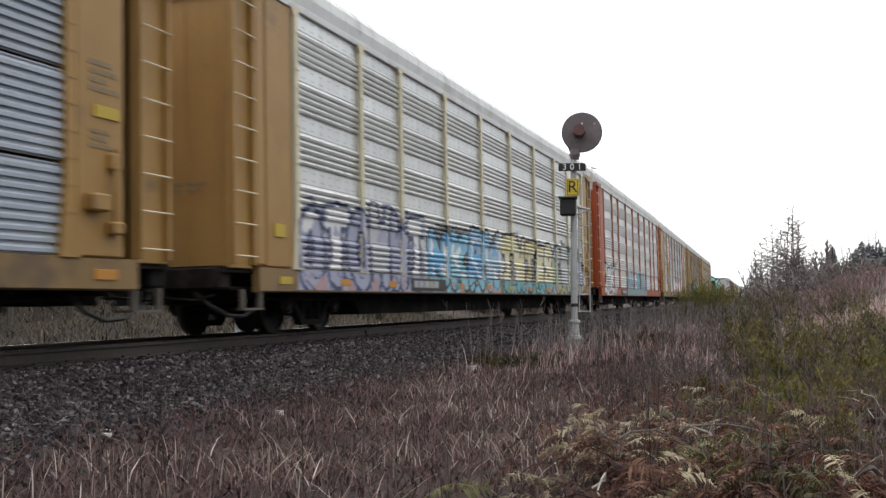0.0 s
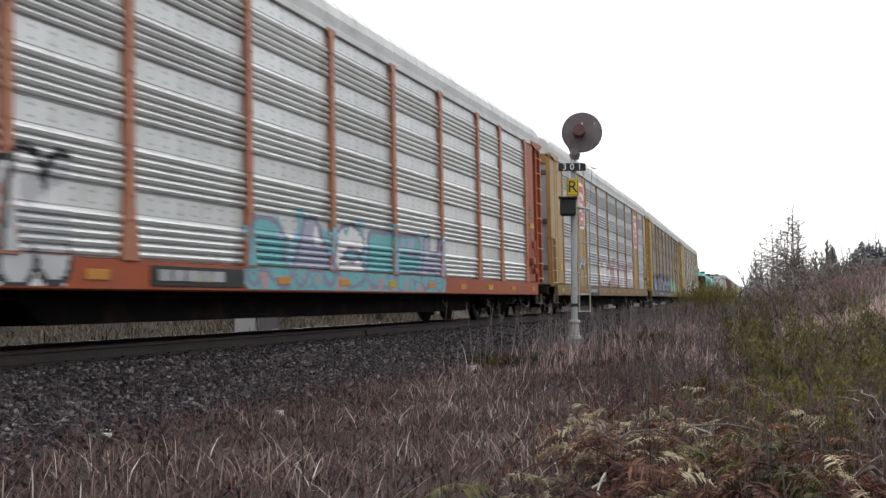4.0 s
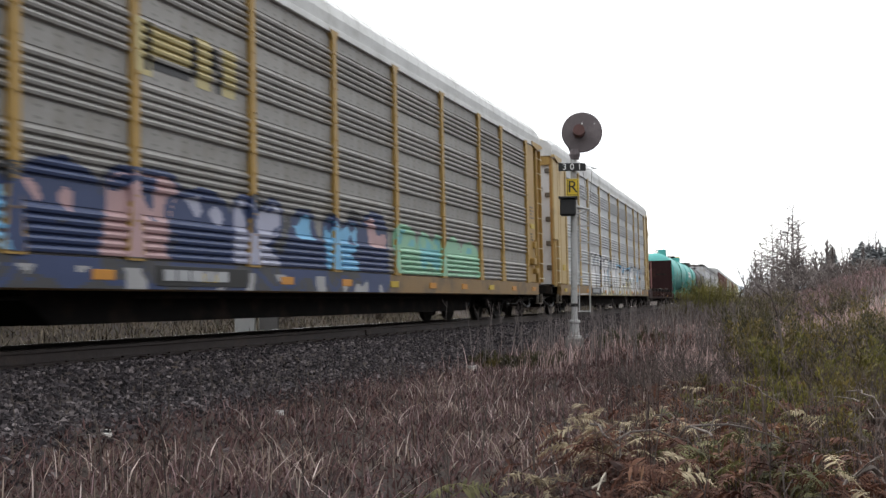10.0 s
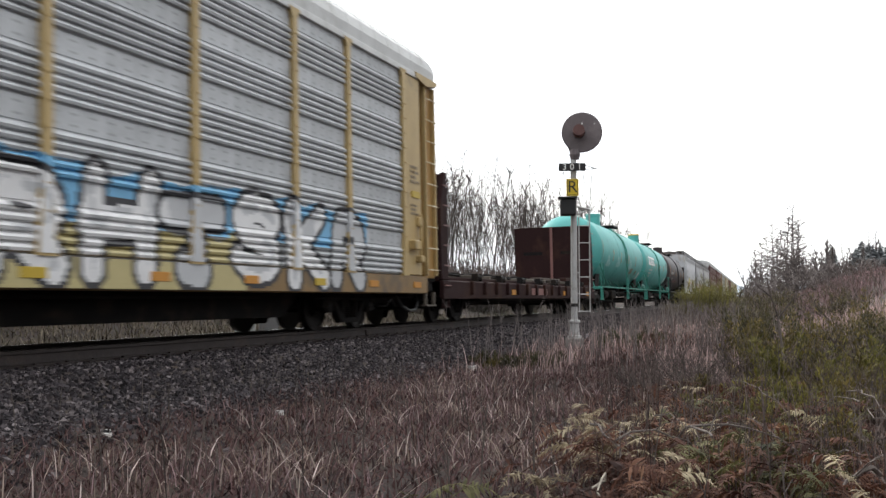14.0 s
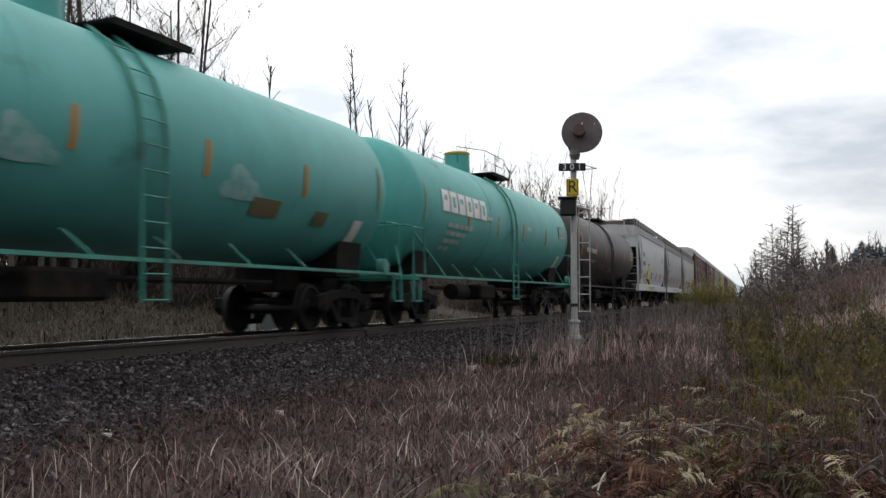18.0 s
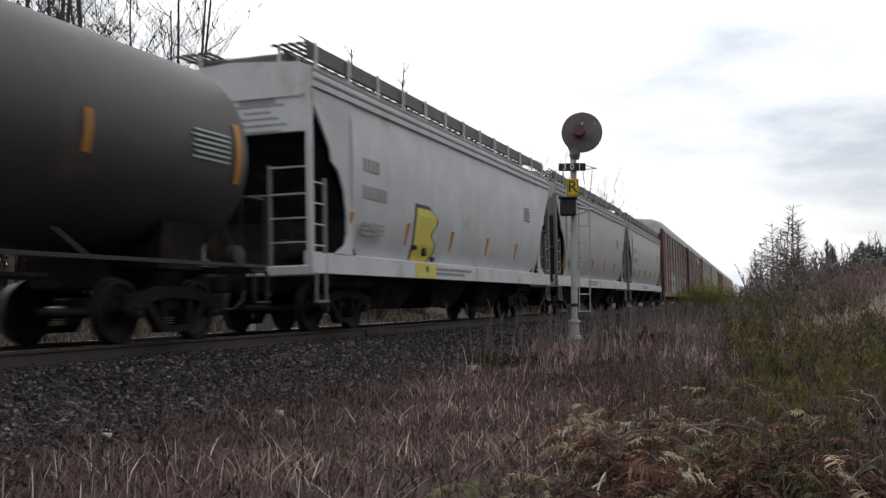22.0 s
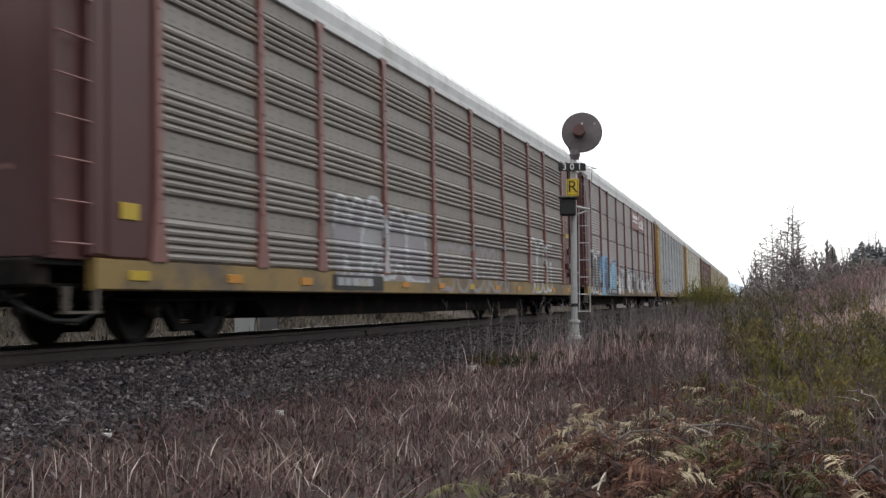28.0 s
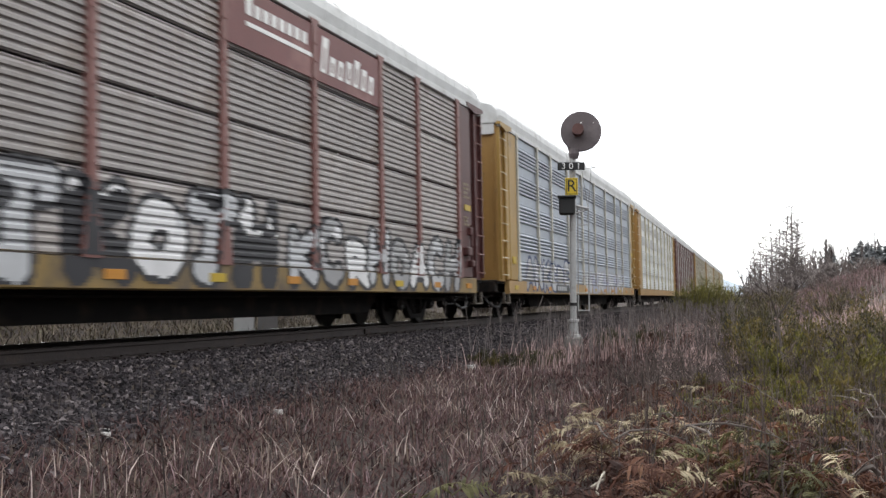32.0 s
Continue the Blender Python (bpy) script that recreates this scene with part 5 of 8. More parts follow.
Y_A = dict(style="ribbed", sheet=M_GALV, paint=M_YELLOW, post=M_CREAM, sill=M_YELLOW, door=M_YELLOW, recess=M_YELLOW)
SPECS = [
    (-125.4, dict(Y_A, style="fine", sheet=M_GALV_BLUE, post=M_YELLOW, sill=M_SILLTAN), "faded yellow autorack wagon with blue-grey corrugated sides", True),
    (-97.0, dict(Y_A, sill=M_SILLTAN), "yellow autorack wagon with galvanised sides and colourful spray paint", True),
    (-68.7, dict(Y_A, paint=M_ORANGE, post=M_POSTRED, sill=M_ORANGE, door=M_ORANGE, recess=M_ORANGE), "orange-red autorack wagon with pale corrugated sides", True),
    (-40.3, dict(Y_A, sheet=M_GALV_COOL, paint=M_TAN, post=M_TAN, sill=M_SILLTAN, cap=M_YELLOW, door=M_GREYDOOR, posts="slim", solid=(1, 7), recess=M_TAN, short=True), "tan autorack wagon with faded red emblems on solid panels", True),
    (-11.8, dict(Y_A, sheet=M_GALV_DIRTY, paint=M_YELLOW_B, post=M_YELLOW_B, sill=M_SILLTAN, door=M_YELLOW, recess=M_YELLOW), "yellow autorack wagon with dusty sides and a grimy sill", True),
    (17.0, dict(Y_A, sheet=M_GALV_COOL, paint=M_TANPALE, post=M_TANPALE, sill=M_SILLTAN, cap=M_YELLOW_B, door=M_SILLWHITE, short=True), "bleached yellow autorack wagon with white and blue spray paint", True),
    (172.45, dict(style="ribbed", sheet=M_GALV_BROWN, paint=M_MAROON, post=M_PINKRED, sill=M_PATCHSILL, door=M_MAROON, rungs=M_PINKRED), "maroon autorack wagon with grimy grey-brown sides", True),
    (201.1, dict(style="fine", sheet=M_GALV_PINK, paint=M_MAROON, post=M_PINKRED, sill=M_PATCHSILL, door=M_MAROON, rungs=M_PINKRED), "maroon autorack wagon with grey slatted sides and a red sign panel", True),
    (229.7, dict(Y_A, sheet=M_GALV_BLUE, paint=M_YELLOW_B, post=M_GREYPOST, sill=M_TAN), "yellow autorack wagon with grey corrugated sides", True),
    (258.4, dict(Y_A, sheet=M_GALV), "yellow autorack wagon with pale sides", False),
    (287.0, dict(Y_A, paint=M_MAROON, post=M_PINKRED, sheet=M_GALV_DIRTY), "maroon autorack wagon with dusty sides", False),
    (315.6, dict(Y_A, sheet=M_GALV_DIRTY), "yellow autorack wagon with dusty sides", False),
    (344.2, dict(Y_A), "yellow autorack wagon with pale sides", False),
    (372.8, dict(Y_A, sheet=M_GALV_BROWN), "yellow autorack wagon with dusty sides", False),
    (401.4, dict(Y_A), "yellow autorack wagon with pale sides", False),
]
CARS = {}
for _c, _s, _l, _d in SPECS:
    CARS[_c] = run(car_carrier(_c, _s, _l, _d), _c, 10.06)
flat = run(bulkhead_flat(40.2), 40.2, 6.9)
tank_a = run(tank_wagon(59.75, M_TEAL, M_TEALDARK, "teal green tank wagon with rust streaks and amber reflectors", M_TEAL, strip=M_FADEDSTRIP, guard=False), 59.75, 6.5)
tank_b = run(tank_wagon(76.7, M_TEAL, M_TEALDARK, "teal green tank wagon with large white lettering", M_DECALYEL, strip=M_FADEDSTRIP), 76.7, 6.5)
tank_c = run(tank_wagon(94.4, M_BLACKTANK, M_BLACK, "dull black tank wagon with small white stencils", M_BLACKTANK, 7.6), 94.4, 6.5)
hop_a = run(hopper_wagon(112.5, 8.5, M_HOPPER, M_SILLWHITE, "pale grey covered hopper wagon with a yellow spray-painted letter"), 112.5, 6.2)
hop_b = run(hopper_wagon(130.4, 8.2, M_HOPPER2, M_SILLWHITE, "dusty grey covered hopper wagon with rust stains", True, M_ENDGREY), 130.4, 5.9)
hop_c = run(hopper_wagon(148.7, 8.9, M_HOPPER3, M_SILLWHITE, "dull grey covered hopper wagon", True, M_ENDGREY), 148.7, 6.6)

# ---- plants and far ground ----
M_DRY = island_mat("dry_grass", (0.2, 0.15, 0.1), 0.5, 0.8, 0.35, hue=[(0.046, 0.0271, 0.0285), (0.098, 0.0582, 0.0595), (0.15, 0.0904, 0.0906), (0.195, 0.126, 0.128), (0.311, 0.215, 0.227), (0.0807, 0.0643, 0.044)])
M_STRAW = island_mat("bleached_straw", (0.34, 0.29, 0.21), 0.4, 0.7, 0.4, hue=[(0.126, 0.0879, 0.0695), (0.235, 0.175, 0.14), (0.423, 0.34, 0.29), (0.706, 0.605, 0.562)])
M_LITTER = island_mat("brown_litter", (0.12, 0.08, 0.055), 0.5, 0.9, 0.2, hue=[(0.0223, 0.0137, 0.0146), (0.0534, 0.0273, 0.0264), (0.0799, 0.0417, 0.0391), (0.124, 0.0719, 0.0664)])
M_FERN_RED = island_mat("rust_brown_bracken", (0.13, 0.07, 0.045), 0.5, 0.8, 0.3, hue=[(0.0217, 0.0119, 0.0119), (0.0492, 0.0234, 0.0216), (0.0837, 0.0399, 0.0345), (0.127, 0.0634, 0.0518), (0.246, 0.153, 0.119)])
M_BROOM = island_mat("green_broom", (0.07, 0.085, 0.03), 0.5, 0.7, 0.18, hue=[(0.0425, 0.0285, 0.0208), (0.0216, 0.0188, 0.00792), (0.0462, 0.0401, 0.0147), (0.077, 0.0646, 0.0208), (0.146, 0.116, 0.0429)])
M_SHRUB = island_mat("olive_shrub_leaves", (0.06, 0.07, 0.02), 0.5, 0.6, 0.3, hue=[(0.0275, 0.0233, 0.0108), (0.06, 0.0497, 0.0173), (0.103, 0.0834, 0.0259), (0.163, 0.127, 0.0389), (0.312, 0.233, 0.0864)], patch=0.5)
M_SHRUB_DARK = island_mat("dark_green_leaves", (0.03, 0.04, 0.02), 0.5, 0.6, 0.25, hue=[(0.0193, 0.0175, 0.00931), (0.0386, 0.0361, 0.0155), (0.0635, 0.0578, 0.0238), (0.11, 0.0929, 0.0362)], patch=0.5)
M_SHRUB_BRIGHT = island_mat("yellow_green_shrub_leaves", (0.1, 0.12, 0.03), 0.5, 0.6, 0.4, hue=[(0.042, 0.0413, 0.0133), (0.098, 0.0918, 0.0243), (0.168, 0.15, 0.0387), (0.28, 0.23, 0.0663)], patch=0.5)
M_FROND_STRAW = island_mat("straw_frond", (0.4, 0.34, 0.24), 0.5, 0.7, 0.35, hue=[(0.096, 0.066, 0.0403), (0.204, 0.162, 0.103), (0.384, 0.324, 0.218), (0.66, 0.6, 0.425)], patch=0.6, size=3)
M_FROND_RUST = island_mat("rust_frond", (0.1, 0.05, 0.03), 0.5, 0.8, 0.3, hue=[(0.0187, 0.00846, 0.00708), (0.0445, 0.0191, 0.0142), (0.0881, 0.0391, 0.0263), (0.154, 0.0741, 0.0455), (0.282, 0.175, 0.111)], patch=0.6, size=3)
M_FROND_GREEN = island_mat("faded_green_frond", (0.12, 0.12, 0.05), 0.5, 0.7, 0.35, hue=[(0.0168, 0.0168, 0.00896), (0.0408, 0.0408, 0.0179), (0.084, 0.0804, 0.0336), (0.156, 0.146, 0.0672), (0.36, 0.336, 0.202)], patch=0.6, size=3)
M_ORANGELEAF = island_mat("orange_leaves", (0.3, 0.12, 0.03), 0.5, 0.7, 0.35, hue=[(0.1, 0.045, 0.02), (0.24, 0.1, 0.03), (0.36, 0.17, 0.05)])
M_GREYGRASS = island_mat("greyed_dead_grass", (0.15, 0.13, 0.12), 0.5, 0.8, 0.35, hue=[(0.134, 0.0925, 0.0886), (0.266, 0.186, 0.175), (0.424, 0.301, 0.284), (0.671, 0.494, 0.472)])
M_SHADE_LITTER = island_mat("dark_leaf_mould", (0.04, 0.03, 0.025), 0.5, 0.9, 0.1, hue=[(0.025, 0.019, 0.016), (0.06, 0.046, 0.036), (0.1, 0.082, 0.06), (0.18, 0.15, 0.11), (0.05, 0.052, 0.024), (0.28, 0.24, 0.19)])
# pale tone carries the distance haze of far trees; weed stalks share it
M_TWIG_FAR = island_mat("haze_pale_and_grey_twigs", (0.17, 0.155, 0.15), 0.4, 0.9, 0.0, hue=[(0.095, 0.081, 0.0792), (0.152, 0.131, 0.126), (0.209, 0.18, 0.171)])
M_BRUSH = island_mat("brown_brush", (0.1, 0.075, 0.06), 0.5, 0.9, 0.2, hue=[(0.0399, 0.0311, 0.0302), (0.0848, 0.0643, 0.0605), (0.12, 0.0934, 0.0847), (0.17, 0.135, 0.121)])
M_TWIG = island_mat("grey_twigs", (0.1, 0.085, 0.075), 0.4, 0.9, 0.0, hue=[(0.035, 0.028, 0.0263), (0.08, 0.066, 0.0609), (0.13, 0.11, 0.0998)])


def blades(pos, heading, height, width, lean, curl, rng):
    """Thin two-joint blades from arrays: one quad, one quad, one tip each."""
    n = len(pos)
    d = np.stack([np.cos(heading), np.sin(heading), np.zeros(n)], 1)
    side = np.stack([-np.sin(heading + rng.uniform(-1.2, 1.2, n)), np.cos(heading), np.zeros(n)], 1)
    w = width[:, None] * side * 0.5
    up = np.array([0, 0, 1.0])
    p0 = pos
    p1 = pos + (d * (lean * 0.4)[:, None] + up * (1 - 0.1 * lean)[:, None]) * (height * 0.45)[:, None]
    p2 = p1 + (d * (lean * 0.8 + curl * 0.4)[:, None] + up * (1 - 0.3 * curl)[:, None]) * (height * 0.35)[:, None]
    p3 = p2 + (d * (lean + curl)[:, None] + up * (0.9 - 0.9 * curl)[:, None]) * (height * 0.3)[:, None]
    V = np.stack([p0 - w, p0 + w, p1 - w * 0.9, p1 + w * 0.9, p2 - w * 0.6, p2 + w * 0.6, p3], 1).reshape(-1, 3)
    base = np.arange(n)[:, None] * 7
    q = np.concatenate([base + np.array([[0, 1, 3, 2]]), base + np.array([[2, 3, 5, 4]])], 0)
    t = base + np.array([[4, 5, 6]])
    return V, q.tolist() + t.tolist()


def ground_many(x, y):
    return np.array([ground_z(a, b) for a, b in zip(x, y)])


def grass_field(name, n, xr, orange, h, w, material, label, seed, keep=None, clump=0.0, lean=0.5):
    rng = np.random.default_rng(seed)
    if clump:
        m = max(n // 14, 1)
        cx, co = rng.uniform(*xr, m), rng.uniform(*orange, m)
        k = rng.integers(0, m, n)
        x, o = cx[k] + rng.normal(0, clump, n), co[k] + rng.normal(0, clump, n)
    else:
        x, o = rng.uniform(*xr, n), rng.uniform(*orange, n)
    y = o + np.array([line_y(a) for a in x])
    if keep is not None:
        ok = keep(x, y, o)
        x, y, o = x[ok], y[ok], o[ok]
    n = len(x)
    z = ground_many(x, y) - 0.02
    V, F = blades(np.stack([x, y, z], 1), rng.uniform(0, 2 * np.pi, n), rng.uniform(*h, n) * rng.uniform(0.6, 1.0, n), rng.uniform(*w, n),
                  rng.uniform(0, lean, n), rng.uniform(0, 0.9, n) ** 2, rng)
    return tagged(new(name, mesh_of(name, V.tolist(), F, material)), label, "grass", kind="stuff")


def seen(x, y, o):
    """Within the broad wedge of ground ahead of the eye, not under it."""
    a = np.degrees(np.arctan2(y - EYE.y, x))
    return (a > -6) & (a < 47) & (np.hypot(x, y - EYE.y) > 3.6)


def fern_side(x, y):
    """0 on the grassy stretch, 1 where the bracken and brambles take over."""
    a = np.degrees(np.arctan2(y - EYE.y, x))
    return np.clip((12.5 - a) / 4.0, 0.0, 1.0)


def patchy(x, y, o):
    k = np.array([noise.noise((a * 0.7, b * 0.7, 7.0)) + 0.5 * noise.noise((a * 2.1, b * 2.1, 2.0)) for a, b in zip(x, y)])
    edge = np.clip((-o - 3.7) / 2.4, 0.0, 1.0) ** 1.3
    near = np.hypot(x, y - EYE.y) < 11
    fern = np.where(near, 1 - 0.9 * fern_side(x, y), 1.0)
    bank = np.where(np.degrees(np.arctan2(y - EYE.y, x)) < 3.5, 0.4, 1.0)
    return seen(x, y, o) & (np.random.default_rng(3).random(len(x)) < edge * fern * bank * (0.5 + k * 1.7))


def strewn(x, y, o):
    edge = np.clip((-o - 3.2) / 1.6, 0.0, 1.0)
    return seen(x, y, o) & (np.random.default_rng(4).random(len(x)) < edge)


def ferny(x, y, o):
    d = np.hypot(x, y - EYE.y)
    k = np.array([noise.noise((a * 1.1, b * 1.1, 5.0)) for a, b in zip(x, y)])
    return seen(x, y, o) & (np.random.default_rng(5).random(len(x)) < fern_side(x, y) * np.clip(0.55 + 1.6 * k, 0.0, 1.0) * np.clip((11 - d) / 3, 0, 1))


grass_field("dry_grass", 46000, (3.0, 16.0), (-9.8, -3.2), (0.06, 0.22), (0.003, 0.008), M_DRY, "dead brown and straw-coloured grass", 21, patchy, 0.1, 1.6)
grass_field("dry_grass", 10000, (3.0, 16.0), (-9.8, -4.4), (0.1, 0.3), (0.004, 0.008), M_STRAW, "bent straw-coloured grass stems", 26, patchy, 0.16, 2.2)
grass_field("dry_grass", 26000, (14.0, 42.0), (-11.5, -3.0), (0.2, 0.6), (0.007, 0.015), M_GREYGRASS, "dead brown and straw-coloured grass", 22, patchy, 0.3, 0.8)
grass_field("plant_litter", 90000, (3.0, 24.0), (-9.9, -3.1), (0.05, 0.14), (0.006, 0.016), M_LITTER, "matted dead stalks on the ground", 23, strewn, 0.0, 3.6)
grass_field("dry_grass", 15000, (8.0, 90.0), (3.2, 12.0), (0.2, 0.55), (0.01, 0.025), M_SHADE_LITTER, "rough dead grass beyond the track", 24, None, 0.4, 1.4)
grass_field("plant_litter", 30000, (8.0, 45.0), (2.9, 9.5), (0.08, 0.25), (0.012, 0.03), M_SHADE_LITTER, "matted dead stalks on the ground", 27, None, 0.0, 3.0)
grass_field("plant_litter", 70000, (3.0, 11.0), (-10.4, -5.5), (0.08, 0.26), (0.005, 0.012), M_FERN_RED, "collapsed rust-brown fern stalks and leaves", 28, ferny, 0.2, 2.6)
grass_field("dry_grass", 16000, (40.0, 150.0), (-30.0, -4.0), (0.3, 0.9), (0.03, 0.07), M_DRY, "rough dead grass on the bank", 25, None, 0.6, 0.7)


def stalks(name, n, spots, h, r, material, label, seed, kind="stuff", twigs=6):
    """Dead weed stems with a few thin side twigs."""
    rng = random.Random(seed)
    sh = Shape()
    for _ in range(n):
        x, y = spots(rng)
        z = ground_z(x, y) - 0.03
        hh = rng.uniform(*h)
        lx, ly = rng.uniform(-0.14, 0.14) * hh, rng.uniform(-0.14, 0.14) * hh
        p = [(x, y, z), (x + lx * 0.4, y + ly * 0.4, z + hh * 0.5), (x + lx, y + ly, z + hh)]
        sh.tube(p, r, 3, r * 0.4)
        for k in range(rng.randint(0, twigs)):
            t = rng.uniform(0.4, 0.95)
            a = rng.uniform(0, 6.28)
            b = Vector(p[1]).lerp(Vector(p[2]), (t - 0.4) / 0.6)
            l = rng.uniform(0.06, 0.2) * hh
            sh.tube([b, b + Vector((math.cos(a) * l * 0.6, math.sin(a) * l * 0.6, l))], r * 0.5, 3, r * 0.2)
    me = mesh_of(name, sh.v, sh.f, material)
    return tagged(new(name, me), label, "weeds", kind=kind)


def on_bearing(px, dist):
    """A place on the ground along a bearing and at a distance from the eye."""
    a = radians(YAW) - math.atan((px - 784) / 1795.7)
    x, y = dist * math.cos(a), EYE.y + dist * math.sin(a)
    return x, y


def spot_near(rng):
    while True:
        x, o = rng.uniform(3.5, 14), rng.uniform(-9.5, -3.4)
        a = math.degrees(math.atan2(o + line_y(x) - EYE.y, x))
        if -5 < a < 46 and math.hypot(x, o - EYE.y) > 4.0:
            return x, o + line_y(x)


def spot_far(rng):
    while True:
        x, o = rng.uniform(14, 48), rng.uniform(-9.2, -3.6)
        if math.degrees(math.atan2(o + line_y(x) - EYE.y, x)) > 3.5 or rng.random() < 0.25:
            return x, line_y(x) + o


stalks("weed_stalks", 230, spot_near, (0.2, 0.55), 0.005, M_TWIG, "thin dead weed stalks standing in the grass", 31)
def spot_fern(rng):
    while True:
        x, y = on_bearing(rng.uniform(1060, 1568), rng.uniform(4.9, 12))
        if y > -10.6:
            return x, y


stalks("weed_stalks", 420, spot_fern, (0.25, 0.62), 0.0045, M_BRUSH, "thin brown dead stems among the ferns", 33, twigs=5)
stalks("weed_stalks", 700, spot_far, (0.45, 1.05), 0.008, M_TWIG_FAR, "grey dead weed stalks in a thicket", 32)


def tall_stalk(px, dist, h, r=0.006, lean=0.0):
    x, y = on_bearing(px, dist)
    z = ground_z(x, y)
    sh = Shape().tube([(x, y, z - 0.05), (x + lean * 0.3, y - lean * 0.3, z + h * 0.5), (x + lean, y - lean, z + h)], r, 5, r * 0.5)
    rng = random.Random(int(px))
    for k in range(4):
        t = rng.uniform(0.5, 0.95)
        a = rng.uniform(0, 6.28)
        b = Vector((x + lean * t, y - lean * t, z + h * t))
        sh.tube([b, b + Vector((0.04 * math.cos(a), 0.04 * math.sin(a), 0.07))], r * 0.5, 3)
    tagged(new("weed_stalk", sh.mesh("weed_stalk", M_TWIG)), "single tall dark dead weed stalk", "weeds")


for _p in ((943, 5.4, 0.68), (642, 5.2, 0.52), (850, 5.3, 0.45), (190, 5.6, 0.42), (1376, 9.5, 0.95), (330, 6.0, 0.35), (795, 4.9, 0.3)):
    tall_stalk(*_p, lean=random.Random(_p[0]).uniform(-0.04, 0.04))


def frond(sh, p, way, length, rng, droop=0.6, pairs=13):
    """A bracken frond: a bowed rib with tapering, drooping leaflets in pairs."""
    d = Vector((math.cos(way), math.sin(way), 0))
    s = Vector((-d.y, d.x, 0))
    rise = rng.uniform(0.1, 0.95)
    s = (s + Vector((0, 0, rng.uniform(-0.8, 0.8)))).normalized()
    pts = [p + d * (length * t) + Vector((0, 0, length * (rise * t - droop * t * t))) for t in (0, 0.25, 0.5, 0.75, 1.0)]
    sh.tube(pts, 0.0035, 3, 0.0015)
    for k in range(pairs):
        t = 0.22 + 0.76 * k / pairs
        i = min(int(t * 4), 3)
        b = pts[i].lerp(pts[i + 1], t * 4 - i)
        l = length * 0.34 * (1.05 - 0.85 * t) * rng.uniform(0.7, 1.15)
        for sgn in (-1, 1):
            if rng.random() < 0.12:
                continue
            sag = rng.uniform(-0.75, 0.05)
            e = b + s * (sgn * l) + d * (l * rng.uniform(0.25, 0.55)) + Vector((0, 0, sag * l))
            wv = d * (l * 0.12) + Vector((0, 0, l * rng.uniform(-0.05, 0.05)))
            m = b.lerp(e, 0.5) + Vector((0, 0, l * 0.12))
            n = len(sh.v)
            sh.v += [tuple(b - wv * 0.7), tuple(b + wv * 0.7), tuple(m + wv * 1.1), tuple(m - wv * 1.1), tuple(e)]
            sh.f += [(n, n + 1, n + 2, n + 3), (n + 3, n + 2, n + 4)]


def bracken(px, dist, n, spread, length, seed, material, label, lift=0.1):
    """Fronds that arch out of a few crowns, the older ones collapsed below."""
    rng = random.Random(seed)
    x, y = on_bearing(px, dist)
    sh = Shape()
    for c in range(max(n // 6, 1)):
        a, b = x + rng.gauss(0, spread), y + rng.gauss(0, spread)
        z = ground_z(a, b)
        turn = rng.uniform(0, 6.28)
        for k in range(6):
            up = rng.uniform(0, lift)
            frond(sh, Vector((a + rng.gauss(0, 0.05), b + rng.gauss(0, 0.05), z + up)), turn + k * 1.05 + rng.uniform(-0.4, 0.4), rng.uniform(*length), rng, rng.uniform(0.55, 1.15))
    tagged(new("bracken", mesh_of("bracken", sh.v, sh.f, material)), label, "fern", kind="stuff")


FERNS = ((M_FROND_STRAW, "straw-coloured dead bracken fronds"), (M_FROND_RUST, "rust-brown dead bracken fronds"), (M_FROND_GREEN, "fading green bracken fronds"))
_rf = random.Random(77)
# a pale fringe where the grass ends, a rust-brown heart, a few green fronds low down in front
for _i in range(105):
    _d = 4.7 + 5.6 * _rf.random() ** 1.3
    _p = _rf.uniform(1040 if _d < 7.5 else 1110, 1560)
    if _p < 1100:
        _m = 0 if _rf.random() < 0.35 else 1
    elif _p < 1340:
        _m = (1, 1, 1, 1, 0, 2)[_rf.randrange(6)]
    else:
        _m = (2, 2, 1, 1)[_rf.randrange(4)]
    bracken(_p, _d, 12 if _m == 1 else 6, 0.2, (0.12, 0.34) if _m else (0.1, 0.26), 50 + _i, *FERNS[_m], 0.26)
for _i, (_p, _d, _m) in enumerate(((1045, 6.9, 0), (1075, 7.4, 0), (1040, 6.1, 0), (1055, 5.9, 0), (970, 5.2, 0), (1000, 5.0, 0), (790, 4.95, 2), (1370, 5.5, 2), (1330, 5.2, 2), (1460, 7.0, 0), (1180, 5.0, 0), (1060, 7.0, 0), (1030, 6.6, 0), (1085, 6.2, 0), (1110, 5.6, 0), (1140, 6.6, 0), (1020, 5.4, 0), (1250, 6.8, 0), (1300, 7.4, 2), (1290, 6.1, 0))):
    bracken(_p, _d, 6, 0.08, (0.14, 0.28), 300 + _i, *FERNS[_m], 0.3 if _p > 1010 else 0.1)


def leaf_quads(c, way, length, width, rng):
    """Diamond leaves from arrays: foot, two flanks, tip."""
    n = len(c)
    side = np.cross(way, rng.normal(0, 1, (n, 3)))
    side /= np.linalg.norm(side, axis=1)[:, None] + 1e-9
    mid = c + way * (length * 0.45)[:, None]
    w = side * (length * width)[:, None]
    V = np.stack([c, mid + w, c + way * length[:, None], mid - w], 1).reshape(-1, 3)
    return V.tolist(), (np.arange(n)[:, None] * 4 + np.arange(4)[None]).tolist()


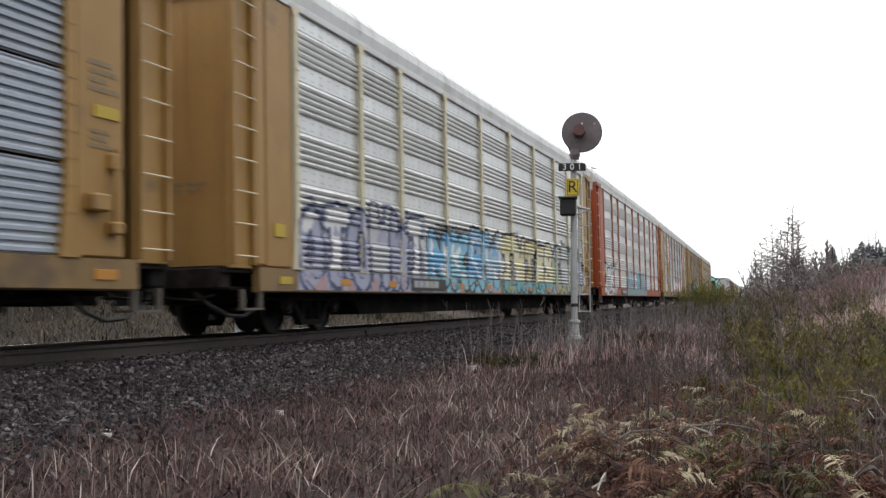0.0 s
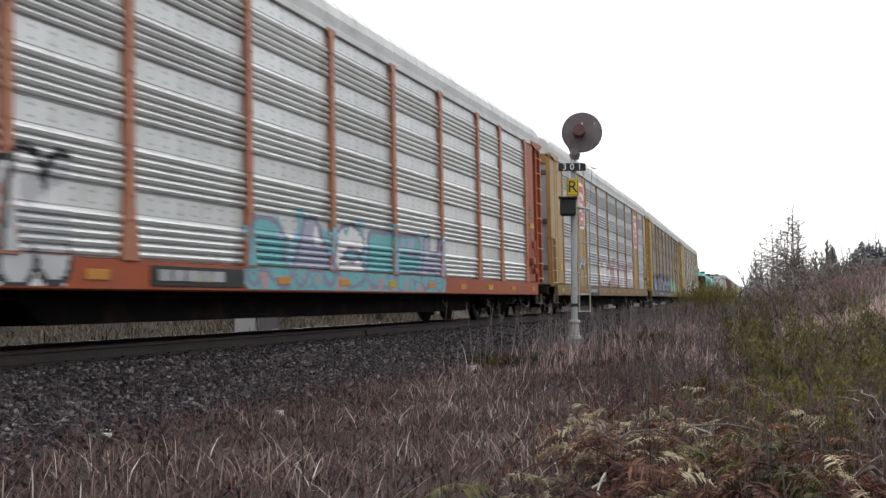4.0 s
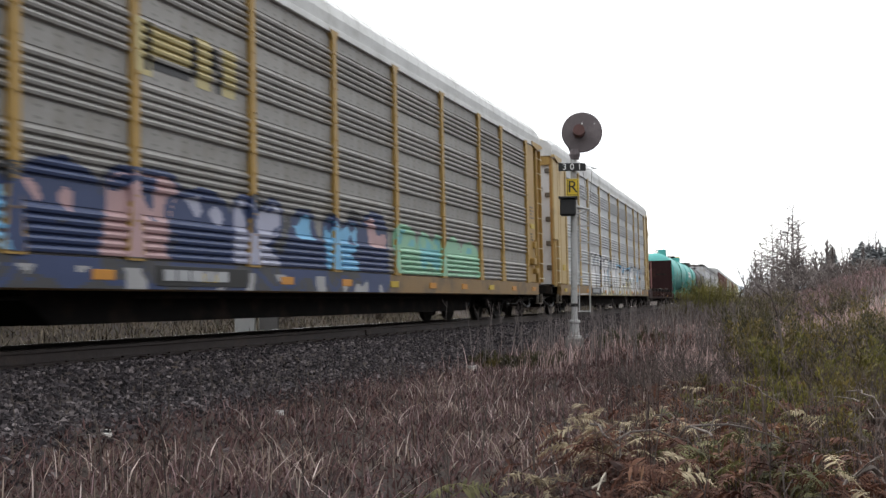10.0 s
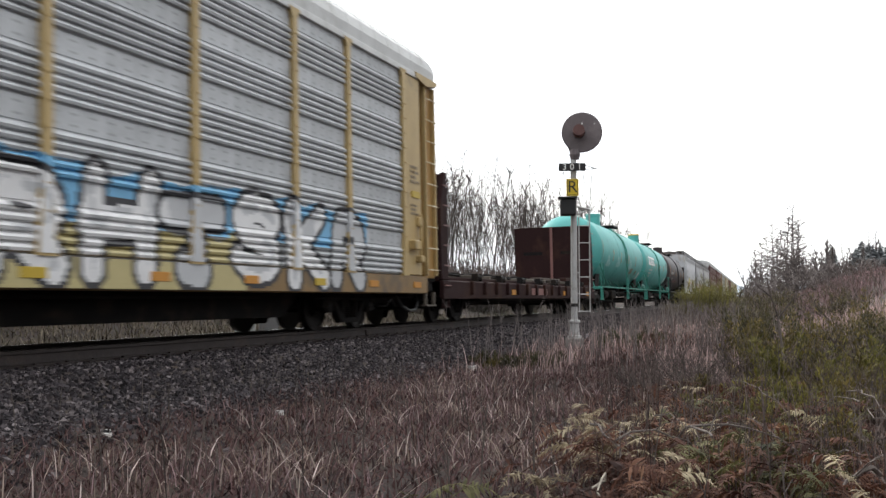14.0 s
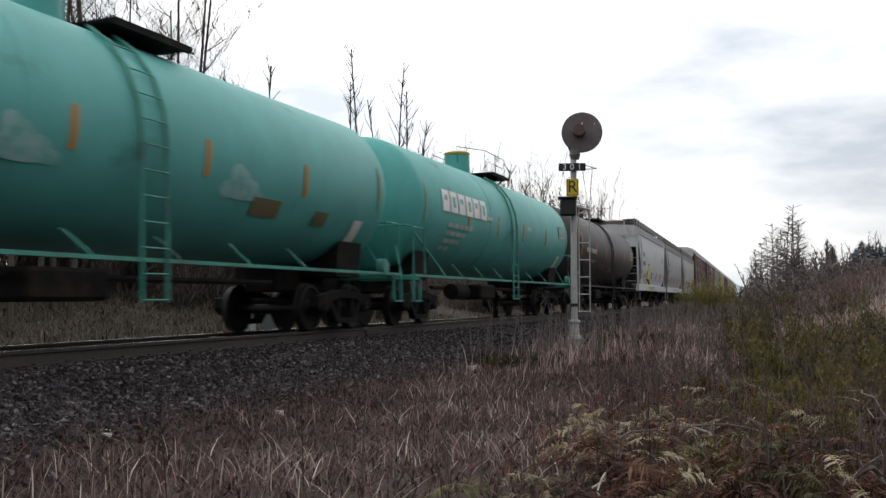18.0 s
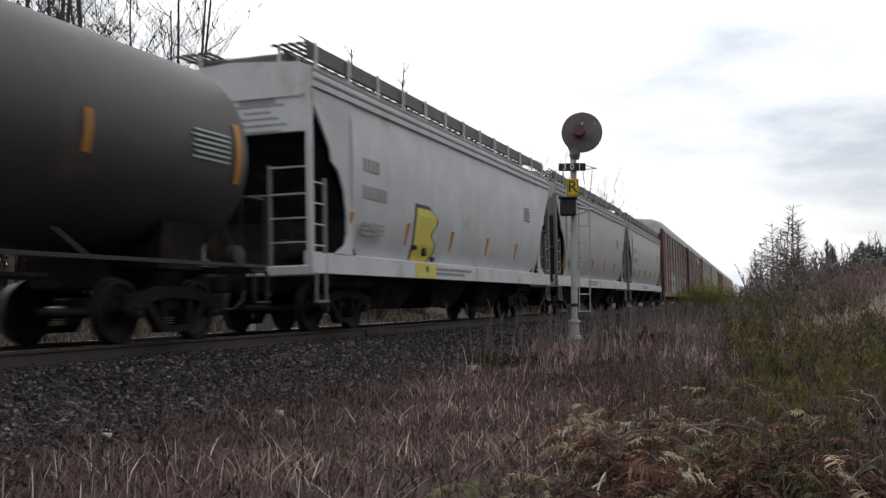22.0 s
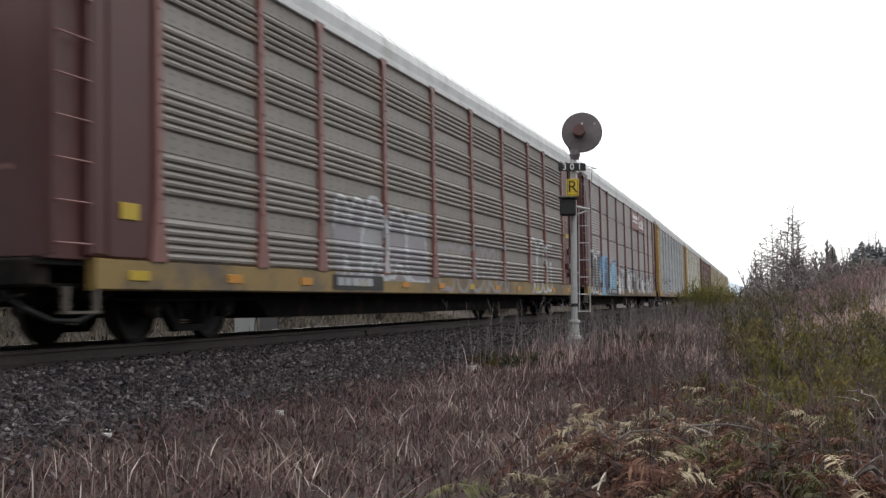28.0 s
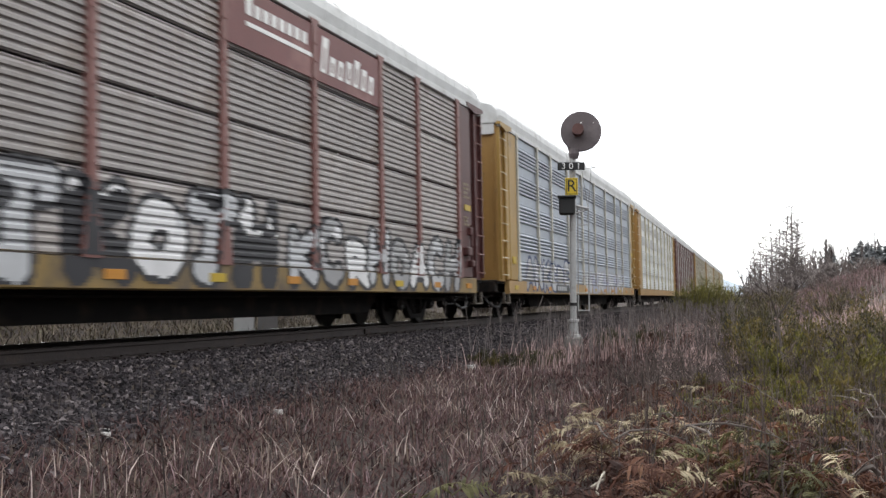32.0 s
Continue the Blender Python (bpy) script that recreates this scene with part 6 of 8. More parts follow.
def bush(px, dist, h, spread, shoots, seed, material, label="olive-green broom shrub in upright tufts", leaf=(0.025, 0.055), per=34, width=0.2, name="broom_bush"):
    """A shrub of upright shoots gathered in tufts, leafy from a third of their height."""
    rng = np.random.default_rng(seed)
    x, y = on_bearing(px, dist)
    b = thing(name, label, "shrub", Matrix.Translation((x, y, ground_z(x, y) - 0.05)))
    k = max(shoots // 7, 1)
    a, r = rng.uniform(0, 6.28, k), spread * np.sqrt(rng.random(k))
    tuft = np.stack([r * np.cos(a), r * np.sin(a)], 1)
    high = h * rng.uniform(0.35, 1.1, k) * (1 - 0.4 * (r / spread) ** 2)
    t = rng.integers(0, k, shoots)
    foot = np.zeros((shoots, 3))
    foot[:, :2] = tuft[t] * 0.85 + rng.normal(0, 0.02, (shoots, 2))
    lean = np.zeros((shoots, 3))
    lean[:, :2] = tuft[t] * 0.35 + rng.normal(0, 0.075, (shoots, 2)) * h
    lean[:, 2] = high[t] * rng.uniform(0.6, 1.0, shoots)
    stem = Shape()
    for i in range(shoots):
        stem.tube([foot[i], foot[i] + lean[i] * (0.45, 0.45, 0.55), foot[i] + lean[i]], 0.004 + 0.002 * h, 3, 0.002)
    u = rng.uniform(0.22, 1.0, (shoots, per))
    c = (foot[:, None] + lean[:, None] * u[:, :, None]).reshape(-1, 3) + rng.normal(0, 0.01 + 0.01 * h, (shoots * per, 3))
    ang = rng.uniform(0, 6.28, len(c))
    way = np.stack([np.cos(ang), np.sin(ang), rng.uniform(0.3, 2.4, len(c))], 1)
    way /= np.linalg.norm(way, axis=1)[:, None]
    V, F = leaf_quads(c, way, rng.uniform(*leaf, len(c)) * (1.15 - 0.3 * u.ravel()), width, rng)
    tagged(part("stem", mesh_of("stem", stem.v, stem.f, M_TWIG), None, b), "many thin upright stems", kind="stuff")
    tagged(part("foliage", mesh_of("foliage", V, F, material), None, b), "small narrow leaves", kind="stuff")
    return b


# broom on the foot of the bank, thick and olive green
for _i, (_p, _d, _h, _s, _n, _m) in enumerate((
        (1345, 13.5, 0.95, 0.42, 90, 0), (1385, 12.0, 0.8, 0.4, 90, 2), (1330, 16.0, 1.05, 0.5, 90, 0), (1420, 13.0, 0.8, 0.42, 80, 1), (1375, 15.5, 1.1, 0.5, 90, 0), (1440, 15.0, 1.0, 0.5, 90, 0),
        (1480, 12.0, 0.8, 0.42, 90, 0), (1530, 11.0, 0.85, 0.4, 90, 2), (1565, 10.0, 0.8, 0.38, 90, 0), (1555, 12.5, 0.95, 0.45, 90, 1), (1500, 14.5, 1.0, 0.5, 90, 0), (1470, 18.0, 1.1, 0.6, 80, 0),
        (1540, 16.0, 1.0, 0.55, 80, 1), (1400, 19.0, 1.2, 0.6, 90, 1), (1350, 20.0, 1.2, 0.6, 80, 1), (1420, 9.6, 0.5, 0.35, 70, 0), (1370, 10.2, 0.5, 0.36, 70, 2), (1330, 9.4, 0.38, 0.3, 60, 0), (1260, 9.8, 0.36, 0.3, 60, 2), (1235, 11.0, 0.4, 0.3, 60, 0),
        (1490, 9.0, 0.6, 0.34, 80, 0), (1545, 8.4, 0.6, 0.32, 80, 0), (1445, 8.0, 0.52, 0.32, 80, 2), (1390, 7.6, 0.42, 0.3, 70, 0), (1420, 6.4, 0.42, 0.28, 70, 0), (1340, 6.2, 0.3, 0.26, 60, 0), (1380, 5.4, 0.34, 0.26, 70, 0), (1500, 6.8, 0.46, 0.3, 70, 0), (1300, 8.2, 0.34, 0.26, 60, 2), (1350, 8.6, 0.42, 0.3, 70, 2), (1400, 9.0, 0.5, 0.3, 70, 2),
        (1300, 24.0, 1.1, 0.7, 80, 1), (1500, 22.0, 1.2, 0.8, 80, 0), (1565, 19.0, 1.2, 0.7, 80, 0))):
    bush(_p, _d, _h, _s, _n, 80 + _i, (M_SHRUB, M_SHRUB_DARK, M_SHRUB_BRIGHT)[_m], ("olive-green broom shrub in upright tufts", "dark green broom shrub in upright tufts", "yellow-green broom shrub in upright tufts")[_m], (0.025, 0.06) if _d < 9 else (0.04, 0.095), 30, 0.14)
# dark green tufts at the edge of the ballast and round the signal
for _i, (_p, _d, _h, _s, _n) in enumerate(((915, 15.5, 0.34, 0.4, 70), (950, 16.0, 0.4, 0.35, 70), (880, 16.5, 0.3, 0.35, 60), (1130, 21.0, 0.75, 0.55, 90), (1165, 22.0, 0.65, 0.5, 80), (1100, 21.5, 0.55, 0.45, 70), (860, 15.5, 0.22, 0.2, 40), (985, 18.0, 0.25, 0.4, 50))):
    bush(_p, _d, _h, _s, _n, 180 + _i, M_SHRUB_DARK if _i != 6 else M_SHRUB, "dark green weedy shrub at the edge of the ballast", (0.04, 0.08), 26)
# turning leaves
for _i, (_p, _d, _h, _s) in enumerate(((1190, 9.6, 0.34, 0.12), (1205, 9.0, 0.28, 0.12), (1155, 5.0, 0.14, 0.14), (1225, 8.4, 0.25, 0.1))):
    bush(_p, _d, _h, _s, 14, 230 + _i, M_ORANGELEAF, "small plant with orange dying leaves", (0.03, 0.06), 14, 0.3, "leafy_weed")


def broom(px, dist, h, spread, n, seed, material=None, label="bushy green broom shrub with thin upright twigs", name="broom_bush"):
    """A shrub of many thin upright twigs, dividing, with small leaf slivers."""
    rng = random.Random(seed)
    x, y = on_bearing(px, dist)
    z = ground_z(x, y)
    fat = max(1.0, dist / 40)      # coarser twigs where the shrub is far
    b = thing(name, label, "shrub", Matrix.Translation((x, y, z - 0.05)))
    wood, leaf = Shape(), Shape()
    soft = name == "broom_bush"
    for _ in range(n):
        a, r = rng.uniform(0, 6.28), spread * math.sqrt(rng.random())
        hh = h * rng.uniform(0.5, 1.0) * (1 - 0.35 * (r / spread))
        p0 = Vector((0.25 * r * math.cos(a), 0.25 * r * math.sin(a), 0))
        p1 = Vector((0.7 * r * math.cos(a), 0.7 * r * math.sin(a), hh * 0.55))
        p2 = Vector((r * math.cos(a), r * math.sin(a), hh))
        wood.tube([p0, p1, p2], 0.006 + 0.004 * h, 3, 0.003)
        for k in range(7):
            t = rng.uniform(0.25, 1.0)
            q = p0.lerp(p1, t * 2) if t < 0.5 else p1.lerp(p2, t * 2 - 1)
            e = q + Vector((rng.uniform(-0.2, 0.2), rng.uniform(-0.2, 0.2), rng.uniform(0.02, 0.26))) * h * 0.75
            wd = Vector((rng.uniform(-1, 1), rng.uniform(-1, 1), 0)).normalized() * (0.004 + 0.006 * h) * fat
            m = len(leaf.v)
            mid = q.lerp(e, 0.5)
            leaf.v += [tuple(q), tuple(mid + wd), tuple(e), tuple(mid - wd)]
            leaf.f += [(m, m + 1, m + 2, m + 3)]
            for j in range(10 if soft else 5):
                c = q.lerp(e, rng.uniform(0.2, 1.0)) + (Vector((rng.gauss(0, 0.05), rng.gauss(0, 0.05), rng.gauss(0, 0.04))) * h if soft else Vector((0, 0, 0)))
                w2 = Vector((rng.uniform(-1, 1), rng.uniform(-1, 1), rng.uniform(-0.2, 1.6))).normalized()
                l = rng.uniform(0.015, 0.04) * (0.6 + 0.5 * h)
                sd = w2.orthogonal().normalized() * l * (0.13 if soft else 0.17) * fat
                m = len(leaf.v)
                leaf.v += [tuple(c), tuple(c + w2 * l * 0.5 + sd), tuple(c + w2 * l), tuple(c + w2 * l * 0.5 - sd)]
                leaf.f += [(m, m + 1, m + 2, m + 3)]
    tagged(part("stem", mesh_of("stem", wood.v, wood.f, M_TWIG), None, b), "many thin upright stems", kind="stuff")
    tagged(part("foliage", mesh_of("foliage", leaf.v, leaf.f, material or M_BROOM), None, b), "fine twigs and slivers of leaf", kind="stuff")
    return b


for _i, (_p, _d, _h, _s, _n) in enumerate(((1320, 26, 1.1, 0.8, 80), (1345, 38, 1.5, 1.2, 80), (1480, 36, 1.4, 1.3, 72), (1225, 47, 2.1, 0.8, 92), (1248, 48, 2.5, 1.0, 104), (1270, 50, 2.1, 1.1, 92), (1290, 56, 1.9, 1.3, 80), (1310, 60, 1.7, 1.3, 72), (1385, 60, 1.9, 1.6, 72), (1200, 40, 1.2, 0.8, 60))):
    broom(_p, _d, _h, _s, _n, 80 + _i, M_SHRUB_BRIGHT if 45 < _d < 52 else M_BROOM)
for _i, (_p, _d, _h, _s) in enumerate(((1440, 12.0, 0.7, 0.5), (1420, 14.5, 0.8, 0.6), (1320, 13.5, 0.7, 0.5), (1500, 16, 0.9, 0.8), (1300, 16, 0.8, 0.6), (1565, 13, 0.8, 0.6))):
    broom(_p, _d, _h, _s, 40, 640 + _i, M_BRUSH, "tangle of grey-brown dead stems", "bramble")
# brown thickets on the bank and at the foot of it; far ones take haze-coloured twigs
for _i, (_p, _d, _h, _s) in enumerate(((1220, 34, 1.0, 1.3), (1150, 30, 0.85, 1.1), (1280, 30, 1.1, 1.2), (1340, 44, 1.2, 1.6), (1410, 46, 1.3, 1.6), (1420, 75, 1.5, 2.6), (1500, 70, 1.4, 2.6), (1560, 60, 1.3, 2.4), (1360, 90, 2.0, 2.6), (1320, 110, 2.2, 3.0), (1460, 100, 1.8, 3.0), (1540, 95, 1.6, 3.0), (1400, 140, 4.0, 4.0), (1440, 145, 4.0, 4.0), (1480, 140, 3.6, 4.0), (1355, 150, 4.0, 4.0), (1375, 135, 3.8, 4.0), (1420, 138, 4.0, 4.0), (1460, 150, 4.0, 4.0), (1335, 155, 3.4, 4.0), (1510, 135, 3.4, 4.0), (1520, 45, 1.2, 1.6))):
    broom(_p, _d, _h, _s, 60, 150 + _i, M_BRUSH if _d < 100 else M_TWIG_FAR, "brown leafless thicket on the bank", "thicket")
for _i, (_p, _d, _h, _s) in enumerate(((1430, 7.6, 0.4, 0.4), (1500, 6.6, 0.4, 0.4), (1555, 8.2, 0.5, 0.45), (1300, 9.2, 0.4, 0.4), (1230, 11, 0.5, 0.5), (1150, 12, 0.5, 0.5), (1080, 10, 0.3, 0.4), (1200, 15, 0.6, 0.6), (1270, 17, 0.7, 0.6), (1130, 17, 0.5, 0.6), (1220, 13, 0.6, 0.5), (1250, 20, 0.8, 0.6), (1180, 19, 0.7, 0.6))):
    broom(_p, _d, _h, _s, 40, 700 + _i, M_BRUSH if _i % 3 else M_FERN_RED, "tangle of brown dead stems", "bramble")
# undergrowth beyond the track
for _i in range(52):
    _r2 = random.Random(900 + _i)
    _x = _r2.uniform(12, 44)
    _y = line_y(_x) + _r2.uniform(9.0, 13)
    broom(784 + 1795.7 * math.tan(radians(YAW) - math.atan2(_y - EYE.y, _x)), math.hypot(_x, _y - EYE.y), _r2.uniform(2.2, 4.2) * (1.0 if _x < 32 else 0.6), _r2.uniform(1.2, 2.0), 110, 900 + _i, M_BRUSH, "dense leafless thicket beyond the track", "thicket")
for _i in range(34):
    _r2 = random.Random(400 + _i)
    _x = _r2.uniform(12, 75)
    _y = line_y(_x) + _r2.uniform(6.5, 12)
    broom(784 + 1795.7 * math.tan(radians(YAW) - math.atan2(_y - EYE.y, _x)), math.hypot(_x, _y - EYE.y), _r2.uniform(0.8, 2.2), _r2.uniform(0.9, 1.6), 40, 400 + _i, M_BRUSH, "brown leafless undergrowth beyond the track", "thicket")


for _i in range(46):
    _r2 = random.Random(1300 + _i)
    _x = _r2.uniform(30, 92)
    _y = line_y(_x) + _r2.uniform(5.5, 12)
    broom(784 + 1795.7 * math.tan(radians(YAW) - math.atan2(_y - EYE.y, _x)), math.hypot(_x, _y - EYE.y), _r2.uniform(1.8, 3.4), _r2.uniform(1.2, 2.0), 50, 1300 + _i, M_BRUSH, "brown leafless undergrowth beyond the track", "thicket")


def fallen_branch(p0, d0, p1, d1, lift, r, seed, material=None, forks=3):
    a, b = on_bearing(p0, d0), on_bearing(p1, d1)
    A = Vector((*a, ground_z(*a) + lift))
    B = Vector((*b, ground_z(*b) + lift * 0.6))
    rng = random.Random(seed)
    pts = [A.lerp(B, t) + Vector((rng.uniform(-0.03, 0.03), rng.uniform(-0.03, 0.03), 0.08 * math.sin(3.14 * t) + rng.uniform(-0.02, 0.02))) for t in (0, 0.2, 0.4, 0.6, 0.8, 1)]
    sh = Shape().tube(pts, r, 6, r * 0.5)
    for k in range(forks):
        i = rng.randint(1, 4)
        v = Vector((rng.uniform(-1, 1), rng.uniform(-1, 1), rng.uniform(0.1, 0.9))).normalized() * rng.uniform(0.12, 0.34)
        sh.tube([pts[i], pts[i] + v * 0.5 + Vector((0, 0, 0.02)), pts[i] + v + Vector((0.04, 0, 0))], r * 0.35, 4, r * 0.12)
    tagged(new("fallen_branch", sh.mesh("fallen_branch", material or M_BRANCH, True)), "bare grey fallen branch among the ferns", "branch")


M_BRANCH = mat("grey_dead_wood", (0.12, 0.1, 0.09), 0.9, 0, 0.4, 12, bump=0.4)
M_PALEWOOD = mat("pale_broken_wood", (0.42, 0.38, 0.32), 0.85, 0, 0.3, 12, bump=0.3)
fallen_branch(1052, 5.7, 1090, 5.2, 0.32, 0.0086, 1)
fallen_branch(1090, 5.3, 1240, 5.8, 0.30, 0.0065, 2)
fallen_branch(1215, 5.6, 1410, 5.7, 0.35, 0.0079, 3, M_BRANCH)
fallen_branch(1150, 6.8, 1250, 5.9, 0.3, 0.0043, 4)
fallen_branch(1480, 6.2, 1568, 5.2, 0.15, 0.0058, 5)
fallen_branch(1500, 7.6, 1568, 7.0, 0.4, 0.0058, 6)
fallen_branch(1400, 6.4, 1450, 5.4, 0.2, 0.0043, 7)
fallen_branch(1057, 4.95, 1064, 4.8, 0.13, 0.0079, 8, M_PALEWOOD, 0)
fallen_branch(1120, 5.6, 1030, 6.2, 0.26, 0.0036, 11)
fallen_branch(1260, 5.3, 1180, 5.9, 0.32, 0.0079, 12)
fallen_branch(1330, 6.4, 1210, 6.0, 0.28, 0.0043, 13)
fallen_branch(1520, 6.8, 1440, 7.6, 0.4, 0.0043, 14)
fallen_branch(1568, 6.2, 1490, 6.9, 0.35, 0.0050, 15)
fallen_branch(1550, 5.2, 1470, 4.9, 0.20, 0.0130, 16)
fallen_branch(1300, 8.2, 1390, 7.4, 0.4, 0.0043, 17)
fallen_branch(560, 7.2, 690, 6.4, 0.06, 0.0043, 9)
fallen_branch(130, 7.4, 220, 7.0, 0.08, 0.0050, 10)


def sapling(px, dist, h):
    x, y = on_bearing(px, dist)
    t = thing("sapling", "slim grey leafless sapling with a forked top", "tree", Matrix.Translation((x, y, ground_z(x, y))))
    part("trunk", Shape().tube([(0, 0, -0.1), (0.05, -0.02, h * 0.3), (0.02, 0.03, h * 0.62)], 0.022, 6, 0.014), M_BRANCH, t)
    tw = Shape().tube([(0.02, 0.03, h * 0.62), (-0.1, 0.1, h * 0.8), (-0.12, 0.16, h)], 0.013, 5, 0.004).tube([(0.02, 0.03, h * 0.6), (0.06, -0.14, h * 0.78), (0.12, -0.34, h * 0.98)], 0.012, 5, 0.004)
    tw.tube([(0.06, -0.14, h * 0.78), (0.1, -0.4, h * 0.86)], 0.006, 4, 0.003).tube([(-0.1, 0.1, h * 0.8), (-0.05, 0.3, h * 0.92)], 0.006, 4, 0.003)
    part("crown", tw, M_TWIG, t, "few bare twigs")


sapling(1380, 13.0, 1.35)
# ---- bare trees ----
@lru_cache(maxsize=None)
def tree_meshes(seed, h, bushy, fine=0.009):
    rng = random.Random(seed * 31 + int(h * 10))
    trunk, crown = Shape(), Shape()

    def limb(sh, p, d, l, r, level):
        n = 5 if level == 0 else 3
        wob = 0.045 if level == 0 else 0.14
        pts = [p]
        for k in range(n):
            d = (d + Vector((rng.gauss(0, wob), rng.gauss(0, wob), 0.04 if level == 0 else 0.13))).normalized()
            pts.append(pts[-1] + d * (l / n))
        sh.tube(pts, r, 6 if level < 1 else 3, r * 0.3)
        if level >= 3:
            return
        cnt = (bushy, 6, 4)[level]
        for k in range(cnt):
            t = rng.uniform(0.22 if level == 0 else 0.15, 0.98)
            i = min(int(t * n), n - 1)
            b = pts[i].lerp(pts[i + 1], t * n - i)
            a = rng.uniform(0, 6.28)
            side = Vector((math.cos(a), math.sin(a), rng.uniform(0.4, 1.4))).normalized()
            ll = l * (rng.uniform(0.14, 0.32) * (1.3 - 0.7 * t) if level == 0 else rng.uniform(0.3, 0.55))
            limb(crown, b, side, ll, max(r * (1 - t * 0.7) * (0.3 if level == 0 else 0.5), fine), level + 1)
    limb(trunk, Vector((0, 0, -0.3)), Vector((rng.uniform(-0.06, 0.06), rng.uniform(-0.06, 0.06), 1)), h, 0.005 * h + 0.015, 0)
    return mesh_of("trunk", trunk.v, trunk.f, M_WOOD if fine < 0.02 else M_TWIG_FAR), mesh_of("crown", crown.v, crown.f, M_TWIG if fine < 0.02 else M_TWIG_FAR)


def bare_tree(x, y, h, seed, bushy=22, label="tall slender leafless tree", z=None, fine=0.008):
    t = thing("bare_tree", label, "tree", Matrix.Translation((x, y, ground_z(min(x, 400), y) if z is None else z)) @ pose(0, 0, 0, 0, 0, seed * 47 % 360), group="trees along the line")
    tm, cm = tree_meshes(seed % 5, h, bushy, fine)
    part("trunk", tm, None, t)
    part("crown", cm, None, t, "bare branches and twigs")
    return t


# a copse opposite the camera
_rng = random.Random(9)
for _k in range(26):
    _x = _rng.uniform(13, 34)
    _o = 11 + _rng.uniform(0, 9) + max(_x - 30, 0) * 0.3
    bare_tree(_x, line_y(_x) + _o, (14.0, 11.0, 9.0)[_k % 3], _k, 24)
for _i, (_p, _d, _h) in enumerate(((62, 25, 13.0), (95, 27, 14.0), (122, 26, 12.5), (20, 24, 12.0), (165, 30, 11.0), (215, 32, 9.0), (240, 33, 8.0))):
    _x, _y = on_bearing(_p, _d)
    bare_tree(_x, _y, _h, _i, 20, "stout forked leafless tree at the edge of the copse", None, 0.011)
for _k in range(75):
    _x = _rng.uniform(13, 44)
    _o = 9.5 + _rng.uniform(0, 8)
    bare_tree(_x, line_y(_x) + _o, (5.0, 6.5, 8.0)[_k % 3] if _x < 34 else 5.0, _k, 16, "slim leafless sapling in a thicket")


def whip(sh, p, d, l, r, rng, level, seg=4, wob=0.1, lift=0.1):
    """One crooked shoot with side shoots that bend upwards."""
    pts = [p]
    for k in range(seg):
        d = (d + Vector((rng.gauss(0, wob), rng.gauss(0, wob), lift))).normalized()
        pts.append(pts[-1] + d * (l / seg))
    sh.tube(pts, r, 5 if level == 0 else 3, r * 0.45)
    return pts


@lru_cache(maxsize=None)
def fan_meshes(seed, h, stems, r):
    """A clump of upright stems that spread like a fan, with fine rising twigs."""
    rng = random.Random(seed + 600)
    wood, twigs = Shape(), Shape()
    for k in range(stems):
        a = rng.uniform(0, 6.28)
        out = rng.uniform(0.02, 0.3)
        l = h * rng.uniform(0.6, 1.0)
        p = Vector((0.1 * h * out * math.cos(a), 0.1 * h * out * math.sin(a), -0.3))
        pts = whip(wood, p, Vector((out * math.cos(a), out * math.sin(a), 1)).normalized(), l + 0.3, r * 1.8, rng, 0, 5, 0.05, 0.03)
        for j in range(11):
            t = rng.uniform(0.3, 0.98)
            i = min(int(t * 5), 4)
            b = pts[i].lerp(pts[i + 1], t * 5 - i)
            c = rng.uniform(0, 6.28)
            ll = l * rng.uniform(0.08, 0.22) * (1.25 - 0.6 * t)
            q = whip(twigs, b, Vector((math.cos(c), math.sin(c), rng.uniform(0.5, 1.6))).normalized(), ll, r, rng, 1, 3, 0.15, 0.16)
            for m in range(3):
                e = q[rng.randint(1, 3)]
                g = rng.uniform(0, 6.28)
                whip(twigs, e, Vector((math.cos(g), math.sin(g), rng.uniform(0.3, 1.5))).normalized(), ll * rng.uniform(0.3, 0.6), r * 0.7, rng, 2, 2, 0.2, 0.15)
    return mesh_of("trunk", wood.v, wood.f, M_TWIG), mesh_of("crown", twigs.v, twigs.f, M_TWIG_FAR if r > 0.02 else M_TWIG)


def place_tree(px, top, dist, label, meshes):
    """Stands a tree on its bearing so that its tip reaches the given height in view."""
    x, y = on_bearing(px, dist)
    z = ground_z(min(x, 400), y)
    h = round(EYE.z + dist * math.cos(math.atan((px - 784) / 1795.7)) * (527 - top) / 1795.7 - z, 1)
    t = thing("bare_tree", label, "tree", Matrix.Translation((x, y, z)), group="trees along the line")
    tm, cm = meshes(h)
    part("trunk", tm, None, t)
    part("crown", cm, None, t, "bare branches and twigs")
    return t


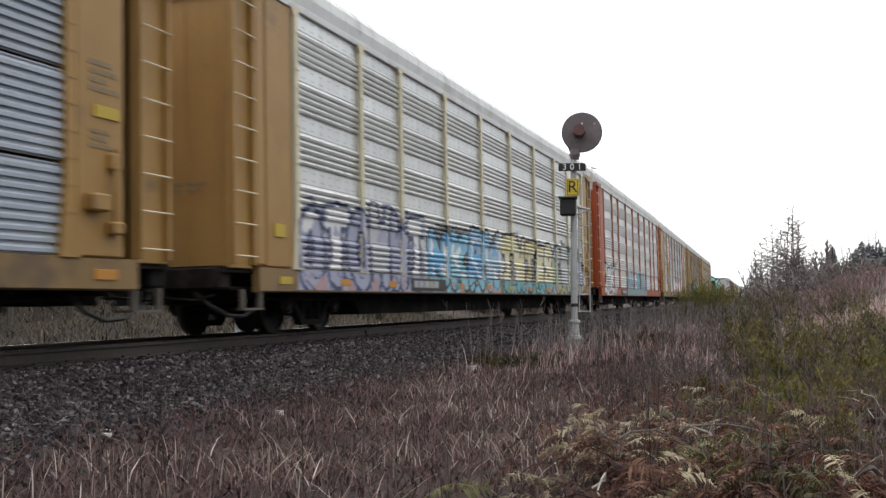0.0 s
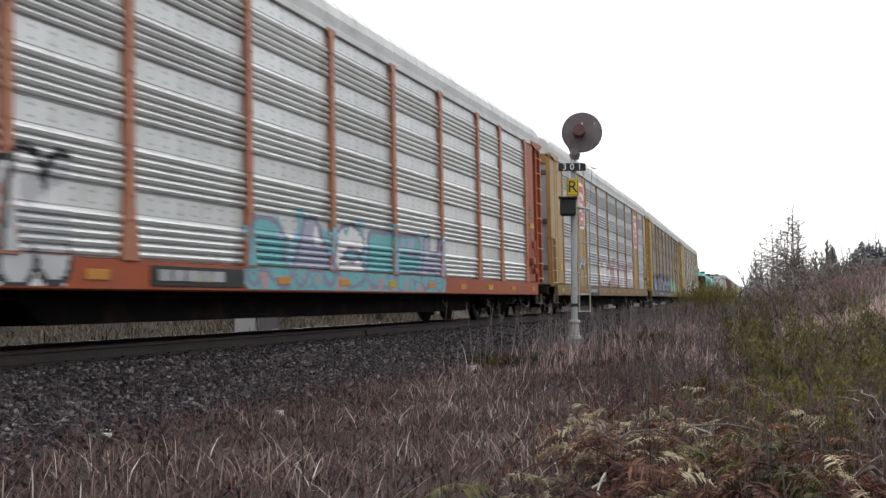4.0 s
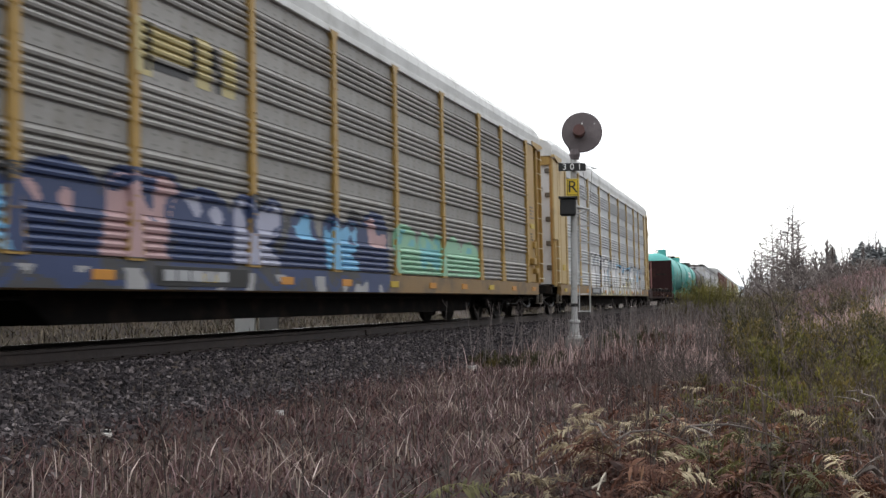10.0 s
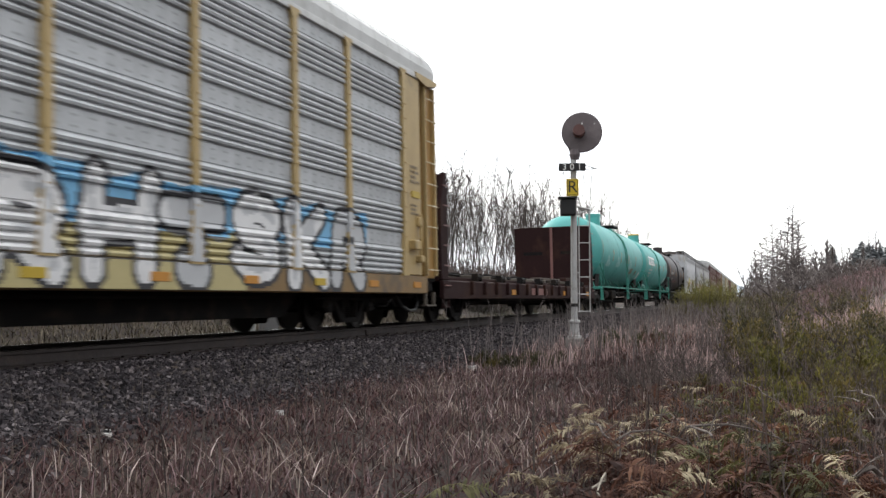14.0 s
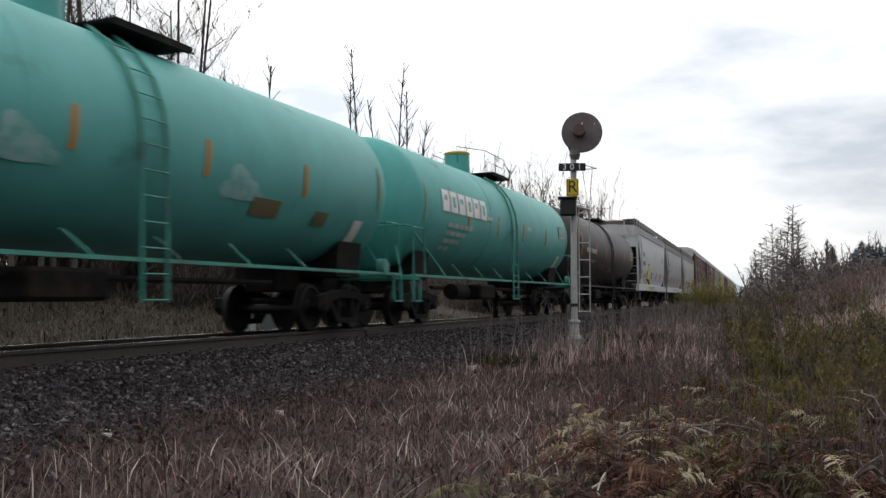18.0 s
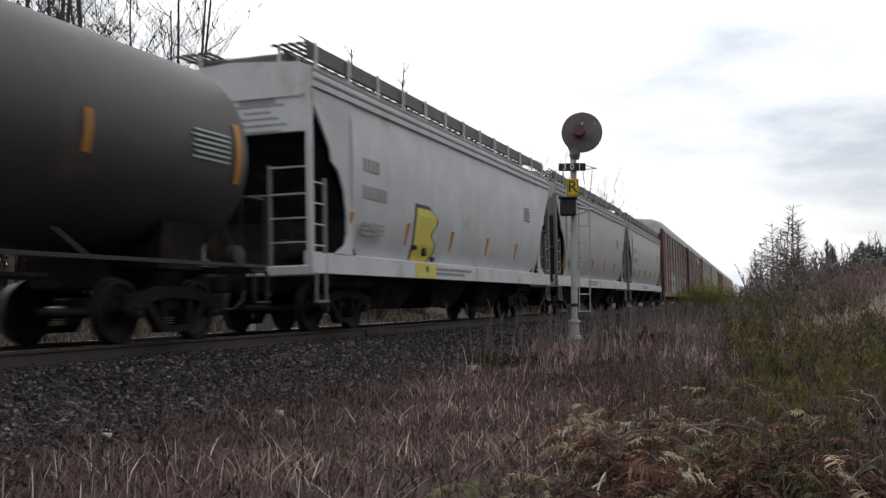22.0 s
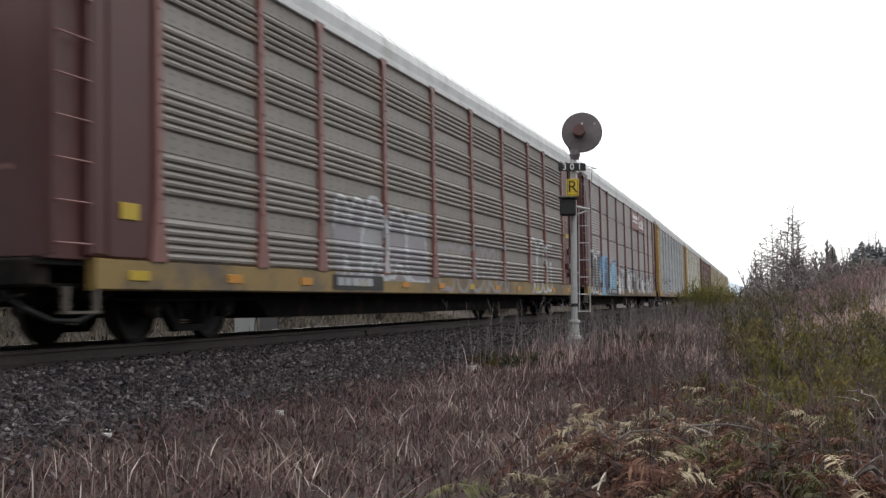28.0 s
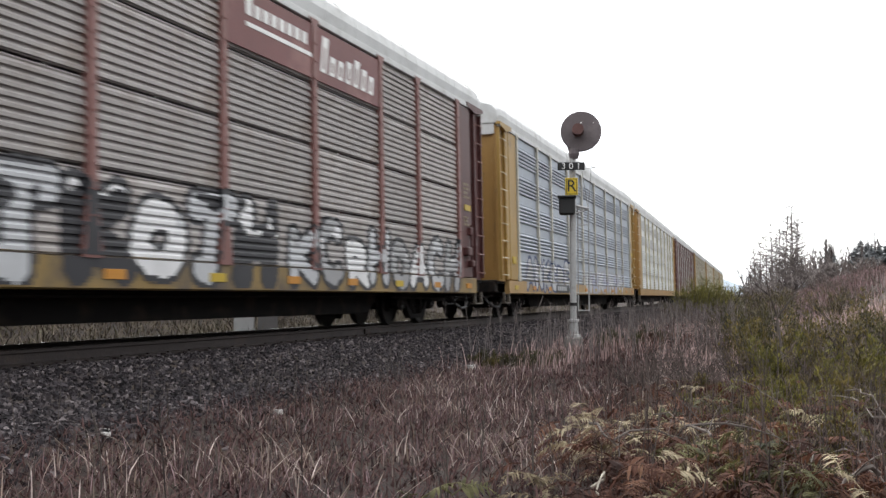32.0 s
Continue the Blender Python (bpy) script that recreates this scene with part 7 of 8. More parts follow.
@lru_cache(maxsize=None)
def pole_meshes(seed, h, lean, bare):
    """A slim crooked trunk, bare below, with a few short knobbly shoots close to it."""
    rng = random.Random(seed + 40)
    wood, twigs = Shape(), Shape()
    d = Vector((math.sin(radians(20)) * lean, -math.cos(radians(20)) * lean, 1)).normalized()
    pts = whip(wood, Vector((0, 0, -0.3)), d, h + 0.3, 0.0045 * h + 0.02, rng, 0, 8, 0.045, 0.0)
    for j in range(26):
        t = rng.uniform(bare, 0.99)
        i = min(int(t * 8), 7)
        b = pts[i].lerp(pts[i + 1], t * 8 - i)
        a = rng.uniform(0, 6.28)
        l = h * rng.uniform(0.04, 0.24) * (1.25 - 0.85 * t)
        q = whip(twigs, b, Vector((math.cos(a), math.sin(a), rng.uniform(0.8, 2.4))).normalized(), l, 0.03, rng, 1, 3, 0.15, 0.1)
        if j % 3 == 0:
            whip(twigs, q[2], Vector((math.cos(a + 1), math.sin(a + 1), 1.6)).normalized(), l * 0.6, 0.018, rng, 2, 2, 0.2, 0.1)
    return mesh_of("trunk", wood.v, wood.f, M_TWIG), mesh_of("crown", twigs.v, twigs.f, M_TWIG)


for _i, (_p, _t, _d, _l) in enumerate(((664, 70, 62, -0.1), (655, 140, 63, -0.08), (688, 118, 62, 0.05), (702, 155, 60, 0.07), (694, 170, 64, -0.09), (700, 205, 62, 0.3), (462, 118, 46, 0.04), (458, 130, 46, -0.06), (868, 285, 80, 0.1), (855, 300, 82, -0.1), (280, 20, 40, 0.12), (275, 60, 40, -0.05))):
    place_tree(_p, _t, _d, "slim crooked leafless trunk with short shoots", lambda h, q=_i, l=_l: pole_meshes(q, h, l, 0.5))
# thickets of many stems along the far side of the line
for _i, (_p, _t, _d) in enumerate(((915, 296, 90), (930, 288, 92), (945, 286, 95), (960, 296, 95), (905, 310, 92), (975, 305, 98), (1036, 300, 90), (1050, 306, 92), (1066, 330, 100), (830, 262, 78), (812, 272, 76), (845, 285, 80), (795, 262, 72), (778, 275, 72), (760, 285, 70), (880, 310, 88),
                                   (740, 290, 66), (720, 300, 64), (1095, 372, 130), (1112, 380, 140), (1128, 386, 150), (1165, 415, 170), (1180, 425, 170), (560, 300, 55), (600, 295, 58), (640, 290, 60), (680, 300, 60), (520, 280, 50), (1000, 325, 105), (1020, 335, 110))):
    for _k in range(3):
        _r2 = random.Random(_i * 3 + _k)
        place_tree(_p + _r2.uniform(-14, 14), _t + _r2.uniform(0, 34) * (_k > 0), _d + _r2.uniform(-4, 6), "clump of slender leafless stems in a thicket", lambda h, q=(_i * 3 + _k) % 7: fan_meshes(q, round(h * 2.2) / 2, 7, 0.016))


@lru_cache(maxsize=None)
def larch_meshes(seed, h, r=0.05):
    """A straight bare conifer with level side branches all the way up."""
    rng = random.Random(seed + 90)
    wood, twigs = Shape(), Shape()
    pts = whip(wood, Vector((0, 0, -0.5)), Vector((rng.uniform(-0.03, 0.03), rng.uniform(-0.03, 0.03), 1)), h + 0.5, 0.009 * h, rng, 0, 6, 0.012, 0.0)
    for j in range(80):
        t = rng.uniform(0.2, 0.99)
        i = min(int(t * 6), 5)
        b = pts[i].lerp(pts[i + 1], t * 6 - i)
        a = rng.uniform(0, 6.28)
        l = h * (0.07 + 0.3 * (1 - t)) * rng.uniform(0.4, 1.1)
        q = whip(twigs, b, Vector((math.cos(a), math.sin(a), rng.uniform(-0.1, 0.45))).normalized(), l, r, rng, 1, 3, 0.08, 0.12)
        for m in range(2):
            whip(twigs, q[rng.randint(1, 3)], Vector((math.cos(a + rng.uniform(-1, 1)), math.sin(a), rng.uniform(-0.1, 0.6))).normalized(), l * 0.4, r * 0.6, rng, 2, 2, 0.1, 0.1)
    return mesh_of("trunk", wood.v, wood.f, M_TWIG_FAR), mesh_of("crown", twigs.v, twigs.f, M_TWIG_FAR)


for _i, (_p, _t, _d) in enumerate(((1398, 362, 150), (1390, 382, 153), (1408, 392, 148), (1368, 396, 152), (1380, 408, 150), (1414, 398, 152), (1360, 418, 156), (1350, 430, 160), (1339, 441, 165), (1375, 420, 158), (1385, 425, 148), (1404, 380, 156))):
    place_tree(_p, _t, _d, "tall bare larch with level branches", lambda h, q=_i: larch_meshes(q, h))
# skyline trees, their crowns in the twig colour that holds the haze
for _i, (_p, _t, _d) in enumerate(((1472, 410, 150), (1466, 430, 152), (1479, 428, 155), (1495, 432, 160), (1445, 446, 160), (1432, 442, 158), (1420, 440, 156), (1455, 440, 158), (1530, 414, 190), (1545, 412, 195), (1558, 414, 190), (1566, 410, 200), (1345, 452, 165), (1330, 462, 170), (1370, 446, 158), (1395, 444, 154), (1410, 446, 152), (1320, 472, 175))):
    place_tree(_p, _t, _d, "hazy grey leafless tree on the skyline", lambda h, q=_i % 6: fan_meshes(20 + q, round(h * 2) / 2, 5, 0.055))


def conifer(px, dist, h, seed):
    rng = random.Random(seed)
    x, y = on_bearing(px, dist)
    t = thing("conifer", "evergreen conifer on the far bank, haze in its grey colour", "tree", Matrix.Translation((x, y, ground_z(min(x, 400), y))))
    part("trunk", Shape().tube([(0, 0, -0.3), (0, 0, h)], 0.02 * h, 6, 0.02), M_WOOD, t)
    sh = Shape()
    for k in range(420):
        f = rng.random() ** 0.8
        z = h * (0.12 + 0.88 * f)
        r = h * 0.34 * (1 - f * f) ** 0.7 * rng.uniform(0.35, 1.1) + 0.2
        a = rng.uniform(0, 6.28)
        d = Vector((math.cos(a), math.sin(a), -0.25))
        s = Vector((-d.y, d.x, 0)) * r * 0.3
        b = Vector((0, 0, z))
        n = len(sh.v)
        sh.v += [tuple(b), tuple(b + d * r * 0.6 + s), tuple(b + d * r), tuple(b + d * r * 0.6 - s)]
        sh.f += [(n, n + 1, n + 2, n + 3)]
    part("crown", mesh_of("crown", sh.v, sh.f, M_CONIFER), None, t)


# needles lightened to grey, so that their colour holds the distance haze
M_CONIFER = island_mat("hazed_needles", (0.18, 0.19, 0.2), 0.5, 0.8, 0.2)
for _i, (_p, _d, _h) in enumerate(((1515, 190, 6), (1526, 195, 7.5), (1545, 185, 6), (1508, 192, 4), (1560, 190, 6), (1580, 180, 7), (1472, 152, 5), (1538, 200, 7))):
    conifer(_p, _d, _h, 200 + _i)


def far_hills():
    # the haze over the hills is put into this blue-grey colour
    m = mat("hazy_hill", (0.28, 0.33, 0.38), 1.0, 0, 0.2, 0.01, bump=0)
    sh = Shape()
    rng = random.Random(4)
    n = 60
    v = []
    for k in range(n + 1):
        a = radians(-20 + 60 * k / n)
        h = 26 + 10 * math.sin(k * 0.5) + 6 * math.sin(k * 1.3 + 1)
        for r, z in ((1300, -2), (1500, h), (1900, -2)):
            v.append((r * math.cos(a), r * math.sin(a), z))
    sh.add(v, [(3 * k + j, 3 * k + j + 1, 3 * k + j + 4, 3 * k + j + 3) for k in range(n) for j in range(2)])
    tagged(new("far_hills", sh.mesh("far_hills", m, True)), "low blue hazy hills on the horizon", "hill", kind="structure")


far_hills()

# ---- beside the far rail ----


def cabinet(px, dist, w, h, d, material, label):
    x, y = on_bearing(px, dist)
    z = ground_z(x, y)
    c = thing("equipment_cabinet", label, "cabinet", Matrix.Translation((x, y, z)) @ pose(0, 0, 0, 0, 0, YAW + 12 - 90 + 90))
    part("plinth", Shape().box(-w / 2 - 0.05, w / 2 + 0.05, -d / 2 - 0.05, d / 2 + 0.05, -0.1, 0.12, 0.02), M_CONCRETE, c)
    part("body", Shape().box(-w / 2, w / 2, -d / 2, d / 2, 0.12, h, 0.02), material, c)
    part("lid", Shape().box(-w / 2 - 0.04, w / 2 + 0.04, -d / 2 - 0.04, d / 2 + 0.04, h, h + 0.05, 0.015), material, c)
    part("door", Shape().box(-w / 2 + 0.05, w / 2 - 0.05, -d / 2 - 0.02, -d / 2, 0.2, h - 0.06, 0.008), material, c)
    return c


cabinet(434, 26.5, 0.62, 1.0, 0.5, paint("pale_cabinet_paint", (0.4, 0.41, 0.42)), "pale grey metal equipment cabinet beyond the track")
cabinet(476, 27.5, 0.4, 0.7, 0.5, M_ENDGREY, "small dark grey equipment cabinet beyond the track")
scatter_stones("ballast", 36000, (4.5, 30.0), (-3.7, -1.05), 0.031, M_GRAVEL, "loose grey stone ballast along the track", 1.7)
scatter_stones("ballast", 9000, (26.0, 70.0), (-3.4, -1.05), 0.05, M_GRAVEL, "loose grey stone ballast along the track", 1.5)
scatter_stones("ballast", 7000, (4.5, 50.0), (1.05, 3.2), 0.045, M_GRAVEL, "loose grey stone ballast along the track", 1.5)
scatter_stones("ballast", 6000, (4.5, 40.0), (-0.66, 0.66), 0.04, M_GRAVEL, "loose grey stone ballast along the track", 1.5)


def rock(px, dist, r, seed):
    rng = random.Random(seed)
    x, y = on_bearing(px, dist)
    v = [(a * r * rng.uniform(0.8, 1.2), b * r * rng.uniform(0.8, 1.2), c * r * 0.7) for a, b, c in STONE_V]
    ob = new("stone", Shape().add(v, STONE_F + [(3, 2, 1, 0)]).mesh("stone", mat("pale_stone", (0.45, 0.44, 0.42), 0.8, 0, 0.3, 10)))
    ob.matrix_basis = Matrix.Translation((x, y, ground_z(x, y) + r * 0.4))
    tagged(ob, "single pale stone lying on the ground", "stone")


for _i, (_p, _d, _r) in enumerate(((834, 15.0, 0.09), (496, 9.2, 0.05), (194, 8.0, 0.05), (905, 16.0, 0.05), (195, 8.3, 0.03))):
    rock(_p, _d, _r, _i)

# ---- spray paint, emblems and lettering on the wagons ----
PAINTS = {}


def spray_paint(key, rgb):
    if key not in PAINTS:
        PAINTS[key] = mat("spray_" + key, rgb, 0.5, 0, 0.22, 3, streak=0.1, bump=0.03)
    return PAINTS[key]


RGB = dict(white=(0.66, 0.66, 0.67), black=(0.03, 0.03, 0.035), blue=(0.15, 0.37, 0.58), cyan=(0.20, 0.45, 0.55), slate=(0.05, 0.05, 0.055), tan=(0.42, 0.36, 0.18), mauve=(0.25, 0.235, 0.25), navy=(0.033, 0.05, 0.12), purple=(0.2, 0.2, 0.28), cream=(0.62, 0.58, 0.36),
           pink=(0.38, 0.25, 0.26), yellow=(0.62, 0.53, 0.10), teal=(0.13, 0.37, 0.40), green=(0.22, 0.42, 0.29), grey=(0.30, 0.30, 0.31), orange=(0.60, 0.27, 0.10), red=(0.26, 0.09, 0.12), silver=(0.45, 0.46, 0.48), lilac=(0.32, 0.33, 0.43), sage=(0.33, 0.38, 0.3), ice=(0.3, 0.42, 0.52))


def capsule(X, Z, a, b):
    d = np.array(b) - np.array(a)
    t = np.clip(((X - a[0]) * d[0] + (Z - a[1]) * d[1]) / max(d @ d, 1e-9), 0, 1)
    return np.hypot(X - a[0] - t * d[0], Z - a[1] - t * d[1])


def arc(cx, cz, rx, rz, a0, a1, n=7):
    return [(cx + rx * math.cos(radians(a0 + (a1 - a0) * k / n)), cz + rz * math.sin(radians(a0 + (a1 - a0) * k / n))) for k in range(n + 1)]


# fat sprayed forms: each a few bent bars in a unit cell
FORMS = [
    [[(0.1, 0), (0.12, 1)], arc(0.35, 0.7, 0.55, 0.3, 100, -90), [(0.4, 0.42), (0.95, 0.0)]],
    [arc(0.55, 0.5, 0.5, 0.5, 50, 310)],
    [[(0.05, 0), (0.1, 1), (0.85, 0.05), (0.95, 1)]],
    [[(0.0, 0), (0.1, 1)], [(0.1, 0.5), (0.9, 0.55)], [(0.85, 0), (1.0, 1)]],
    [[(0, 0), (0.45, 1), (0.6, 1), (1, 0)], [(0.2, 0.35), (0.85, 0.35)]],
    [arc(0.5, 0.75, 0.42, 0.25, 20, 270), arc(0.5, 0.25, 0.45, 0.25, 90, -160)],
    [[(0.1, 0), (0.1, 1)], [(0.95, 1.0), (0.2, 0.5), (1.0, 0.0)]],
    [arc(0.5, 0.5, 0.45, 0.5, 0, 360, 12)],
    [[(0.0, 1.0), (0.2, 0.0), (0.5, 0.7), (0.8, 0.0), (1.0, 1.0)]],
    [[(0.95, 1.0), (0.1, 0.95), (0.1, 0.05), (0.95, 0.0)], [(0.1, 0.5), (0.8, 0.5)]],
    [[(0.0, 0.95), (1.0, 1.0)], [(0.5, 1.0), (0.45, 0.0), (0.2, 0.05)]],
]


def piece(car, style, u0, u1, z0, z1, n, fills, outline="black", cloud=None, seed=0, sill=True, weight=0.15, posts="flared", highlight=None, low=None, under=(), over=()):
    """A run of bulging, unreadable sprayed shapes that follows sheets, posts and sill."""
    rng = random.Random(seed)
    prof, h, cnt = SHEETS[style]
    zs = {round(z0, 3), round(z1, 3), 1.03, 1.045}
    for k in range(cnt):
        zs |= {round(Z_SHEET + k * h + p, 3) for p, _ in prof}
    z = z0
    while z < z1:
        zs.add(round(z, 3))
        z += 0.036
    zs = sorted(q for q in zs if z0 <= q <= z1)
    zs = np.array([q for i, q in enumerate(zs) if i == 0 or q - zs[i - 1] > 0.003])
    xs = set(np.arange(u0, u1, 0.038).round(3).tolist())
    hwp = 0.075
    for p in POSTS:
        xs |= {round(p - hwp - 0.004, 3), round(p - hwp, 3), round(p + hwp, 3), round(p + hwp + 0.004, 3)}
    xs = np.array(sorted(x for x in xs if u0 <= x <= u1))
    ym = np.empty((len(xs), len(zs)))
    for j, q in enumerate(zs):
        d = sheet_depth(style, q)
        for i, x in enumerate(xs):
            on_post = any(abs(x - p) <= (hwp if q > 1.7 else hwp + (1.7 - max(q, 1.03)) * 0.13) + 0.001 for p in POSTS)
            ym[i, j] = -1.597 if q <= 1.031 else (SIDE_Y - (0.091 if posts == "flared" else 0.076) if on_post else SIDE_Y - d - 0.006)
    cx, cz = (xs[:-1] + xs[1:]) / 2, (zs[:-1] + zs[1:]) / 2
    X, Z = np.meshgrid(cx, cz, indexing="ij")
    best = np.full(X.shape, 9.0)
    shapes = []
    w = (u1 - u0) / max(n, 1)
    for k in range(n):
        b0 = u0 + w * k + w * 0.14
        bw = w * 0.72
        mine = np.full(X.shape, 9.0)
        lo, hi = z0 + weight + rng.uniform(0, 0.12), z1 - weight - rng.uniform(0.05, 0.3)
        tilt, tall = rng.uniform(-0.1, 0.22), rng.uniform(0.85, 1.08)
        place = lambda q: (b0 + bw * (q[0] + tilt * (q[1] - 0.5) + 0.05 * math.sin(7 * q[1] + k)), lo + (hi - lo) * q[1] * tall)
        for line in rng.choice(FORMS):
            for p, q in zip(line, line[1:]):
                mine = np.minimum(mine, capsule(X, Z, place(p), place(q)) - weight * rng.uniform(0.85, 1.1))
        shapes.append(mine)
        best = np.minimum(best, mine)
    wob = np.array([[noise.noise((x * 2.2, q * 2.2, seed)) for q in cz] for x in cx])
    cls = np.full(X.shape, "", dtype=object)
    if cloud:
        top = z1 - 0.3 + 0.55 * wob
        edge = np.minimum(X - u0, u1 - X) > 0.25 + 0.7 * wob
        speck = np.random.default_rng(seed).random(X.shape) > 0.16
        cls[(Z < top) & edge & (best < 0.4 + 0.4 * wob) & speck] = cloud
    for a, b, lo, hi, c in under:
        cls[(X > a + 0.5 * wob) & (X < b + 0.5 * wob) & (Z > lo) & (Z < hi + 0.15 * wob)] = c
    # each shape lies over the one before it, with its own dark edge
    for k in range(n):
        f = fills[k % len(fills)]
        g = fills[(k + 1) % len(fills)]
        mine = shapes[k]
        cls[mine < (0.085 if fills[0] else 0.11)] = outline
        cls[mine < 0] = f
        if f:
            cls[(mine < -0.02) & (wob > 0.1) & (Z > z0 + 0.55 * (z1 - z0))] = g
            if highlight:
                cls[(mine < -weight * 0.7) & (wob < 0.0)] = highlight
    if low:
        cls[(Z < 1.06) & (cls != "") & (cls != outline)] = low
        cls[(Z < 1.06) & (cls == "") & (wob > (-0.3 if low != "slate" else -9))] = low
        cls[(Z < 1.06) & (np.abs(wob - 0.05) < 0.035)] = outline
        cls[(Z < 0.95) & (wob > 0.22)] = "pink" if low != "slate" else "grey"
    for a, b, lo, hi, c in over:
        cls[(X > a) & (X < b) & (Z > lo) & (Z < hi)] = c
    if not sill:
        cls[Z < 1.05] = ""
    gap = (Z > 1.03) & (Z < 1.05)
    cls[gap] = ""
    for c in sorted(set(cls[cls != ""].tolist())):
        I, J = np.nonzero(cls == c)
        used, v, f = {}, [], []
        for i, j in zip(I.tolist(), J.tolist()):
            q = []
            for a, b in ((i, j), (i + 1, j), (i + 1, j + 1), (i, j + 1)):
                key = (a, b)
                if key not in used:
                    used[key] = len(v)
                    v.append((xs[a], ym[a, b], zs[b]))
                q.append(used[key])
            f.append(tuple(q))
        tagged(part("spray_paint", mesh_of("spray_paint", v, f, spray_paint(c, RGB[c])), None, car), c + " spray paint", kind="stuff")


c2, c3, c4, c5, c6, c14, c15, c16 = (CARS[k] for k in (-97.0, -68.7, -40.3, -11.8, 17.0, 172.45, 201.1, 229.7))
piece(c2, "ribbed", -11.6, -5.6, 0.7, 2.4, 6, ["lilac", "white", "lilac", "silver"], "navy", "purple", 1, low="lilac", weight=0.17)
piece(c2, "ribbed", -5.5, 0.2, 0.7, 2.45, 4, ["blue", "cyan", "blue", "ice"], "black", "slate", 2, weight=0.24, highlight="white", low="cyan")
piece(c2, "ribbed", 0.4, 6.6, 0.7, 2.5, 5, ["cream", "cream", "tan", "cream"], "black", "purple", 3, weight=0.24, highlight="white", low="teal")
piece(c2, "ribbed", 6.55, 11.6, 0.7, 2.55, 4, ["sage", "silver", "sage", "lilac"], "black", "slate", 4, low="sage", weight=0.26)
piece(c3, "ribbed", -11.9, -8.0, 0.7, 2.2, 4, ["white", "silver"], "black", "white", 5, weight=0.2)
piece(c3, "ribbed", -4.4, 4.4, 0.7, 2.05, 6, ["teal", "lilac", "white", "teal"], "purple", "cyan", 6, weight=0.17, low="teal")
piece(c4, "ribbed", -4.1, 6.8, 1.06, 2.3, 10, ["white", "white", "white", "pink"], "red", None, 7, False, 0.18, "slim")
piece(c5, "ribbed", -11.9, 1.0, 0.68, 2.2, 9, ["navy", "blue", "navy", "pink", "navy", "lilac"], "navy", "slate", 8, weight=0.26, low="slate")
piece(c5, "ribbed", 1.2, 6.9, 1.06, 2.1, 4, ["green", "teal", "green"], "green", "green", 9, False, 0.2)
piece(c5, "ribbed", -7.05, -4.45, 3.3, 4.2, 0, ["tan"], "tan", None, 10, False, 0.1,
      over=((-7.0, -6.6, 3.35, 4.0, "tan"), (-6.6, -5.6, 3.62, 3.98, "tan"), (-6.75, -6.62, 3.4, 4.0, "black"), (-6.6, -5.75, 3.46, 3.56, "black"), (-5.75, -5.62, 3.5, 4.1, "black"), (-5.6, -5.25, 3.4, 4.1, "tan"),
            (-5.25, -5.1, 3.7, 4.0, "black"), (-5.1, -4.98, 3.4, 3.75, "black"), (-4.95, -4.6, 3.4, 4.1, "tan")))
piece(c6, "ribbed", -6.6, 0.2, 0.68, 2.5, 6, ["white", "silver", "white"], "slate", None, 11, weight=0.22, under=((-6.3, 0.2, 1.3, 2.1, "ice"), (-6.0, 0.2, 0.68, 1.2, "tan")))
piece(c6, "ribbed", 0.25, 9.8, 0.68, 2.3, 6, ["white", "white", "silver"], "black", None, 12, weight=0.2, highlight="silver",
      under=((0.2, 9.6, 1.42, 2.08, "blue"), (0.2, 5.5, 0.68, 1.4, "tan")))
piece(c14, "ribbed", -6.5, -1.8, 0.9, 2.5, 4, ["mauve", "grey", "mauve"], "silver", "mauve", 13, weight=0.24)
piece(c14, "ribbed", -1.2, 4.6, 0.7, 2.1, 5, ["", ""], "mauve", None, 23, True, 0.13)
piece(c14, "ribbed", 7.0, 10.0, 0.72, 2.45, 3, ["", ""], "silver", None, 14, True, 0.26)
piece(c15, "fine", -12.0, -9.2, 0.7, 2.6, 3, ["slate", "black", "slate"], "white", "slate", 15, weight=0.26)
piece(c15, "fine", -9.15, -7.1, 0.7, 2.45, 2, ["blue", "navy"], "blue", "blue", 16, weight=0.28)
piece(c15, "fine", -7.05, -4.7, 0.7, 2.35, 2, ["cyan", "blue"], "navy", "cyan", 17, weight=0.28)
piece(c15, "fine", -4.4, 3.0, 0.7, 2.1, 6, ["white", "silver", "black"], "black", None, 18, weight=0.18)
piece(c15, "fine", 3.2, 11.6, 0.7, 1.95, 8, ["silver", "grey", "white"], "black", None, 19, weight=0.14)
piece(c16, "ribbed", -10.8, -4.0, 0.7, 1.9, 6, ["grey", "silver"], "navy", None, 20)
piece(c16, "ribbed", -1.0, 9.0, 0.7, 1.75, 7, ["silver", "lilac"], "grey", None, 21)


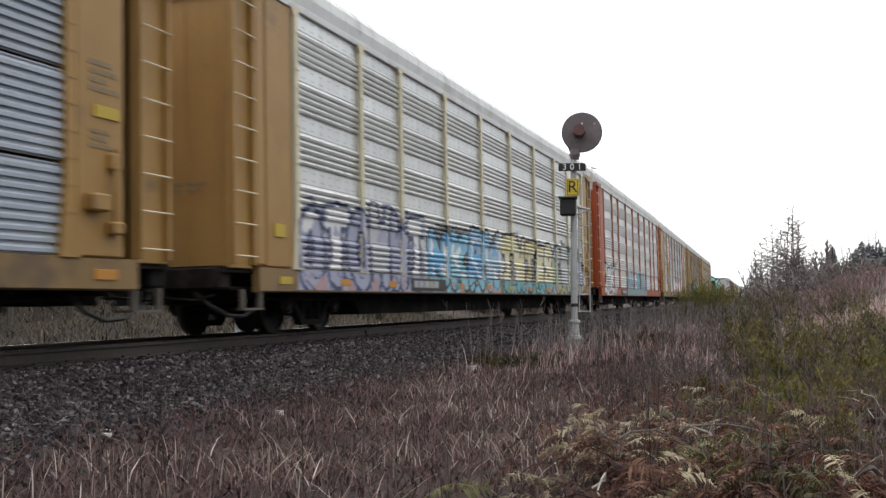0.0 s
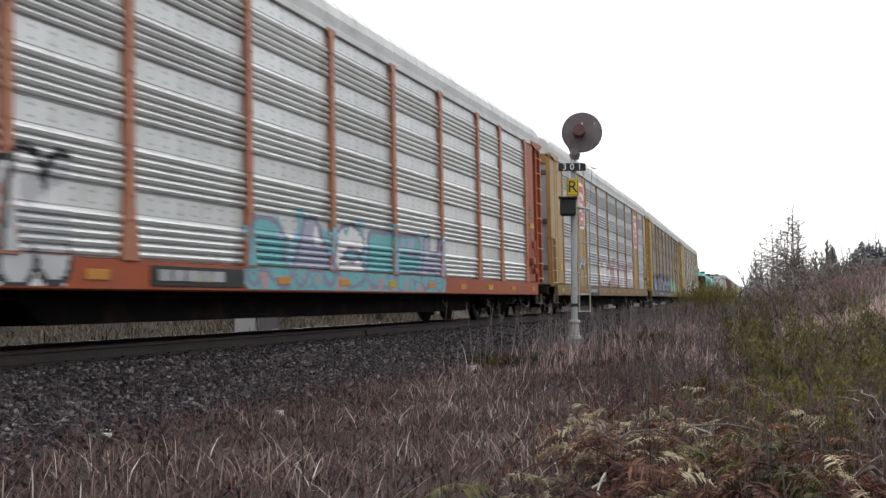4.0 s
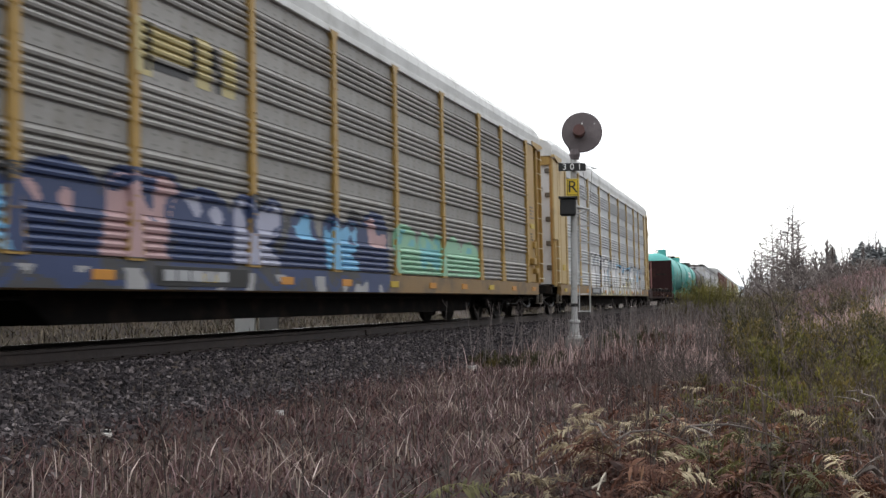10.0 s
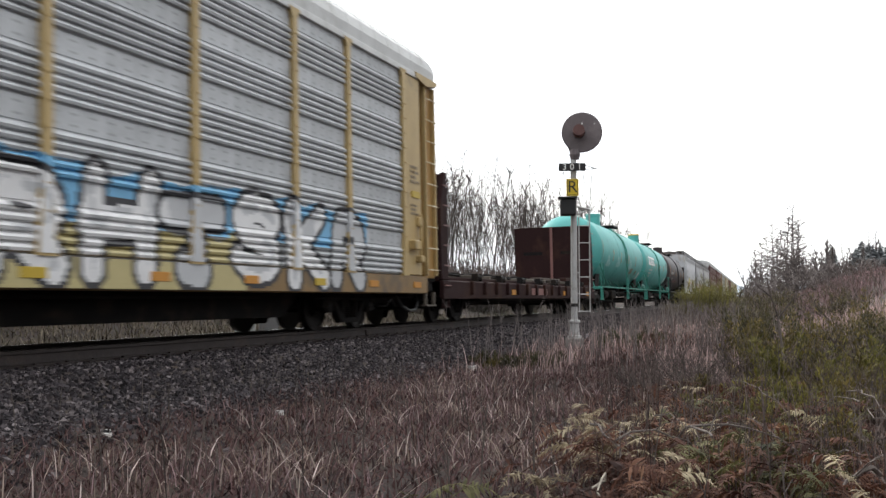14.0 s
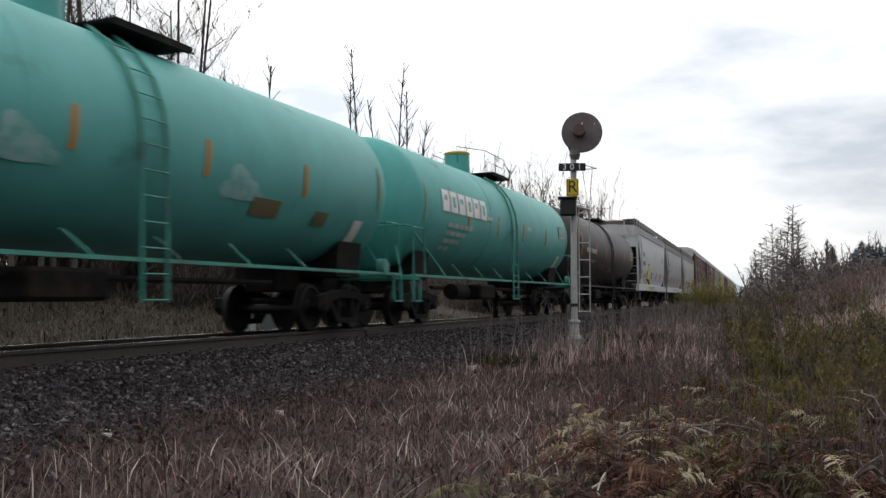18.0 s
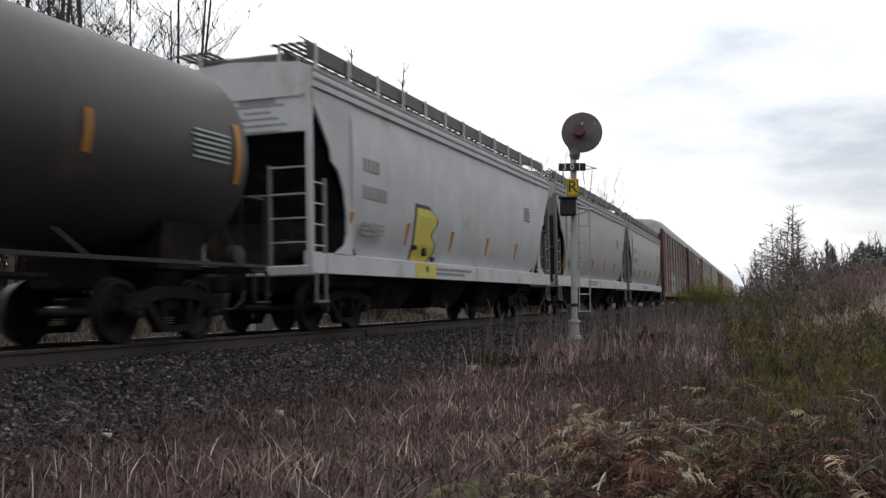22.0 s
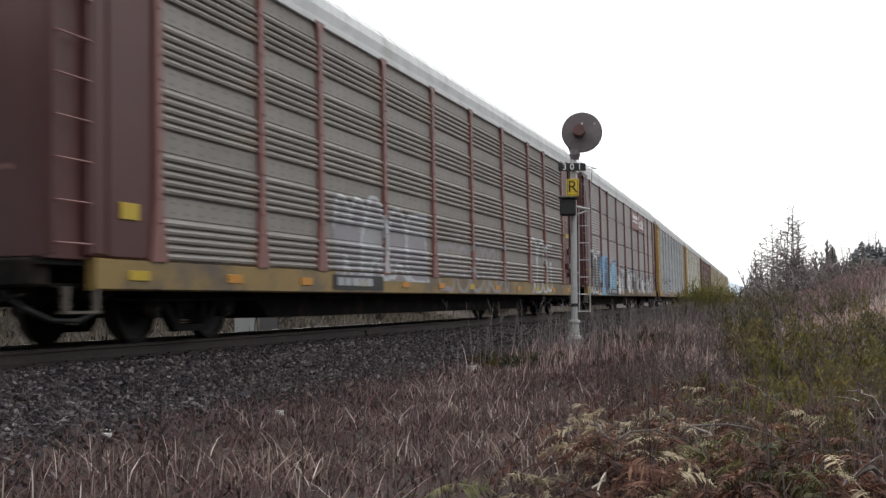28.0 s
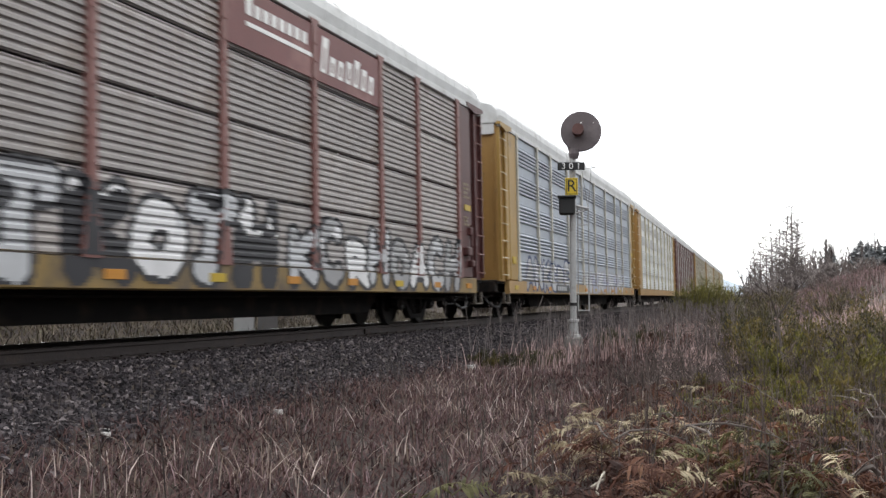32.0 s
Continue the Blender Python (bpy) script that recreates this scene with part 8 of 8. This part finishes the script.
def octagon(car, u):
    """A faded red eight-sided emblem with a pale border and plain shapes inside."""
    def ring(k):
        w, h, c = 0.7 * k, 0.86 * k, 0.3 * k
        return [(u - w + c, 4.02 - h), (u + w - c, 4.02 - h), (u + w, 4.02 - h + c), (u + w, 4.02 + h - c), (u + w - c, 4.02 + h), (u - w + c, 4.02 + h), (u - w, 4.02 + h - c), (u - w, 4.02 - h + c)]
    e = part("emblem", Shape().plate(ring(1.0), -1.592, -1.578), M_LOGO_WHITE, car, "faded red eight-sided emblem with a chalky border")
    part("emblem_field", Shape().plate(ring(0.87), -1.596, -1.59), M_LOGO_RED, e)
    for x, z, w, h in ((-0.2, 0.42, 0.26, 0.2), (0.2, 0.36, 0.2, 0.28), (-0.05, 0.05, 0.34, 0.1), (-0.15, -0.2, 0.2, 0.18), (0.15, -0.24, 0.22, 0.12), (0.0, -0.48, 0.26, 0.1)):
        part("emblem_mark", Shape().plate([(u + x - w, 4.02 + z - h * 0.5), (u + x + w * 0.7, 4.02 + z - h * 0.5), (u + x + w, 4.02 + z + h * 0.3), (u + x - w * 0.6, 4.02 + z + h * 0.5)], -1.601, -1.595), M_LOGO_WHITE, e)


def door_marks(car, plate=None, rows=(), hinges=None, ink=None):
    """Stencils, a dark plate and hinges on the leaf of the leading end."""
    for z, y0, y1 in plate or ():
        part("door_plate", Shape().box(-13.452, -13.437, y0, y1, z, z + 0.18, 0.003), M_BLACK, car, "small black plate on the end door")
    rng = random.Random(len(rows))
    for z, n, h in rows:
        y = -0.55
        for k in range(n):
            w = rng.uniform(0.06, 0.16)
            part("stencilling", Shape().box(-13.441, -13.434, y - w, y, z, z + h), ink or M_INK, car)
            y -= w + 0.03
    for z in hinges or ():
        part("hinge", Shape().box(-13.5, -13.43, -1.44, -1.26, z, z + 0.16, 0.02), M_DARKSILL, car, "dark steel door hinge")


door_marks(c5, ((3.38, -1.15, -0.4),), ((4.75, 4, 0.1), (4.55, 5, 0.08)))
door_marks(c6, None, ((4.3, 4, 0.12), (4.12, 5, 0.12), (3.3, 4, 0.05), (2.6, 4, 0.05), (2.5, 3, 0.05), (2.4, 4, 0.05), (1.9, 3, 0.05), (1.5, 3, 0.14)), (4.7, 3.9, 3.1, 2.3, 1.5), M_GREYINK)
door_marks(c4, None, (), (4.6, 3.0, 1.5))
door_marks(c2, None, ((2.2, 4, 0.05), (2.1, 3, 0.05)))
door_marks(c14, None, ((3.9, 4, 0.08), (2.0, 3, 0.06)), None, M_PINKRED)
door_marks(c15, None, ((4.1, 4, 0.08),), None, M_PINKRED)
octagon(c4, -8.0)
octagon(c4, 8.0)
# pale scrawl on the solid panel
_rs = random.Random(17)
for _k in range(6):
    _x = -8.8 + _k * 0.24
    _q = [(_x + _rs.uniform(-0.12, 0.12) + 0.04 * n, -1.59, 1.38 + 0.13 * n + _rs.uniform(-0.05, 0.05)) for n in range(2 + _k % 2, 6)]
    part("spray_paint", Shape().tube(_q, 0.028, 4), spray_paint("silver", RGB["silver"]), c4, "thin pale spray paint")


def sign_panel(car):
    """Maroon fascia across two bays with plain pale shapes for its lettering."""
    for a, b in ((1.5, 4.1), (4.3, 6.9)):
        p = part("sign_panel", Shape().box(a, b, -1.6, -1.575, 4.2, 5.12, 0.005), M_SIGNRED, car, "faded maroon sign panel")
        if a < 2:
            for k in range(8):
                part("sign_mark", Shape().box(2.0 + k * 0.25, 2.18 + k * 0.25, -1.606, -1.599, 4.72, 4.92 if k else 5.0, 0.003), M_WHITE, p)
            part("sign_mark", Shape().box(2.0, 4.1, -1.606, -1.599, 4.55, 4.62, 0.003), M_WHITE, p)
        else:
            for k, hh in enumerate((0.62, 0.34, 0.34, 0.4, 0.5, 0.4, 0.34)):
                q = 4.4 + k * 0.33
                part("sign_mark", Shape().plate([(q, 4.38), (q + 0.22, 4.38), (q + 0.22 + hh * 0.2, 4.38 + hh), (q + hh * 0.2, 4.38 + hh)], -1.606, -1.599), M_WHITE, p)
                part("sign_mark_slot", Shape().plate([(q + 0.09, 4.44), (q + 0.15, 4.44), (q + 0.15 + hh * 0.1, 4.38 + hh * 0.7), (q + 0.09 + hh * 0.1, 4.38 + hh * 0.7)], -1.61, -1.605), M_SIGNRED, p)


sign_panel(c15)


def tank_marks(car, x0, blocks, zl, h, rows, material):
    R, zc = 1.505, 2.66
    a0 = math.asin(min((zl - zc) / R, 0.99))
    a1 = a0 + h / R
    for k in range(blocks):
        x = x0 + k * 0.6
        b = part("tank_mark", curved_patch(R, zc, x, x + 0.5, a0, a1), material, car, "large plain white letter block")
        part("tank_mark_slot", curved_patch(R + 0.005, zc, x + 0.16, x + 0.34, a0 + (a1 - a0) * (0.25 if k % 2 else 0.5), a1 - (a1 - a0) * 0.25, 3), M_TEAL, b)
    for r in range(rows):
        b0 = a0 - 0.16 - r * 0.13
        rng = random.Random(r)
        x = x0 + 0.5
        for k in range(5 - r):
            w = rng.uniform(0.2, 0.42)
            part("stencilling", curved_patch(R, zc, x, x + w, b0 - 0.07, b0, 2), M_GREYINK if material is not M_WHITE else M_STENCIL, car)
            x += w + 0.07


M_CLOUD = paint("pale_blue_white_decal", (0.27, 0.47, 0.46), second=(0.12, 0.37, 0.35), amount=0.55, scale=6)


def cloud_decal(car, x, z):
    """A soft cloud shape of overlapping round puffs bent to the flank."""
    zc = 2.66
    for k, (dx, dz, rx, rz) in enumerate(((-0.3, -0.1, 0.22, 0.13), (0.0, 0.0, 0.3, 0.22), (0.28, -0.06, 0.24, 0.15), (-0.12, 0.14, 0.18, 0.14), (0.5, -0.13, 0.16, 0.09), (0.05, -0.14, 0.45, 0.09))):
        R = 1.4995 + 0.0012 * k
        sh = Shape()
        for q in (0.001, 0.35, 0.7, 1.0):
            for j in range(18):
                a = 6.283 * j / 18
                h = (z + dz + q * rz * math.sin(a) - zc) / R
                sh.v.append((x + dx + q * rx * math.cos(a), -R * math.sqrt(1 - h * h), zc + R * h))
        sh.f = [(18 * r + j, 18 * r + (j + 1) % 18, 18 * r + 18 + (j + 1) % 18, 18 * r + 18 + j) for r in range(3) for j in range(18)]
        part("cloud_decal", sh, M_CLOUD, car, "pale cloud-shaped decal", smooth=True)


M_PALESTENCIL = paint("chalky_stencil", (0.4, 0.39, 0.38), second=None)
M_STENCIL = paint("faded_white_stencil", (0.35, 0.42, 0.40), second=None)
tank_marks(tank_b, -6.15, 6, 2.56, 0.5, 4, M_WHITE)
cloud_decal(tank_a, -2.25, 2.25)
cloud_decal(tank_a, 2.2, 2.24)
cloud_decal(tank_a, -5.4, 2.2)
for _k in range(10):
    if _k != 4:
        part("stencilling", curved_patch(1.505, 2.66, -6.4 + _k * 0.23, -6.23 + _k * 0.23, -0.19, -0.07, 3), M_PALESTENCIL, tank_c, "faded white stencilled marks, illegible")
for _k in range(7):
    part("stencilling", curved_patch(1.505, 2.66, -6.3 + _k * 0.36, -6.02 + _k * 0.36, -0.42 - 0.04 * (_k % 2), -0.37, 2), M_GREYINK, tank_c, "faded white stencilled marks, illegible")
for _x in (-2.6, 1.6):
    part("stencilling", curved_patch(1.505, 2.66, _x, _x + 0.5, -0.05, 0.02, 3), M_STENCIL, tank_b)
part("paint_patch", curved_patch(1.503, 2.66, 2.65, 3.5, -0.58, -0.38), M_RUSTPATCH, tank_a, "rust-brown repair patch")
part("paint_patch", curved_patch(1.503, 2.66, 4.75, 5.2, -0.6, -0.42), M_RUSTPATCH, tank_a, "rust-brown repair patch")
part("paint_patch", curved_patch(1.503, 2.66, 6.0, 6.6, -0.05, 0.18), M_STENCIL, tank_b, "faded marking panel")
for _k in range(6):
    part("stencilling", curved_patch(1.505, 2.66, 5.9 + 0.1 * (_k % 2), 6.7, 0.2 - _k * 0.04, 0.215 - _k * 0.04, 1), M_BLACK, tank_b)
    part("stencilling", curved_patch(1.505, 2.66, 6.3 - 0.05 * (_k % 2), 7.15, 0.12 - _k * 0.05, 0.14 - _k * 0.05, 1), M_STENCIL, tank_c)
for _t in (tank_a, tank_b):
    part("warning_placard", curved_patch(1.507, 2.66, 6.3, 6.65, -0.75, -0.45, 3), M_WHITE, _t, "white diamond placard holder")


# a faint sprayed scrawl low on the black tank
for _k in range(7):
    _x = -2.9 + _k * 0.42
    part("spray_paint", curved_patch(1.504, 2.66, _x, _x + 0.1 + 0.16 * (_k % 2), -0.62 + 0.05 * (_k % 3), -0.4 - 0.04 * (_k % 2), 3), M_PINKRED, tank_c, "faint pink spray paint")
part("spray_paint", curved_patch(1.504, 2.66, 0.2, 0.85, -0.66, -0.5, 3), M_RUSTPATCH, tank_c, "faint orange spray paint")


def hopper_letter(car):
    """A yellow sprayed letter-like shape with a black edge on the lower flank and sill."""
    def flank(poly, off, name, m, label):
        lo = Shape()
        v = []
        prof = [(-1.36, 1.34), (-1.48, 1.7), (-1.57, 2.3), (-1.6, 3.0)]

        def yz(z):
            for (y0, a), (y1, b) in zip(prof, prof[1:]):
                if a <= z <= b:
                    return y0 + (y1 - y0) * (z - a) / (b - a)
            return -1.36
        zs = [1.34 + 0.02 * k for k in range(62)]
        for z0, z1 in zip(zs, zs[1:]):
            zm = (z0 + z1) / 2
            x0, x1 = poly(zm)
            if x1 <= x0:
                continue
            n = len(lo.v)
            lo.v += [(x0, yz(z0) - off, z0), (x1, yz(z0) - off, z0), (x1, yz(z1) - off, z1), (x0, yz(z1) - off, z1)]
            lo.f += [(n, n + 1, n + 2, n + 3)]
        part(name, lo, m, car, label)
    lobe = lambda z: 0.3 * abs(math.cos((z - 1.34) / 0.6 * math.pi)) ** 3 + max(0, z - 2.3) * 1.2
    edge = lambda z: (-3.85, -2.4 - lobe(z)) if z < 2.54 else (0, 0)
    core = lambda z: (-3.77, -2.49 - lobe(z)) if z < 2.46 else (0, 0)
    flank(edge, 0.010, "spray_paint", spray_paint("black", RGB["black"]), "black spray-painted edge")
    flank(core, 0.016, "spray_paint", spray_paint("yellow", RGB["yellow"]), "bright yellow sprayed letter shape")
    part("spray_paint", Shape().box(-3.77, -2.5, -1.538, -1.532, 1.0, 1.31), spray_paint("yellow", RGB["yellow"]), car, "bright yellow sprayed letter shape")
    for x, z, h in ((-3.7, 1.63, 0.05), (-3.12, 1.56, 0.09), (-2.62, 1.42, 0.05)):
        part("spray_paint", Shape().box(x - 0.07, x + 0.07, -1.53, -1.44, z - h, z + h, 0.02), spray_paint("black", RGB["black"]), car, "black spray dot")
    part("spray_paint", Shape().box(-3.14, -3.0, -1.542, -1.536, 1.12, 1.25), spray_paint("black", RGB["black"]), car, "black spray dot")


hopper_letter(hop_a)


# ---- a dish aerial beyond the track ----


def dish_aerial():
    x, y = on_bearing(479, 42)
    z = ground_z(x, y)
    top = EYE.z + 42 * math.cos(math.atan((479 - 784) / 1795.7)) * (527 - 211) / 1795.7
    d = thing("dish_aerial", "round pale dish aerial on a thin steel mast", "antenna", Matrix.Translation((x, y, z)) @ pose(0, 0, 0, 0, 0, YAW + 10 - 90))
    pale = paint("pale_dish_paint", (0.62, 0.62, 0.6), second=None)
    part("mast", Shape().tube([(0, 0.1, -0.2), (0, 0.1, top - z - 0.1)], 0.05, 8), M_GREYDOOR, d)
    bowl = Shape().lathe([(0.12, 0.02), (0.08, 0.25), (0.0, 0.5), (-0.06, 0.6), (-0.05, 0.61), (0.02, 0.51), (0.1, 0.26), (0.14, 0.02)], "y", 28, (0, 0, top - z))
    part("dish", bowl, pale, d, smooth=True)
    fd = Shape()
    for a in (0.5, 2.6, 4.7):
        fd.tube([(0.55 * math.cos(a), -0.05, top - z + 0.55 * math.sin(a)), (0, -0.45, top - z)], 0.02, 4)
    fd.box(-0.07, 0.07, -0.55, -0.4, top - z - 0.07, top - z + 0.07, 0.02)
    part("feed_arm", fd, M_DARKSILL, d)


dish_aerial()


# ---- how the train runs ----
def gone(t):
    """Metres that the train has run since 13 s."""
    if t <= 27.6:
        return 9.716 * (t - 13) + 0.0208 * (t - 13) ** 2
    return 9.716 * 14.6 + 0.0208 * 14.6 ** 2 + 10.0 * (t - 27.6)


def motions():
    for car, centre, half in TRAIN:
        walk(car, [(float(t), line_pose(centre - gone(t), half)) for t in range(33)])
    for w, centre, x, dx, r in WHEELS:
        # the wheels turn while their wagon passes the camera
        t0 = next((k * 0.5 for k in range(65) if centre + x - gone(k * 0.5) < 45), 32.0)
        t1 = next((k * 0.5 for k in range(65) if centre + x - gone(k * 0.5) < -4), 32.0)
        rows = []
        n = int(round((t1 - t0) / (1 / 15)))
        if n < 2:
            continue
        for k in range(n + 1):
            t = t0 + k / 15
            rows.append((t, pose(dx, 0, r, 0, -math.degrees((gone(t) - gone(t0)) / r), 0)))
        if t0 > 0:
            rows.insert(0, (0.0, rows[0][1]))
        if rows[-1][0] < 32.0:
            rows.append((32.0, rows[-1][1]))
        walk(w, rows)


motions()
